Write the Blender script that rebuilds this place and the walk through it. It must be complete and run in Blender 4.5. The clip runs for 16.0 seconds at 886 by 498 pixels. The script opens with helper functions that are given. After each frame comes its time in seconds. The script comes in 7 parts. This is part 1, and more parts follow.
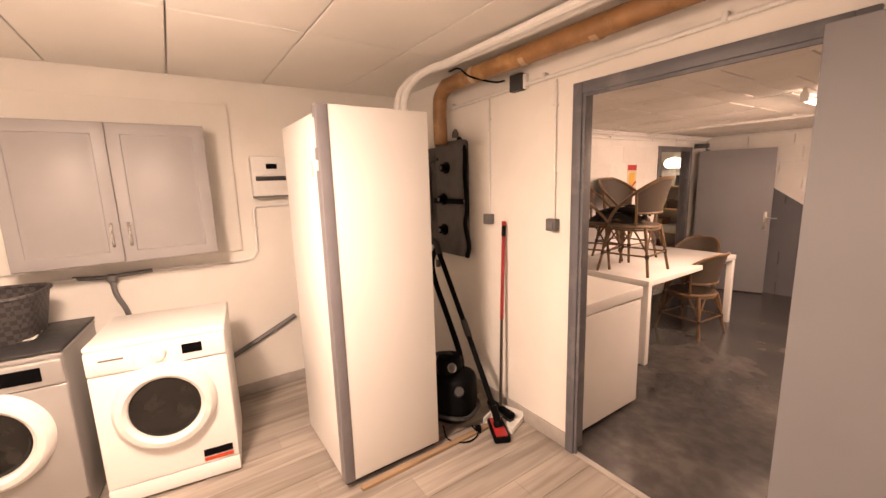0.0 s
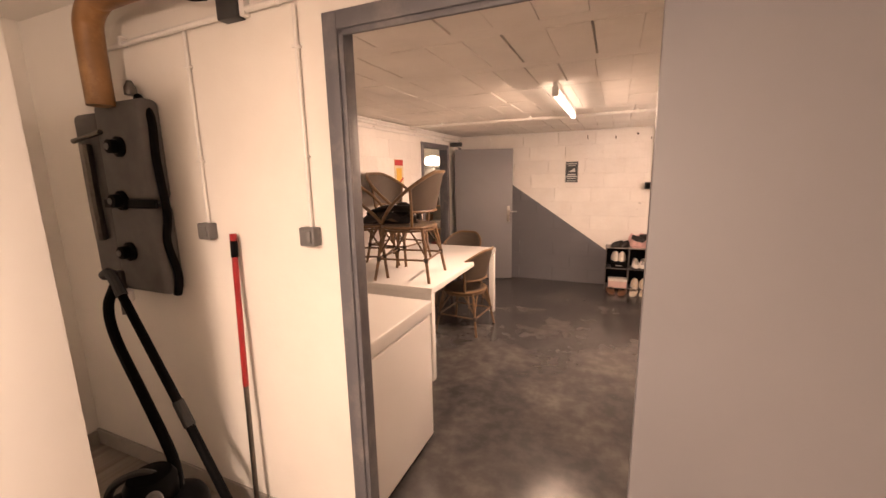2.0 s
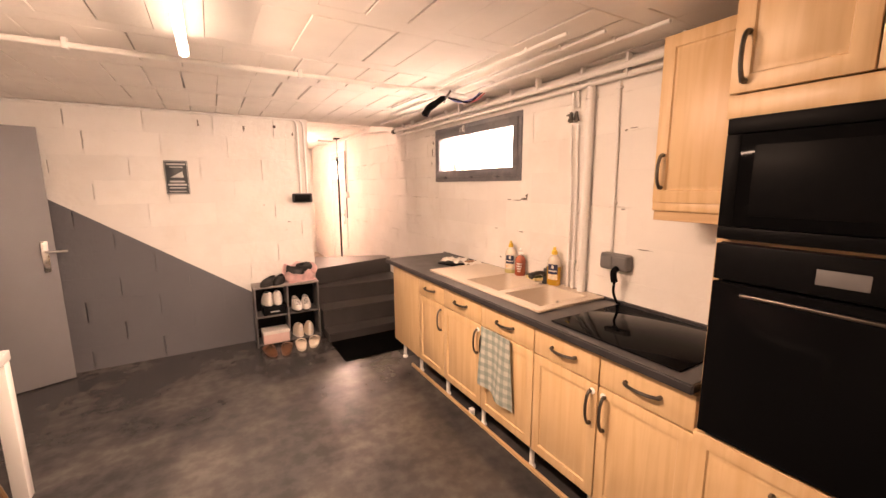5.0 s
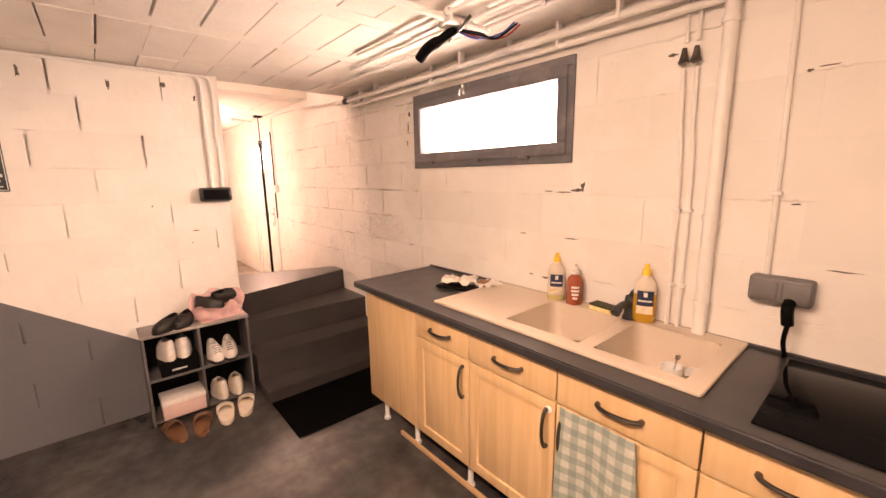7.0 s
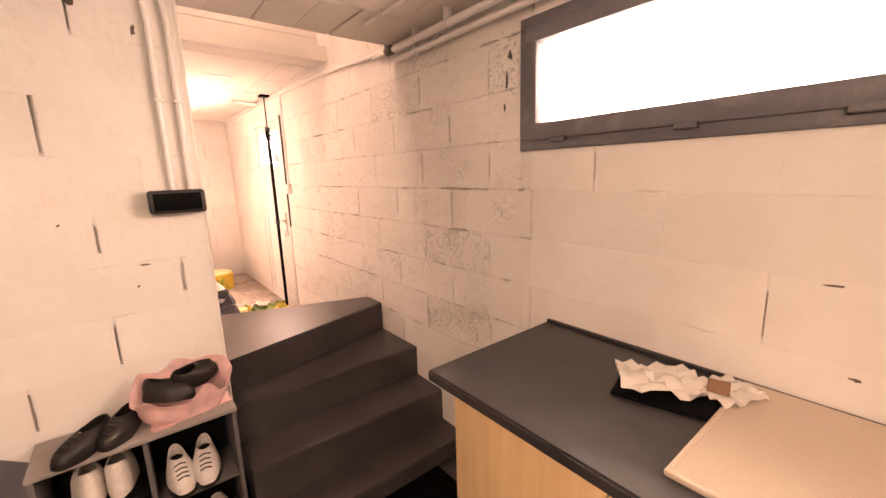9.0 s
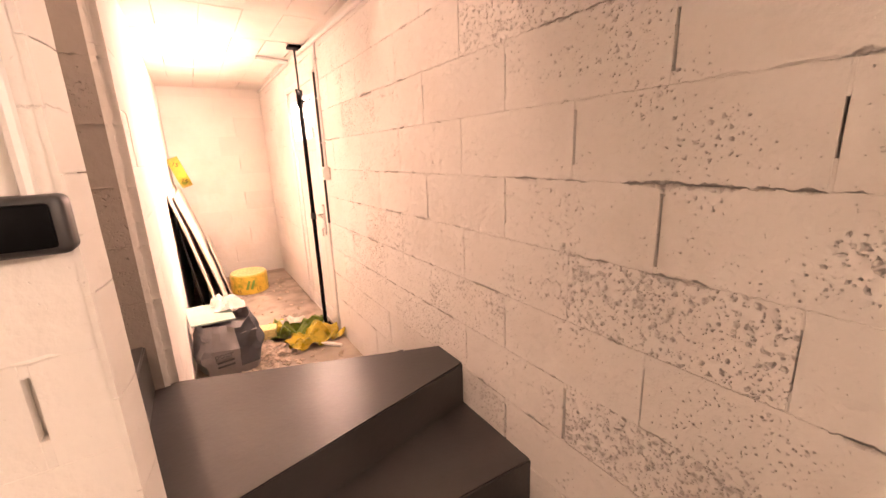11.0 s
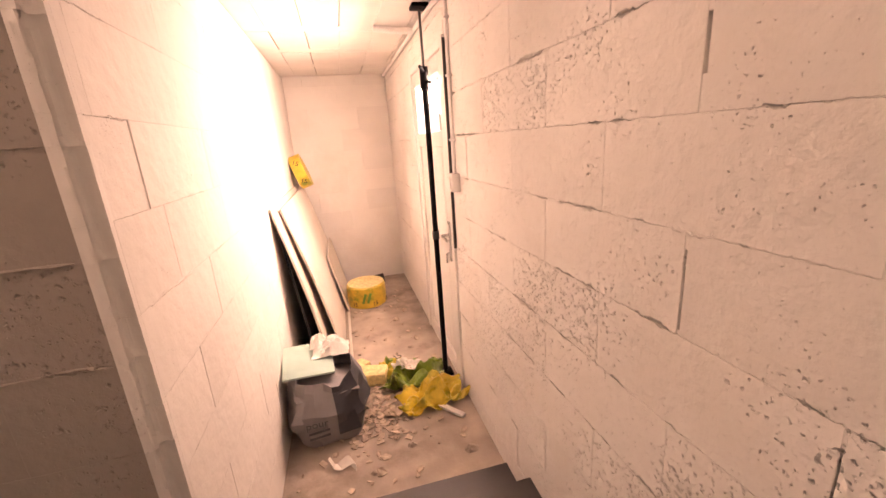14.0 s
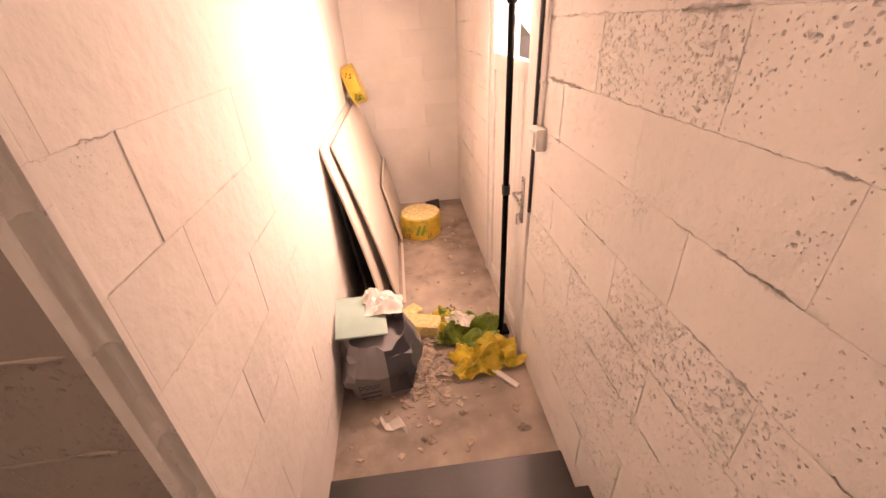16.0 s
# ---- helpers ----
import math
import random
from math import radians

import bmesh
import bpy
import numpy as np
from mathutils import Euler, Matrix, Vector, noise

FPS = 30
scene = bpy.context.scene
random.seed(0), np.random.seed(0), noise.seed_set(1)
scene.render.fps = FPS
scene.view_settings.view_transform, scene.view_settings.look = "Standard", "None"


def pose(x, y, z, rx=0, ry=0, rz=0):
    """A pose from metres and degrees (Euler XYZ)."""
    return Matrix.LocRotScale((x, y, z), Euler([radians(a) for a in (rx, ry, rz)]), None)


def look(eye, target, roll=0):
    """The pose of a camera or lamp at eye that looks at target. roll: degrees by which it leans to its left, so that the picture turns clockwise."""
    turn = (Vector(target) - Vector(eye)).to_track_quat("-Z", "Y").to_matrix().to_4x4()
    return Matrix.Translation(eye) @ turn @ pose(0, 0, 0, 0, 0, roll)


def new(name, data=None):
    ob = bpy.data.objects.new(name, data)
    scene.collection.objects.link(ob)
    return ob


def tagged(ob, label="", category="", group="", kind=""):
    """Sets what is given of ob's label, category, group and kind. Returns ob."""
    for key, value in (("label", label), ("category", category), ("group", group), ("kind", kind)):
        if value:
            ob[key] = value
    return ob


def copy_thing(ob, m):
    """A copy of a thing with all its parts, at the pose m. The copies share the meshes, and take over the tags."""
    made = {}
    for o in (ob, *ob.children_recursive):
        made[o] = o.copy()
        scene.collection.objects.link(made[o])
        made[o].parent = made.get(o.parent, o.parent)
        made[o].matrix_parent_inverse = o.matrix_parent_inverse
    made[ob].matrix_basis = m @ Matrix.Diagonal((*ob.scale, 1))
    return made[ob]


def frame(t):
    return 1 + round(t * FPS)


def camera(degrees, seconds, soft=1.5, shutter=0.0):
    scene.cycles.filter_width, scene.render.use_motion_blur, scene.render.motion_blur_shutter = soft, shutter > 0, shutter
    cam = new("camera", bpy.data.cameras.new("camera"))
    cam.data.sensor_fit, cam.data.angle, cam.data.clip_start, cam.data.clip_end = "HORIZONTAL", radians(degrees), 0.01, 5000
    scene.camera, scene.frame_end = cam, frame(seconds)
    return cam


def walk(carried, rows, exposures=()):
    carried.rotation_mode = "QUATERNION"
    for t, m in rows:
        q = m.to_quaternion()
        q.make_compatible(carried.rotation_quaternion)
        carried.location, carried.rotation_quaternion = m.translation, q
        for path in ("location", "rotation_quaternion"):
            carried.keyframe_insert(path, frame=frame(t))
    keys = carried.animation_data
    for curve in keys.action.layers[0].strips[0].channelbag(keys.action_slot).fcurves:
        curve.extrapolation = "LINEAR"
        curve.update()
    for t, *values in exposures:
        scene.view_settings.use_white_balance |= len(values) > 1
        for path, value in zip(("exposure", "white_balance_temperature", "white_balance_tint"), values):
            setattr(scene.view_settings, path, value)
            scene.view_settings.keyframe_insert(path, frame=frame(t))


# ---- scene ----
cam = camera(96.5, 16.0)
PATH = [
    (0, (0.142, -0.078, 1.68), (-1.492, 1.024, 1.342), -1.8),
    (0.5, (0.135, 0.042, 1.674), (-1.241, 1.449, 1.319), -1.9),
    (1, (-0.009, 0.132, 1.672), (-1.154, 1.726, 1.292), -1.7),
    (1.5, (-0.173, 0.284, 1.65), (-1.114, 2.0, 1.238), -1.2),
    (2, (-0.361, 0.588, 1.629), (-1.141, 2.392, 1.258), -1.2),
    (2.5, (-0.482, 0.842, 1.640), (-1.043, 2.714, 1.270), -1.1),
    (3, (-0.636, 1.139, 1.646), (-0.932, 3.089, 1.315), -0.9),
    (3.5, (-0.743, 1.421, 1.618), (-0.794, 3.392, 1.283), -0.7),
    (4, (-0.764, 1.77, 1.62), (-0.568, 3.737, 1.316), -0.9),
    (4.5, (-0.756, 2.075, 1.568), (-0.17, 3.952, 1.201), -0.1),
    (4.7, (-0.736, 2.208, 1.556), (0.05, 4.015, 1.213), 0.3),
    (6.8, (-0.514, 3.408, 1.542), (0.809, 4.864, 1.182), -0.7),
    (7, (-0.502, 3.531, 1.525), (0.781, 5.021, 1.161), -0.9),
    (7.5, (-0.427, 3.838, 1.499), (0.781, 5.39, 1.136), -1.4),
    (8, (-0.318, 4.165, 1.523), (0.846, 5.753, 1.167), -1.9),
    (8.5, (-0.196, 4.45, 1.502), (1.027, 5.988, 1.129), -1.8),
    (10.8, (0.356, 5.694, 1.517), (1.421, 7.327, 1.073), -2.3),
    (11, (0.371, 5.785, 1.509), (1.393, 7.438, 1.035), -2.2),
    (11.5, (0.443, 6.014, 1.507), (1.348, 7.729, 1.015), -2.9),
    (12, (0.523, 6.181, 1.528), (1.338, 7.942, 1.045), -3.5),
    (12.5, (0.563, 6.336, 1.543), (1.329, 8.128, 1.094), -3.2),
    (13, (0.579, 6.521, 1.586), (1.242, 8.348, 1.114), -3.1),
    (13.5, (0.586, 6.602, 1.599), (1.174, 8.443, 1.086), -3.2),
    (14, (0.643, 6.72, 1.612), (1.094, 8.594, 1.078), -4.0),
    (14.5, (0.704, 6.83, 1.721), (1.025, 8.731, 1.19), -4.3),
    (15, (0.707, 6.891, 1.762), (0.924, 8.797, 1.196), -4.3),
    (15.5, (0.687, 7.004, 1.785), (0.855, 8.858, 1.053), -4.0),
    (16, (0.648, 7.108, 1.824), (0.796, 8.838, 0.831), -3.0),
]
walk(cam, [(t, look(eye, target, roll)) for t, eye, target, roll in PATH],
     [(0, 0.1), (2.0, 0.15), (2.6, 0.15), (3.0, 0.2), (3.5, 0.5), (7.5, 0.42), (8.0, 0.35), (8.7, 0.22), (10.8, 0.25), (11.5, 0.2), (12.5, 0.05), (14, -0.30), (15, -0.5), (16, -0.55)])
# ---------- light ----------
world = bpy.data.worlds.new("sky")
scene.world = world
world.use_nodes = True
wn = world.node_tree
sky = wn.nodes.new("ShaderNodeTexSky")
sky.sky_type = "NISHITA"
sky.sun_disc = False
sky.sun_elevation = radians(42)
sky.sun_rotation = radians(100)
wn.links.new(sky.outputs[0], wn.nodes["Background"].inputs[0])
wn.nodes["Background"].inputs[1].default_value = 0.12


def lamp(name, kind, energy, color, m, **kw):
    data = bpy.data.lights.new(name, kind)
    data.energy, data.color = energy, color
    for key, value in kw.items():
        if key == "size":
            data.size = value
        if key == "size_y":
            data.shape, data.size_y = "RECTANGLE", value
        if key == "angle":
            data.angle = value
        if key == "spread":
            data.spread = value
        if key == "radius":
            data.shadow_soft_size = value
    ob = new(name, data)
    ob.matrix_world = m
    return ob


WARM = (1.0, 0.645, 0.455)
BULB = (1.0, 0.70, 0.53)
DAY = (1.0, 0.65, 0.49)
lamp("sun", "SUN", 2.0, (1.0, 0.93, 0.84), look((6, 8, 6), (0, 7, 0)), angle=radians(0.6))
for tilt in (-24, 24):
    lamp("kitchen_tube_light", "AREA", 37, WARM, pose(-0.745 - 0.012 * tilt / 24, 3.97, 2.10, 0, tilt, 0), size=0.05, size_y=1.15)
lamp("laundry_ceiling_light", "POINT", 52, BULB, pose(-1.1, -0.45, 2.05), radius=0.12)
lamp("laundry_lamp_opening", "AREA", 82, BULB, pose(-1.1, -0.45, 2.20), size=0.35)
lamp("window_daylight", "AREA", 36, DAY, look((1.36, 5.2, 1.83), (0.2, 5.2, 1.4)), size=1.05, size_y=0.30)
lamp("door_daylight", "AREA", 122, (1.0, 0.605, 0.465), look((1.33, 9.26, 1.84), (0.2, 9.3, 0.8)), size=0.66, size_y=0.34)
lamp("stairwell_light", "AREA", 36, (1.0, 0.61, 0.45), look((-0.55, 7.1, 3.7), (0.5, 7.1, 0.6)), size=0.8)
lamp("storeroom_light", "AREA", 5, WARM, pose(-3.8, 5.8, 2.1), size=0.3)

# ---------- materials ----------


def material(name, color, rough=0.5, metal=0.0, scale=8.0, vary=0.12, bump=0.0, fine=120.0, stain=None, stain_scale=1.5, stain_amount=0.0, island=0.0, spec=0.5, rvar=0.06):
    m = bpy.data.materials.new(name)
    m.use_nodes = True
    n, l = m.node_tree.nodes, m.node_tree.links
    b = n["Principled BSDF"]
    b.inputs["Metallic"].default_value = metal
    b.inputs["Specular IOR Level"].default_value = spec
    g = n.new("ShaderNodeNewGeometry")
    no = n.new("ShaderNodeTexNoise")
    no.inputs["Scale"].default_value = scale
    no.inputs["Detail"].default_value = 6
    l.new(g.outputs["Position"], no.inputs["Vector"])
    ramp = n.new("ShaderNodeMapRange")
    ramp.inputs["From Min"].default_value, ramp.inputs["From Max"].default_value = 0.3, 0.7
    ramp.inputs["To Min"].default_value, ramp.inputs["To Max"].default_value = 1 - vary, 1 + vary * 0.6
    l.new(no.outputs["Fac"], ramp.inputs["Value"])
    mul = n.new("ShaderNodeMix")
    mul.data_type, mul.blend_type = "RGBA", "MULTIPLY"
    mul.inputs["Factor"].default_value = 1.0
    mul.inputs["A"].default_value = (*color, 1)
    l.new(ramp.outputs["Result"], mul.inputs["B"])
    out = mul.outputs["Result"]
    if island:
        oi = n.new("ShaderNodeObjectInfo")
        r2 = n.new("ShaderNodeMapRange")
        r2.inputs["To Min"].default_value, r2.inputs["To Max"].default_value = 1 - island, 1 + island * 0.5
        l.new(oi.outputs["Random"], r2.inputs["Value"])
        m2 = n.new("ShaderNodeMix")
        m2.data_type, m2.blend_type = "RGBA", "MULTIPLY"
        m2.inputs["Factor"].default_value = 1.0
        l.new(out, m2.inputs["A"])
        l.new(r2.outputs["Result"], m2.inputs["B"])
        out = m2.outputs["Result"]
    if stain:
        s = n.new("ShaderNodeTexNoise")
        s.inputs["Scale"].default_value, s.inputs["Detail"].default_value, s.inputs["Roughness"].default_value = stain_scale, 8, 0.65
        l.new(g.outputs["Position"], s.inputs["Vector"])
        r3 = n.new("ShaderNodeMapRange")
        r3.inputs["From Min"].default_value, r3.inputs["From Max"].default_value = 0.5, 0.72
        r3.inputs["To Max"].default_value = stain_amount
        l.new(s.outputs["Fac"], r3.inputs["Value"])
        m3 = n.new("ShaderNodeMix")
        m3.data_type = "RGBA"
        l.new(r3.outputs["Result"], m3.inputs["Factor"])
        l.new(out, m3.inputs["A"])
        m3.inputs["B"].default_value = (*stain, 1)
        out = m3.outputs["Result"]
    l.new(out, b.inputs["Base Color"])
    rr = n.new("ShaderNodeMapRange")
    rr.inputs["From Min"].default_value, rr.inputs["From Max"].default_value = 0.3, 0.7
    rr.inputs["To Min"].default_value, rr.inputs["To Max"].default_value = max(0.02, rough - rvar), min(1, rough + rvar)
    l.new(no.outputs["Fac"], rr.inputs["Value"])
    l.new(rr.outputs["Result"], b.inputs["Roughness"])
    if bump:
        f = n.new("ShaderNodeTexNoise")
        f.inputs["Scale"].default_value, f.inputs["Detail"].default_value = fine, 5
        l.new(g.outputs["Position"], f.inputs["Vector"])
        bp = n.new("ShaderNodeBump")
        bp.inputs["Strength"].default_value, bp.inputs["Distance"].default_value = bump, 0.004
        l.new(f.outputs["Fac"], bp.inputs["Height"])
        l.new(bp.outputs["Normal"], b.inputs["Normal"])
    return m


def block_paint(name, color, pits=0.6, grey_edge=False, course=0.20, base=0.025, coarse_share=0.80, beds=1.0, pore=0.85):
    """Painted concrete block: pores of two sizes, ragged bed joints, trowel waves and stains; optionally a grey dado below a slanting line."""
    m = material(name, color, rough=0.75, scale=3.0, vary=0.05, stain=(color[0] * 0.82, color[1] * 0.78, color[2] * 0.72), stain_scale=2.2, stain_amount=0.40, island=0.05)
    n, l = m.node_tree.nodes, m.node_tree.links
    b = n["Principled BSDF"]
    g = n.new("ShaderNodeNewGeometry")

    def noise_at(scale, detail):
        q = n.new("ShaderNodeTexNoise")
        q.inputs["Scale"].default_value, q.inputs["Detail"].default_value = scale, detail
        l.new(g.outputs["Position"], q.inputs["Vector"])
        return q

    def ranged(socket, a0, a1, b0, b1):
        q = n.new("ShaderNodeMapRange")
        q.inputs["From Min"].default_value, q.inputs["From Max"].default_value = a0, a1
        q.inputs["To Min"].default_value, q.inputs["To Max"].default_value = b0, b1
        l.new(socket, q.inputs["Value"])
        return q.outputs["Result"]

    def calc(op, a, c, clamp=False):
        q = n.new("ShaderNodeMath")
        q.operation, q.use_clamp = op, clamp
        for k, v in enumerate((a, c)):
            if isinstance(v, (int, float)):
                q.inputs[k].default_value = v
            else:
                l.new(v, q.inputs[k])
        return q.outputs[0]

    warp = n.new("ShaderNodeVectorMath")
    warp.operation = "MULTIPLY_ADD"
    l.new(noise_at(55, 4).outputs["Color"], warp.inputs[0])
    warp.inputs[1].default_value = (0.018, 0.018, 0.018)
    l.new(g.outputs["Position"], warp.inputs[2])
    # open pores lie in patches, and all over some coarser blocks
    rnd = n.new("ShaderNodeObjectInfo")
    block = ranged(rnd.outputs["Random"], coarse_share, coarse_share + 0.12, 0.0, 0.50)
    patch = ranged(noise_at(4.2, 5).outputs["Fac"], 0.46, 0.72, 0.24, 0.90)
    open_pores = calc("MULTIPLY", calc("ADD", block, patch, True), pore)

    def pores(scale, size, first):
        v = n.new("ShaderNodeTexVoronoi")
        v.inputs["Scale"].default_value = scale
        l.new(warp.outputs["Vector"], v.inputs["Vector"])
        col = n.new("ShaderNodeSeparateColor")
        l.new(v.outputs["Color"], col.inputs[0])
        pick = ranged(col.outputs[0], first, 1.0, 0.0, size)
        radius = calc("MAXIMUM", calc("MULTIPLY", pick, open_pores), 0.004)
        return calc("DIVIDE", v.outputs["Distance"], radius, True)

    closed = calc("MINIMUM", pores(64, 0.78, 0.45), pores(150, 0.85, 0.38))
    # ragged bed joints at every course
    sz = n.new("ShaderNodeSeparateXYZ")
    l.new(warp.outputs["Vector"], sz.inputs[0])
    bed = calc("PINGPONG", calc("ADD", sz.outputs["Z"], 10 * course - base - 0.009), course / 2)
    bed_width = ranged(noise_at(7, 6).outputs["Fac"], 0.54, 0.74, 0.0003, 0.015 * beds)
    low = calc("MINIMUM", calc("DIVIDE", bed, bed_width, True), closed)
    waves = calc("MULTIPLY", noise_at(24, 8).outputs["Fac"], 0.8)
    height = calc("ADD", waves, low)
    # concrete grey deepens down the chips and pores, painting in their shade
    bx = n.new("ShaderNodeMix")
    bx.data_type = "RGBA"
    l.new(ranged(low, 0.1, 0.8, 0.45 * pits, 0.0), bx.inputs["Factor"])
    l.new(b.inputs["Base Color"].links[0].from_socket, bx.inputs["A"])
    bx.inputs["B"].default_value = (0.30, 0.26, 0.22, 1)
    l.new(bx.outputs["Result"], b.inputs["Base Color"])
    bp = n.new("ShaderNodeBump")
    bp.inputs["Strength"].default_value, bp.inputs["Distance"].default_value = pits, 0.012
    l.new(height, bp.inputs["Height"])
    l.new(bp.outputs["Normal"], b.inputs["Normal"])
    if grey_edge:
        sx = n.new("ShaderNodeSeparateXYZ")
        l.new(g.outputs["Position"], sx.inputs[0])
        ma = n.new("ShaderNodeMath")
        ma.operation = "MULTIPLY_ADD"
        l.new(sx.outputs["X"], ma.inputs[0])
        ma.inputs[1].default_value, ma.inputs[2].default_value = 0.685, 0.2195
        su = n.new("ShaderNodeMath")
        su.operation = "ADD"
        l.new(ma.outputs[0], su.inputs[0])
        l.new(sx.outputs["Z"], su.inputs[1])
        lt = n.new("ShaderNodeMath")
        lt.operation = "LESS_THAN"
        l.new(su.outputs[0], lt.inputs[0])
        lt.inputs[1].default_value = 0.44
        mx = n.new("ShaderNodeMix")
        mx.data_type = "RGBA"
        l.new(lt.outputs[0], mx.inputs["Factor"])
        old = b.inputs["Base Color"].links[0].from_socket
        l.new(old, mx.inputs["A"])
        mx.inputs["B"].default_value = (0.125, 0.125, 0.138, 1)
        l.new(mx.outputs["Result"], b.inputs["Base Color"])
    return m


def wood_material(name, light, dark, scale=6.0, axis="X", rough=0.4, island=0.0):
    m = material(name, light, rough=rough, scale=4, vary=0.06, island=island)
    n, l = m.node_tree.nodes, m.node_tree.links
    b = n["Principled BSDF"]
    g = n.new("ShaderNodeNewGeometry")
    mp = n.new("ShaderNodeMapping")
    stretch = {"X": (0.06, 1, 1), "Y": (1, 0.06, 1), "Z": (1, 1, 0.06)}[axis]
    mp.inputs["Scale"].default_value = [s * scale for s in stretch]
    l.new(g.outputs["Position"], mp.inputs["Vector"])
    no = n.new("ShaderNodeTexNoise")
    no.inputs["Scale"].default_value, no.inputs["Detail"].default_value, no.inputs["Distortion"].default_value = 6, 8, 0.6
    l.new(mp.outputs["Vector"], no.inputs["Vector"])
    r = n.new("ShaderNodeMapRange")
    r.inputs["From Min"].default_value, r.inputs["From Max"].default_value = 0.4, 0.68
    l.new(no.outputs["Fac"], r.inputs["Value"])
    mx = n.new("ShaderNodeMix")
    mx.data_type = "RGBA"
    old = b.inputs["Base Color"].links[0].from_socket
    l.new(r.outputs["Result"], mx.inputs["Factor"])
    l.new(old, mx.inputs["A"])
    mx.inputs["B"].default_value = (*dark, 1)
    l.new(mx.outputs["Result"], b.inputs["Base Color"])
    bp = n.new("ShaderNodeBump")
    bp.inputs["Strength"].default_value, bp.inputs["Distance"].default_value = 0.12, 0.002
    l.new(no.outputs["Fac"], bp.inputs["Height"])
    l.new(bp.outputs["Normal"], b.inputs["Normal"])
    return m


def glow(name, color, strength):
    m = bpy.data.materials.new(name)
    m.use_nodes = True
    b = m.node_tree.nodes["Principled BSDF"]
    b.inputs["Base Color"].default_value = (*color, 1)
    b.inputs["Emission Color"].default_value = (*color, 1)
    b.inputs["Emission Strength"].default_value = strength
    return m


def glass(name, rough=0.0, tint=(1, 1, 1)):
    m = bpy.data.materials.new(name)
    m.use_nodes = True
    b = m.node_tree.nodes["Principled BSDF"]
    b.inputs["Base Color"].default_value = (*tint, 1)
    b.inputs["Transmission Weight"].default_value = 1
    b.inputs["Roughness"].default_value = rough
    b.inputs["IOR"].default_value = 1.45
    return m


def check_cloth(name, a, c):
    m = material(name, a, rough=0.9, scale=40, vary=0.15, bump=0.4, fine=400)
    n, l = m.node_tree.nodes, m.node_tree.links
    b = n["Principled BSDF"]
    g = n.new("ShaderNodeNewGeometry")
    old = b.inputs["Base Color"].links[0].from_socket
    for direction in ("Y", "Z"):
        w = n.new("ShaderNodeTexWave")
        w.bands_direction = direction
        w.inputs["Scale"].default_value = 6.0
        w.inputs["Distortion"].default_value = 0.3
        l.new(g.outputs["Position"], w.inputs["Vector"])
        r = n.new("ShaderNodeMapRange")
        r.inputs["From Min"].default_value, r.inputs["From Max"].default_value, r.inputs["To Max"].default_value = 0.45, 0.6, 0.45
        l.new(w.outputs["Fac"], r.inputs["Value"])
        mx = n.new("ShaderNodeMix")
        mx.data_type = "RGBA"
        l.new(r.outputs["Result"], mx.inputs["Factor"])
        l.new(old, mx.inputs["A"])
        mx.inputs["B"].default_value = (*c, 1)
        old = mx.outputs["Result"]
    l.new(old, b.inputs["Base Color"])
    return m


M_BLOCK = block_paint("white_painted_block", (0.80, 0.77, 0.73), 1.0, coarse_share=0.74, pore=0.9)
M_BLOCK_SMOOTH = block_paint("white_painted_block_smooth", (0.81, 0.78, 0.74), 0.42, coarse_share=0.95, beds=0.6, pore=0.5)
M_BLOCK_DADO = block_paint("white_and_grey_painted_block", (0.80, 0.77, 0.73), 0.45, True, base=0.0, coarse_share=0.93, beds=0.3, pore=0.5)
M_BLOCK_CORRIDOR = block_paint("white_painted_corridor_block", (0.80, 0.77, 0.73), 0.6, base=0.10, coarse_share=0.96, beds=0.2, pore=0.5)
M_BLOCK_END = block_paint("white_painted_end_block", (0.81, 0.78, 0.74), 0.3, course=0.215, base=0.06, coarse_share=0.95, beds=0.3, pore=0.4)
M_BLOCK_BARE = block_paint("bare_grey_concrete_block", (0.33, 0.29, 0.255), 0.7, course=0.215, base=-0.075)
M_PLASTER = material("white_wall_paint", (0.82, 0.79, 0.74), 0.8, scale=2.0, vary=0.05, bump=0.25, fine=60, stain=(0.70, 0.65, 0.58), stain_scale=1.2, stain_amount=0.3)
M_CEIL = material("painted_ceiling_block", (0.80, 0.76, 0.71), 0.85, scale=3.0, vary=0.07, bump=0.35, fine=50, stain=(0.62, 0.57, 0.50), stain_scale=1.8, stain_amount=0.3)
M_PANEL = material("ceiling_panel_paint", (0.80, 0.77, 0.72), 0.8, scale=1.5, vary=0.05, bump=0.1, fine=60)
M_GREYDOOR = material("grey_door_paint", (0.22, 0.215, 0.23), 0.5, scale=2.5, vary=0.05, bump=0.06, fine=90)
M_GREYFRAME = material("grey_frame_paint", (0.125, 0.125, 0.14), 0.5, scale=5, vary=0.12, bump=0.2, fine=50, stain=(0.32, 0.29, 0.27), stain_scale=7, stain_amount=0.4)


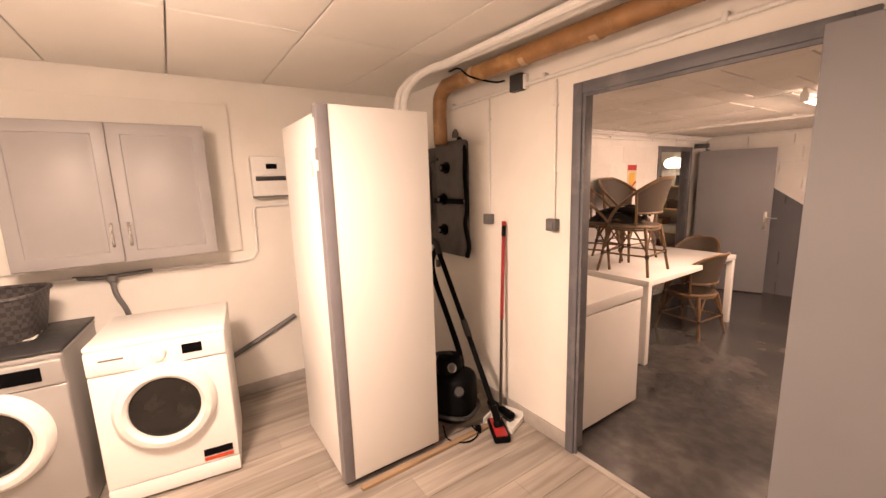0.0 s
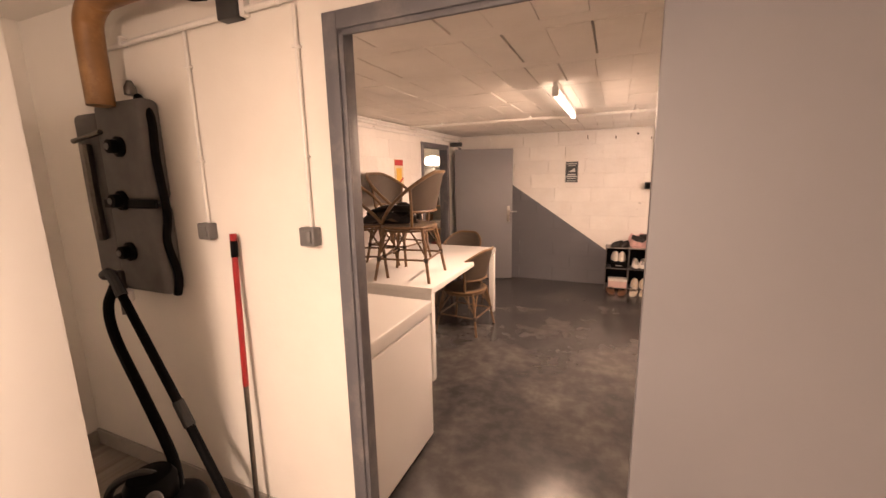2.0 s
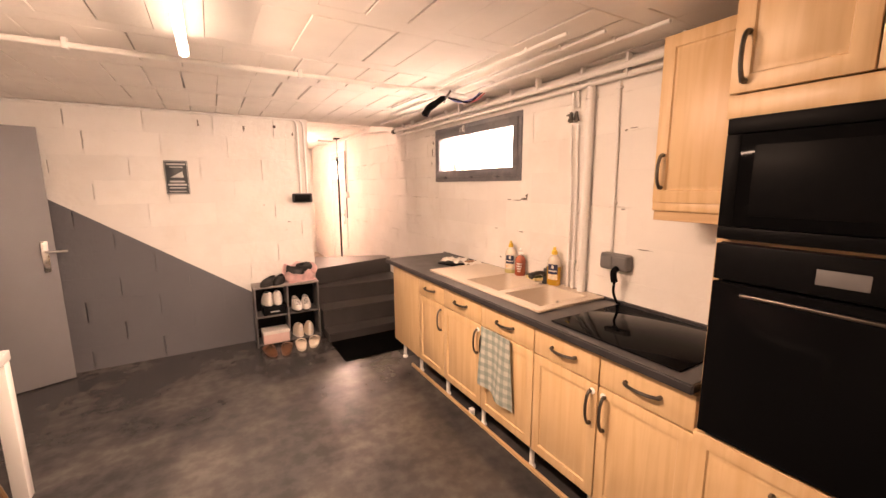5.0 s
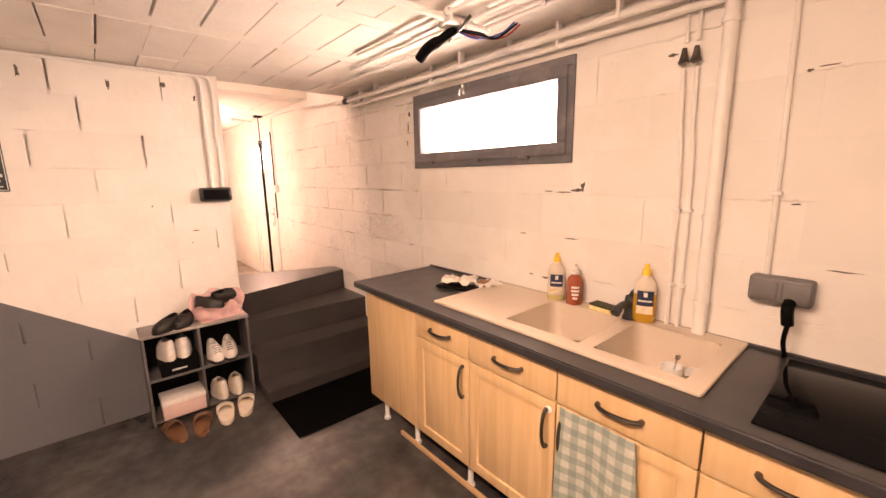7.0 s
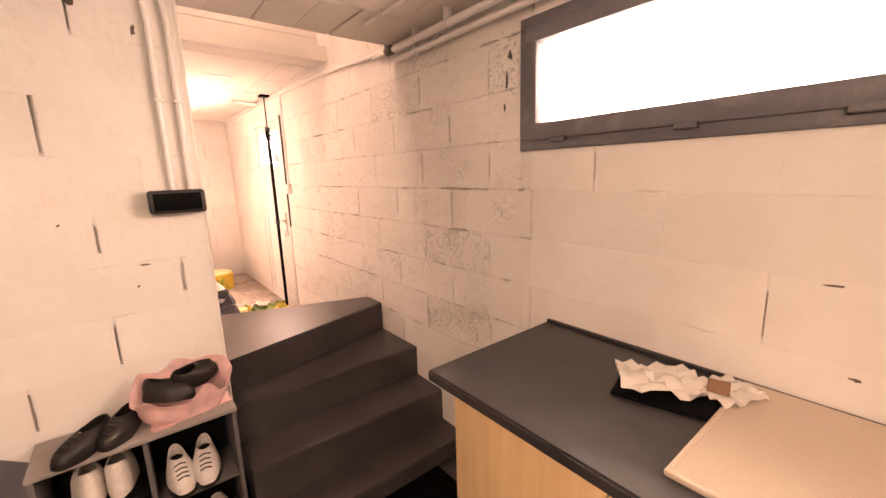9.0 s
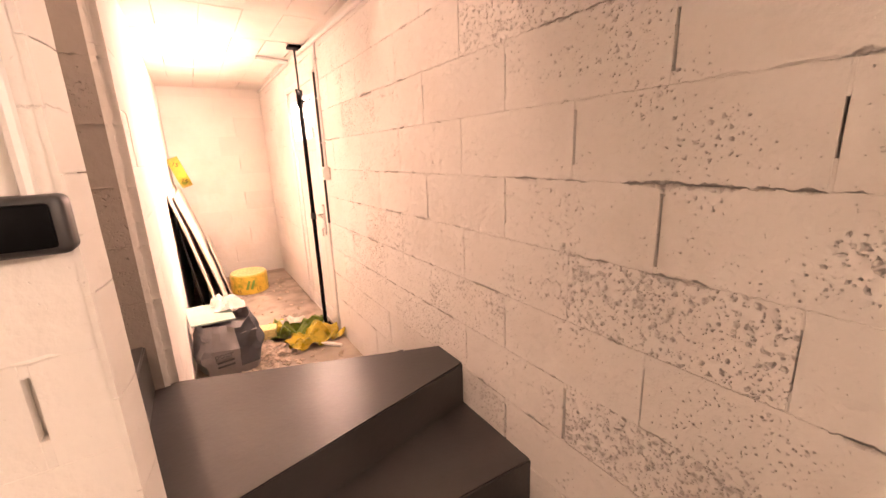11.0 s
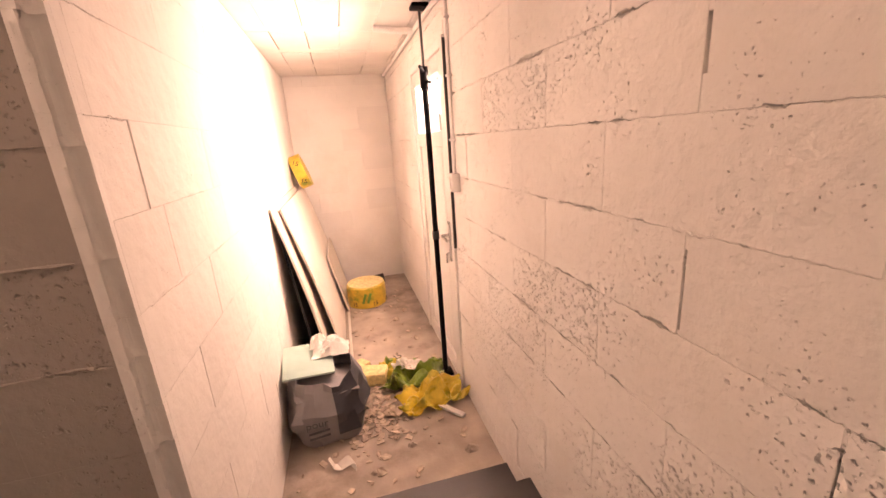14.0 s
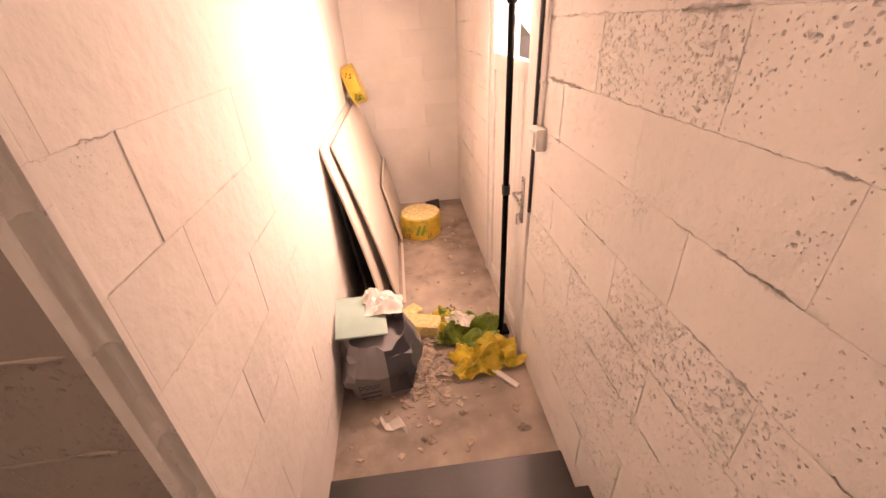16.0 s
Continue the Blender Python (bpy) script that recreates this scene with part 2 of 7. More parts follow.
def floor_paint():
    """Worn grey floor paint: cloudy scuffs that are lighter and duller, polished paint between them."""
    m = bpy.data.materials.new("grey_painted_concrete")
    m.use_nodes = True
    n, l = m.node_tree.nodes, m.node_tree.links
    b = n["Principled BSDF"]
    g = n.new("ShaderNodeNewGeometry")

    def cloud(scale, detail, a0, a1, b0, b1):
        q = n.new("ShaderNodeTexNoise")
        q.inputs["Scale"].default_value, q.inputs["Detail"].default_value, q.inputs["Roughness"].default_value = scale, detail, 0.55
        l.new(g.outputs["Position"], q.inputs["Vector"])
        r = n.new("ShaderNodeMapRange")
        r.interpolation_type = "SMOOTHSTEP"
        r.inputs["From Min"].default_value, r.inputs["From Max"].default_value = a0, a1
        r.inputs["To Min"].default_value, r.inputs["To Max"].default_value = b0, b1
        l.new(q.outputs["Fac"], r.inputs["Value"])
        return q, r.outputs["Result"]

    _, scuff = cloud(1.7, 3, 0.40, 0.68, 0.0, 1.0)
    _, speck = cloud(11, 4, 0.35, 0.7, 0.8, 1.15)
    mx = n.new("ShaderNodeMix")
    mx.data_type = "RGBA"
    l.new(scuff, mx.inputs["Factor"])
    mx.inputs["A"].default_value, mx.inputs["B"].default_value = (0.044, 0.042, 0.043, 1), (0.086, 0.079, 0.075, 1)
    mul = n.new("ShaderNodeMix")
    mul.data_type, mul.blend_type = "RGBA", "MULTIPLY"
    mul.inputs["Factor"].default_value = 1.0
    l.new(mx.outputs["Result"], mul.inputs["A"])
    l.new(speck, mul.inputs["B"])
    l.new(mul.outputs["Result"], b.inputs["Base Color"])
    _, rough = cloud(2.4, 3, 0.35, 0.65, 0.18, 0.265)
    l.new(rough, b.inputs["Roughness"])
    hollow, _ = cloud(7, 3, 0.3, 0.7, 0, 1)
    bp = n.new("ShaderNodeBump")
    bp.inputs["Strength"].default_value, bp.inputs["Distance"].default_value = 0.15, 0.004
    l.new(hollow.outputs["Fac"], bp.inputs["Height"])
    l.new(bp.outputs["Normal"], b.inputs["Normal"])
    return m


M_FLOOR = floor_paint()
M_STEP = material("dark_grey_step_paint", (0.050, 0.046, 0.046), 0.30, scale=5, vary=0.2, bump=0.15, fine=60, stain=(0.075, 0.068, 0.062), stain_scale=7, stain_amount=0.25, rvar=0.02, spec=0.5)
M_CONCRETE = material("dusty_concrete", (0.40, 0.34, 0.285), 0.85, scale=4.0, vary=0.4, bump=0.35, fine=40, stain=(0.12, 0.095, 0.075), stain_scale=2.6, stain_amount=0.95)
M_PLANK = wood_material("light_vinyl_plank", (0.39, 0.345, 0.305), (0.215, 0.185, 0.158), 3.0, "Y", 0.35, 0.18)
M_OAK = wood_material("pale_maple_veneer", (0.66, 0.47, 0.26), (0.58, 0.39, 0.20), 5.0, "Z", 0.38)
M_OAK_EDGE = wood_material("maple_edge", (0.60, 0.41, 0.22), (0.50, 0.33, 0.17), 5.0, "Y", 0.4)
M_WORKTOP = material("dark_slate_worktop", (0.034, 0.033, 0.036), 0.34, scale=9, vary=0.3, bump=0.04, stain=(0.06, 0.056, 0.054), stain_scale=4, stain_amount=0.35, rvar=0.05)
M_SINK = material("beige_composite_sink", (0.55, 0.465, 0.37), 0.42, scale=250, vary=0.07)
M_BLACKGLASS = material("black_glass", (0.004, 0.004, 0.0045), 0.05, scale=3, vary=0.1, spec=0.03, rvar=0.01)
M_BLACK = material("black_plastic", (0.005, 0.005, 0.0055), 0.4, scale=40, vary=0.15, spec=0.04)
M_DARKGREY = material("dark_grey_plastic", (0.03, 0.03, 0.031), 0.42, scale=30, vary=0.12)
M_GREYPLASTIC = material("grey_plastic", (0.15, 0.145, 0.145), 0.5, scale=30, vary=0.08)
M_STEEL = material("brushed_steel", (0.56, 0.55, 0.53), 0.3, 1.0, scale=60, vary=0.08)
M_DARKMETAL = material("dark_pewter", (0.15, 0.135, 0.12), 0.35, 1.0, scale=50, vary=0.15)
M_WHITE = material("white_enamel", (0.80, 0.79, 0.77), 0.3, scale=1.5, vary=0.03, rvar=0.02)
M_WHITEPLASTIC = material("white_plastic", (0.78, 0.76, 0.73), 0.4, scale=20, vary=0.04)
M_WHITELAM = material("white_laminate", (0.80, 0.79, 0.77), 0.2, scale=1.5, vary=0.03, rvar=0.03)
M_SILVER = material("silver_enamel", (0.42, 0.41, 0.40), 0.35, 0.5, scale=4, vary=0.04)
M_RATTAN = material("tan_rattan_cane", (0.155, 0.09, 0.042), 0.38, scale=25, vary=0.3, bump=0.15, fine=90, stain=(0.05, 0.027, 0.013), stain_scale=18, stain_amount=0.6)
M_WRAP = material("dark_cane_binding", (0.035, 0.024, 0.018), 0.5, scale=80, vary=0.3)
M_LAMPGLOW = glow("lit_tube", (1.0, 0.74, 0.56), 8.0)
M_SHADEGLOW = glow("lit_shade", (1.0, 0.75, 0.55), 9.0)
M_SKYGLOW = glow("bright_daylight", (1.0, 0.88, 0.78), 9.0)
M_PANE = glass("clear_pane")
M_YELLOW = material("yellow_wrap_film", (0.62, 0.44, 0.05), 0.4, scale=10, vary=0.2, stain=(0.16, 0.24, 0.02), stain_scale=11, stain_amount=1.0)
M_FILM = material("torn_yellow_film", (0.62, 0.48, 0.05), 0.3, scale=14, vary=0.3, stain=(0.17, 0.21, 0.025), stain_scale=9, stain_amount=1.0, rvar=0.08)
M_FILMG = material("torn_green_film", (0.17, 0.25, 0.025), 0.3, scale=14, vary=0.35, stain=(0.03, 0.045, 0.01), stain_scale=12, stain_amount=1.0, rvar=0.08)
M_FOAM = material("yellow_glass_wool", (0.84, 0.70, 0.34), 0.95, scale=40, vary=0.25, bump=0.8, fine=180)
M_RED = material("red_paint", (0.33, 0.020, 0.022), 0.35, scale=20, vary=0.15)
M_ORANGE = material("orange_brown_pipe_lagging", (0.30, 0.155, 0.06), 0.4, scale=9, vary=0.3, bump=0.4, fine=30, stain=(0.60, 0.36, 0.15), stain_scale=6, stain_amount=0.7)
M_SKIRT = material("grey_tile_skirting", (0.40, 0.37, 0.34), 0.45, scale=12, vary=0.12)

# ---------- mesh helpers ----------


def finish(name, bm, mat, parent=None, label="", sharp=35):
    bmesh.ops.recalc_face_normals(bm, faces=bm.faces)
    me = bpy.data.meshes.new(name)
    bm.to_mesh(me)
    bm.free()
    me.materials.append(mat)
    for p in me.polygons:
        p.use_smooth = True
    me.set_sharp_from_angle(angle=radians(sharp))
    ob = new(name, me)
    if parent is not None:
        ob.parent = parent
    if label:
        ob["label"] = label
    return ob


def part(name, bm, mat, parent, label=""):
    return finish(name, bm, mat, parent, label)


def thing(name, m, label, category, group=""):
    ob = new(name)
    ob.empty_display_size = 0.05
    ob.matrix_world = m
    return tagged(ob, label, category, group)


def structure(name, bm, mat, label, category="wall"):
    return tagged(finish(name, bm, mat), label, category, "", "structure")


def box(x0, x1, y0, y1, z0, z1, bev=0.0, seg=2):
    bm = bmesh.new()
    bmesh.ops.create_cube(bm, size=1)
    for v in bm.verts:
        v.co = Vector((x0 + (v.co.x + 0.5) * (x1 - x0), y0 + (v.co.y + 0.5) * (y1 - y0), z0 + (v.co.z + 0.5) * (z1 - z0)))
    if bev:
        bmesh.ops.bevel(bm, geom=bm.edges[:], offset=bev, segments=seg, affect="EDGES", profile=0.5)
    return bm


def joined(*bms):
    out = bmesh.new()
    for b in bms:
        me = bpy.data.meshes.new("tmp")
        b.to_mesh(me)
        b.free()
        out.from_mesh(me)
        bpy.data.meshes.remove(me)
    return out


def moved(bm, m):
    bmesh.ops.transform(bm, matrix=m, verts=bm.verts)
    return bm


def smooth_path(pts, n=6):
    """Catmull-Rom through the points."""
    p = [Vector(q) for q in pts]
    if len(p) < 3:
        return p
    p = [p[0] * 2 - p[1]] + p + [p[-1] * 2 - p[-2]]
    out = []
    for i in range(1, len(p) - 2):
        for k in range(n):
            t = k / n
            a, b, c, d = p[i - 1], p[i], p[i + 1], p[i + 2]
            out.append(0.5 * ((2 * b) + (c - a) * t + (2 * a - 5 * b + 4 * c - d) * t * t + (3 * b - a - 3 * c + d) * t ** 3))
    out.append(p[-2])
    return out


def tube(pts, r, seg=8, smooth=0, squash=1.0):
    """A swept round bar along the points; r may be a number or one radius per point."""
    p = smooth_path(pts, smooth) if smooth else [Vector(q) for q in pts]
    rad = r if isinstance(r, (list, tuple)) else [r] * len(p)
    if len(rad) != len(p):
        rad = [rad[min(len(rad) - 1, int(i * len(rad) / len(p)))] for i in range(len(p))]
    bm = bmesh.new()
    up = Vector((0, 0, 1))
    t0 = (p[1] - p[0]).normalized()
    if abs(t0.dot(up)) > 0.9:
        up = Vector((1, 0, 0))
    rings = []
    for i in range(len(p)):
        t = (p[min(i + 1, len(p) - 1)] - p[max(i - 1, 0)]).normalized()
        side = t.cross(up)
        if side.length < 1e-4:
            side = t.cross(Vector((0, 1, 0)))
        side.normalize()
        up = side.cross(t).normalized()
        rings.append([bm.verts.new(p[i] + rad[i] * (math.cos(a) * side + squash * math.sin(a) * up)) for a in (2 * math.pi * k / seg for k in range(seg))])
    for a, b in zip(rings, rings[1:]):
        for k in range(seg):
            bm.faces.new((a[k], a[(k + 1) % seg], b[(k + 1) % seg], b[k]))
    bm.faces.new(rings[0])
    bm.faces.new(rings[-1])
    return bm


def lathe(profile, seg=24, center=(0, 0, 0)):
    """A turned shape: profile is (radius, height) from bottom to top."""
    bm = bmesh.new()
    rings = []
    for r, z in profile:
        rings.append([bm.verts.new((center[0] + r * math.cos(2 * math.pi * k / seg), center[1] + r * math.sin(2 * math.pi * k / seg), center[2] + z)) for k in range(seg)])
    for a, b in zip(rings, rings[1:]):
        for k in range(seg):
            bm.faces.new((a[k], a[(k + 1) % seg], b[(k + 1) % seg], b[k]))
    bm.faces.new(rings[0])
    bm.faces.new(rings[-1])
    return bm


def prism(poly, z0, z1, bev=0.0):
    """A flat outline in x, y drawn up from z0 to z1."""
    bm = bmesh.new()
    a = [bm.verts.new((x, y, z0)) for x, y in poly]
    b = [bm.verts.new((x, y, z1)) for x, y in poly]
    bm.faces.new(a)
    bm.faces.new(b)
    for i in range(len(poly)):
        j = (i + 1) % len(poly)
        bm.faces.new((a[i], a[j], b[j], b[i]))
    if bev:
        bmesh.ops.bevel(bm, geom=bm.edges[:], offset=bev, segments=2, affect="EDGES")
    return bm


def surface(fn, nu, nv, thick=0.0):
    """A sheet from fn(u, v) with u, v in 0..1, given thickness."""
    bm = bmesh.new()
    g = [[bm.verts.new(fn(i / nu, j / nv)) for j in range(nv + 1)] for i in range(nu + 1)]
    for i in range(nu):
        for j in range(nv):
            bm.faces.new((g[i][j], g[i + 1][j], g[i + 1][j + 1], g[i][j + 1]))
    if thick:
        bmesh.ops.recalc_face_normals(bm, faces=bm.faces)
        bmesh.ops.solidify(bm, geom=bm.faces[:], thickness=thick)
    return bm


def slab_with_holes(u0, u1, z0, z1, holes):
    """Rectangles (u0, u1, z0, z1) that cover a wall but for its openings."""
    us = sorted({u0, u1, *(h[0] for h in holes), *(h[1] for h in holes)})
    out = []
    for a, b in zip(us, us[1:]):
        if b <= u0 or a >= u1:
            continue
        zs = [(z0, z1)]
        for h in holes:
            if h[0] < b - 1e-6 and h[1] > a + 1e-6:
                nxt = []
                for c, d in zs:
                    if h[2] > c:
                        nxt.append((c, min(d, h[2])))
                    if h[3] < d:
                        nxt.append((max(c, h[3]), d))
                zs = nxt
        out += [(a, b, c, d) for c, d in zs if d - c > 1e-6]
    return out


def wall_mesh(axis, at0, at1, u0, u1, z0, z1, holes=()):
    """A wall with thickness at0..at1 across axis and its openings cut through."""
    bms = []
    for a, b, c, d in slab_with_holes(u0, u1, z0, z1, holes):
        bms.append(box(at0, at1, a, b, c, d) if axis == "x" else box(a, b, at0, at1, c, d))
    return joined(*bms)


# ---------- structure ----------
RW, BW, LW = 1.22, 6.647, -2.68
WIN = (4.58, 5.81, 1.577, 2.06)
CDOOR = (8.80, 9.76, 0.11, 2.11)
DOOR2 = (5.30, 6.22, 0.0, 2.05)
DOOR1 = (-1.285, -0.226, -0.2, 2.155)
TOP = 3.9

tagged(finish("floor", box(LW, RW, 1.79, 6.745, -0.1, 0), M_FLOOR), "worn grey painted concrete kitchen floor", "floor", "", "structure")
tagged(finish("floor_laundry_base", box(-3.28, 1.5, -1.8, 1.79, -0.1, -0.004), M_CONCRETE), "concrete slab under the laundry planks", "floor", "", "structure")
tagged(finish("floor_corridor", box(0.2, RW, 8.0, 11.18, -0.1, 0.11), M_CONCRETE), "dusty stained bare concrete corridor floor", "floor", "", "structure")
tagged(finish("floor_storeroom", box(-5.0, -2.80, 4.2, 7.6, -0.1, 0), M_CONCRETE), "bare concrete storeroom floor", "floor", "", "structure")
wall_east = structure("wall_east", wall_mesh("x", RW + 0.028, RW + 0.2, 1.89, 11.4, -0.1, TOP, [WIN, CDOOR, (0, 6.6, 2.42, 9), (8.2, 12, 2.42, 9)]), M_BLOCK, "white painted concrete block wall with open joints")
wall_north = structure("wall_north", wall_mesh("y", BW + 0.028, BW + 0.098, LW - 0.12, 0.2, -0.1, TOP), M_BLOCK_DADO, "white painted block wall with slanting grey dado")
wall_stair = structure("wall_stair", wall_mesh("y", 7.608, 7.70, -2.4, 0.15, -0.1, TOP), M_BLOCK, "bare grey concrete block wall beside the stair")
wall_corridor = structure("wall_corridor", wall_mesh("x", 0.06, 0.172, 7.70, 11.3, -0.1, 2.6), M_BLOCK_CORRIDOR, "white painted block corridor wall")
wall_end = structure("wall_end", wall_mesh("y", 11.208, 11.4, 0.172, RW + 0.03, -0.1, 2.6), M_BLOCK_END, "white painted block end wall of the corridor")
wall_west = structure("wall_west", wall_mesh("x", LW - 0.12, LW - 0.015, 1.89, BW + 0.03, -0.1, 2.42, [DOOR2]), M_BLOCK, "white painted block wall of the kitchen")
wall_south = structure("wall_south", wall_mesh("y", 1.79, 1.89, -3.28, 1.5, -0.1, 2.6, [DOOR1]), M_PLASTER, "white plastered partition wall with a door opening")
structure("wall_laundry_west", wall_mesh("x", -3.40, -3.28, -1.9, 1.89, -0.1, 2.6), M_PLASTER, "white painted laundry wall")
structure("wall_laundry_south", wall_mesh("y", -1.9, -1.8, -3.4, 1.6, -0.1, 2.6), M_PLASTER, "white painted laundry wall")
structure("wall_laundry_east", wall_mesh("x", 1.5, 1.6, -1.9, 1.89, -0.1, 2.6), M_PLASTER, "white painted laundry wall")
structure("wall_kitchen_southeast", wall_mesh("y", 1.80, 1.885, 1.505, 1.6, -0.1, 2.4), M_PLASTER, "white painted wall")
structure("wall_storeroom", joined(wall_mesh("x", -5.1, -5.0, 4.1, 7.7, -0.1, 2.5), wall_mesh("y", 4.1, 4.2, -5.0, -2.80, -0.1, 2.5), wall_mesh("y", 7.605, 7.7, -5.0, -2.45, -0.1, 2.5)), M_PLASTER, "white storeroom walls")
structure("wall_stair_west", wall_mesh("x", -2.4, -2.3, 6.745, 7.605, -0.1, TOP), M_PLASTER, "white wall at the stair head")
structure("lintel_stair", box(0.205, RW, 7.60, 7.75, 2.31, 2.41), M_PLASTER, "white lintel over the corridor mouth", "lintel")
structure("wall_stair_upper", box(0.0, RW + 0.02, 7.757, 7.86, 2.505, TOP), M_PLASTER, "white wall above the corridor mouth")
# added out of view, to stop sky light reaching the lintel
structure("wall_sky_blocker", box(0.203, RW + 0.02, 6.66, 6.757, 2.423, TOP), M_PLASTER, "unseen white wall added above the kitchen opening against sky light")


def ceiling_mesh(x0, x1, y0, y1, z, width, pitch, y_first, gap, top, joint, shift=0.0):
    """Hollow blocks between beams, seen from below, as one mesh."""
    rng = random.Random(5)
    verts, faces = [], []

    def put(a, b, c, d, zz, h, e):
        i = len(verts)
        verts.extend([(a, c, zz + e), (b, c, zz + e), (b, d, zz + e), (a, d, zz + e), (a + e, c + e, zz), (b - e, c + e, zz), (b - e, d - e, zz), (a + e, d - e, zz), (a, c, zz + h), (b, c, zz + h), (b, d, zz + h), (a, d, zz + h)])
        faces.append((i + 7, i + 6, i + 5, i + 4))
        for k in range(4):
            n = (k + 1) % 4
            faces.append((i + k, i + 4 + k, i + 4 + n, i + n))
            faces.append((i + 8 + k, i + k, i + n, i + 8 + n))
        faces.append((i + 8, i + 9, i + 10, i + 11))

    y = y_first
    while y > y0:
        y -= pitch
    while y < y1:
        a, b = max(y, y0), min(y + pitch - 0.10, y1)
        first = joint + (shift if y > 4.6 else 0.0)
        x = first - width * math.ceil((first - x0) / width) + rng.uniform(-0.012, 0.012)
        while x < x1 and b - a > 0.02:
            u, v = max(x, x0), min(x + width, x1)
            if v - u > 0.02:
                g = rng.choice([0.0005, 0.001, 0.0015, gap * 0.6, gap])
                put(u, v - g, a, b - rng.choice([0.0, 0.0, gap * 0.6]), z + rng.uniform(-0.002, 0.003), 0.05, 0.002)
            x += width
        a2, b2 = max(b, y0), min(y + pitch, y1)
        if b2 - a2 > 0.01:
            put(x0, x1, a2, b2, z + 0.002, 0.05, 0.003)
        y += pitch
    put(x0, x1, y0, y1, z + 0.045, top - z - 0.045, 0.0)
    me = bpy.data.meshes.new("ceiling")
    me.from_pydata(verts, [], faces)
    bm = bmesh.new()
    bm.from_mesh(me)
    bpy.data.meshes.remove(me)
    return bm


tagged(finish("ceiling", ceiling_mesh(LW - 0.015, RW + 0.028, 1.89, 6.76, 2.20, 0.182, 0.575, 2.93, 0.010, 2.42, -1.026, 0.073), M_CEIL), "white painted beam and block ceiling", "ceiling", "", "structure")
tagged(finish("ceiling_corridor", ceiling_mesh(0.172, RW + 0.028, 7.755, 11.21, 2.31, 0.211, 0.58, 8.975, 0.008, 2.5, 0.326), M_CEIL), "white painted beam and block corridor ceiling", "ceiling", "", "structure")
tagged(finish("ceiling_laundry", joined(*[box(-3.255 + 1.2 * i, -3.255 + 1.2 * i + (1.192 if i < 3 else 1.15), -1.8 + 0.6 * j, -1.8 + 0.6 * j + 0.592, 2.455, 2.5, 0.003, 1) for i in range(4) for j in range(6)], box(-3.28, 1.5, -1.8, 1.79, 2.49, 2.6)), M_PANEL), "white panelled laundry ceiling", "ceiling", "", "structure")
tagged(finish("ceiling_stairwell", box(-2.4, RW + 0.2, 6.6, 7.76, TOP, TOP + 0.1), M_PANEL), "white ceiling over the stairwell", "ceiling", "", "structure")
tagged(finish("ceiling_storeroom", box(-5.1, -2.80, 4.1, 7.7, 2.3, 2.4), M_PANEL), "white storeroom ceiling", "ceiling", "", "structure")

# stair between kitchen, corridor and the upper floor
stair = tagged(new("staircase"), "dark grey painted winding concrete stair", "stair", "", "structure")


def step(poly, z0, z1):
    bm = prism(poly, z0, z1, 0.006)
    return part("step", bm, M_STEP, stair)


step([(0.205, 6.19), (RW + 0.028, 6.19), (RW + 0.028, 6.43), (0.205, 6.43)], 0.0, 0.09)
step([(0.205, 6.40), (RW + 0.028, 6.39), (RW + 0.028, 6.66), (0.205, 6.66)], 0.0, 0.275)
step([(0.205, 6.655), (RW + 0.028, 6.63), (RW + 0.028, 7.06), (0.205, 6.82)], 0.0, 0.455)
step([(0.205, 6.79), (RW + 0.028, 7.045), (RW + 0.028, 7.225), (0.205, 7.605), (0.10, 7.605), (0.10, 6.75), (0.205, 6.75)], 0.0, 0.64)
step([(0.205, 7.58), (RW + 0.028, 7.20), (RW + 0.028, 7.645), (0.205, 7.645)], 0.0, 0.445)
step([(0.175, 7.62), (RW + 0.028, 7.62), (RW + 0.028, 7.91), (0.175, 7.91)], 0.0, 0.275)
step([(0.175, 7.89), (RW + 0.028, 7.89), (RW + 0.02, 8.15), (0.175, 8.15)], 0.0, 0.13)
for i in range(9):
    step([(0.12 - 0.235 * i, 6.747), (0.12 - 0.235 * i, 7.606), (0.12 - 0.235 * (i + 1) - 0.02, 7.606), (0.12 - 0.235 * (i + 1) - 0.02, 6.747)], 0.30 + 0.185 * i, 0.83 + 0.185 * i)

# doors and windows of the structure


def frame_profile(x0, x1, y0, y1, z1, w, parent, mat, axis="y"):
    """A door lining of two jambs and a head with a rebate."""
    def b(a0, a1, c0, c1, z0, zt, bev=0.004):
        return box(a0, a1, c0, c1, z0, zt, bev) if axis == "y" else box(c0, c1, a0, a1, z0, zt, bev)
    mid = y0 + (y1 - y0) * 0.45
    part("jamb", joined(b(x0, x0 + w, y0, y1, 0, z1), b(x0 + w - 0.004, x0 + w + 0.018, mid, y1, 0, z1 - w)), mat, parent)
    part("jamb", joined(b(x1 - w, x1, y0, y1, 0, z1), b(x1 - w - 0.018, x1 - w + 0.004, mid, y1, 0, z1 - w)), mat, parent)
    part("head", joined(b(x0 + w, x1 - w, y0, y1, z1 - w, z1), b(x0 + w, x1 - w, mid, y1, z1 - w - 0.018, z1 - w + 0.004)), mat, parent)


def lever_handle(parent, m, mat=None):
    mat = mat or M_STEEL
    plate = part("door_handle", moved(joined(box(-0.02, 0.02, 0, 0.008, -0.12, 0.12, 0.003), tube([(0, 0.004, 0.04), (0, 0.05, 0.04)], 0.009), tube([(0, 0.05, 0.04), (-0.02, 0.055, 0.04), (-0.12, 0.052, 0.036)], 0.009, 8, 3)), m), mat, parent, "brushed steel lever handle")
    return plate


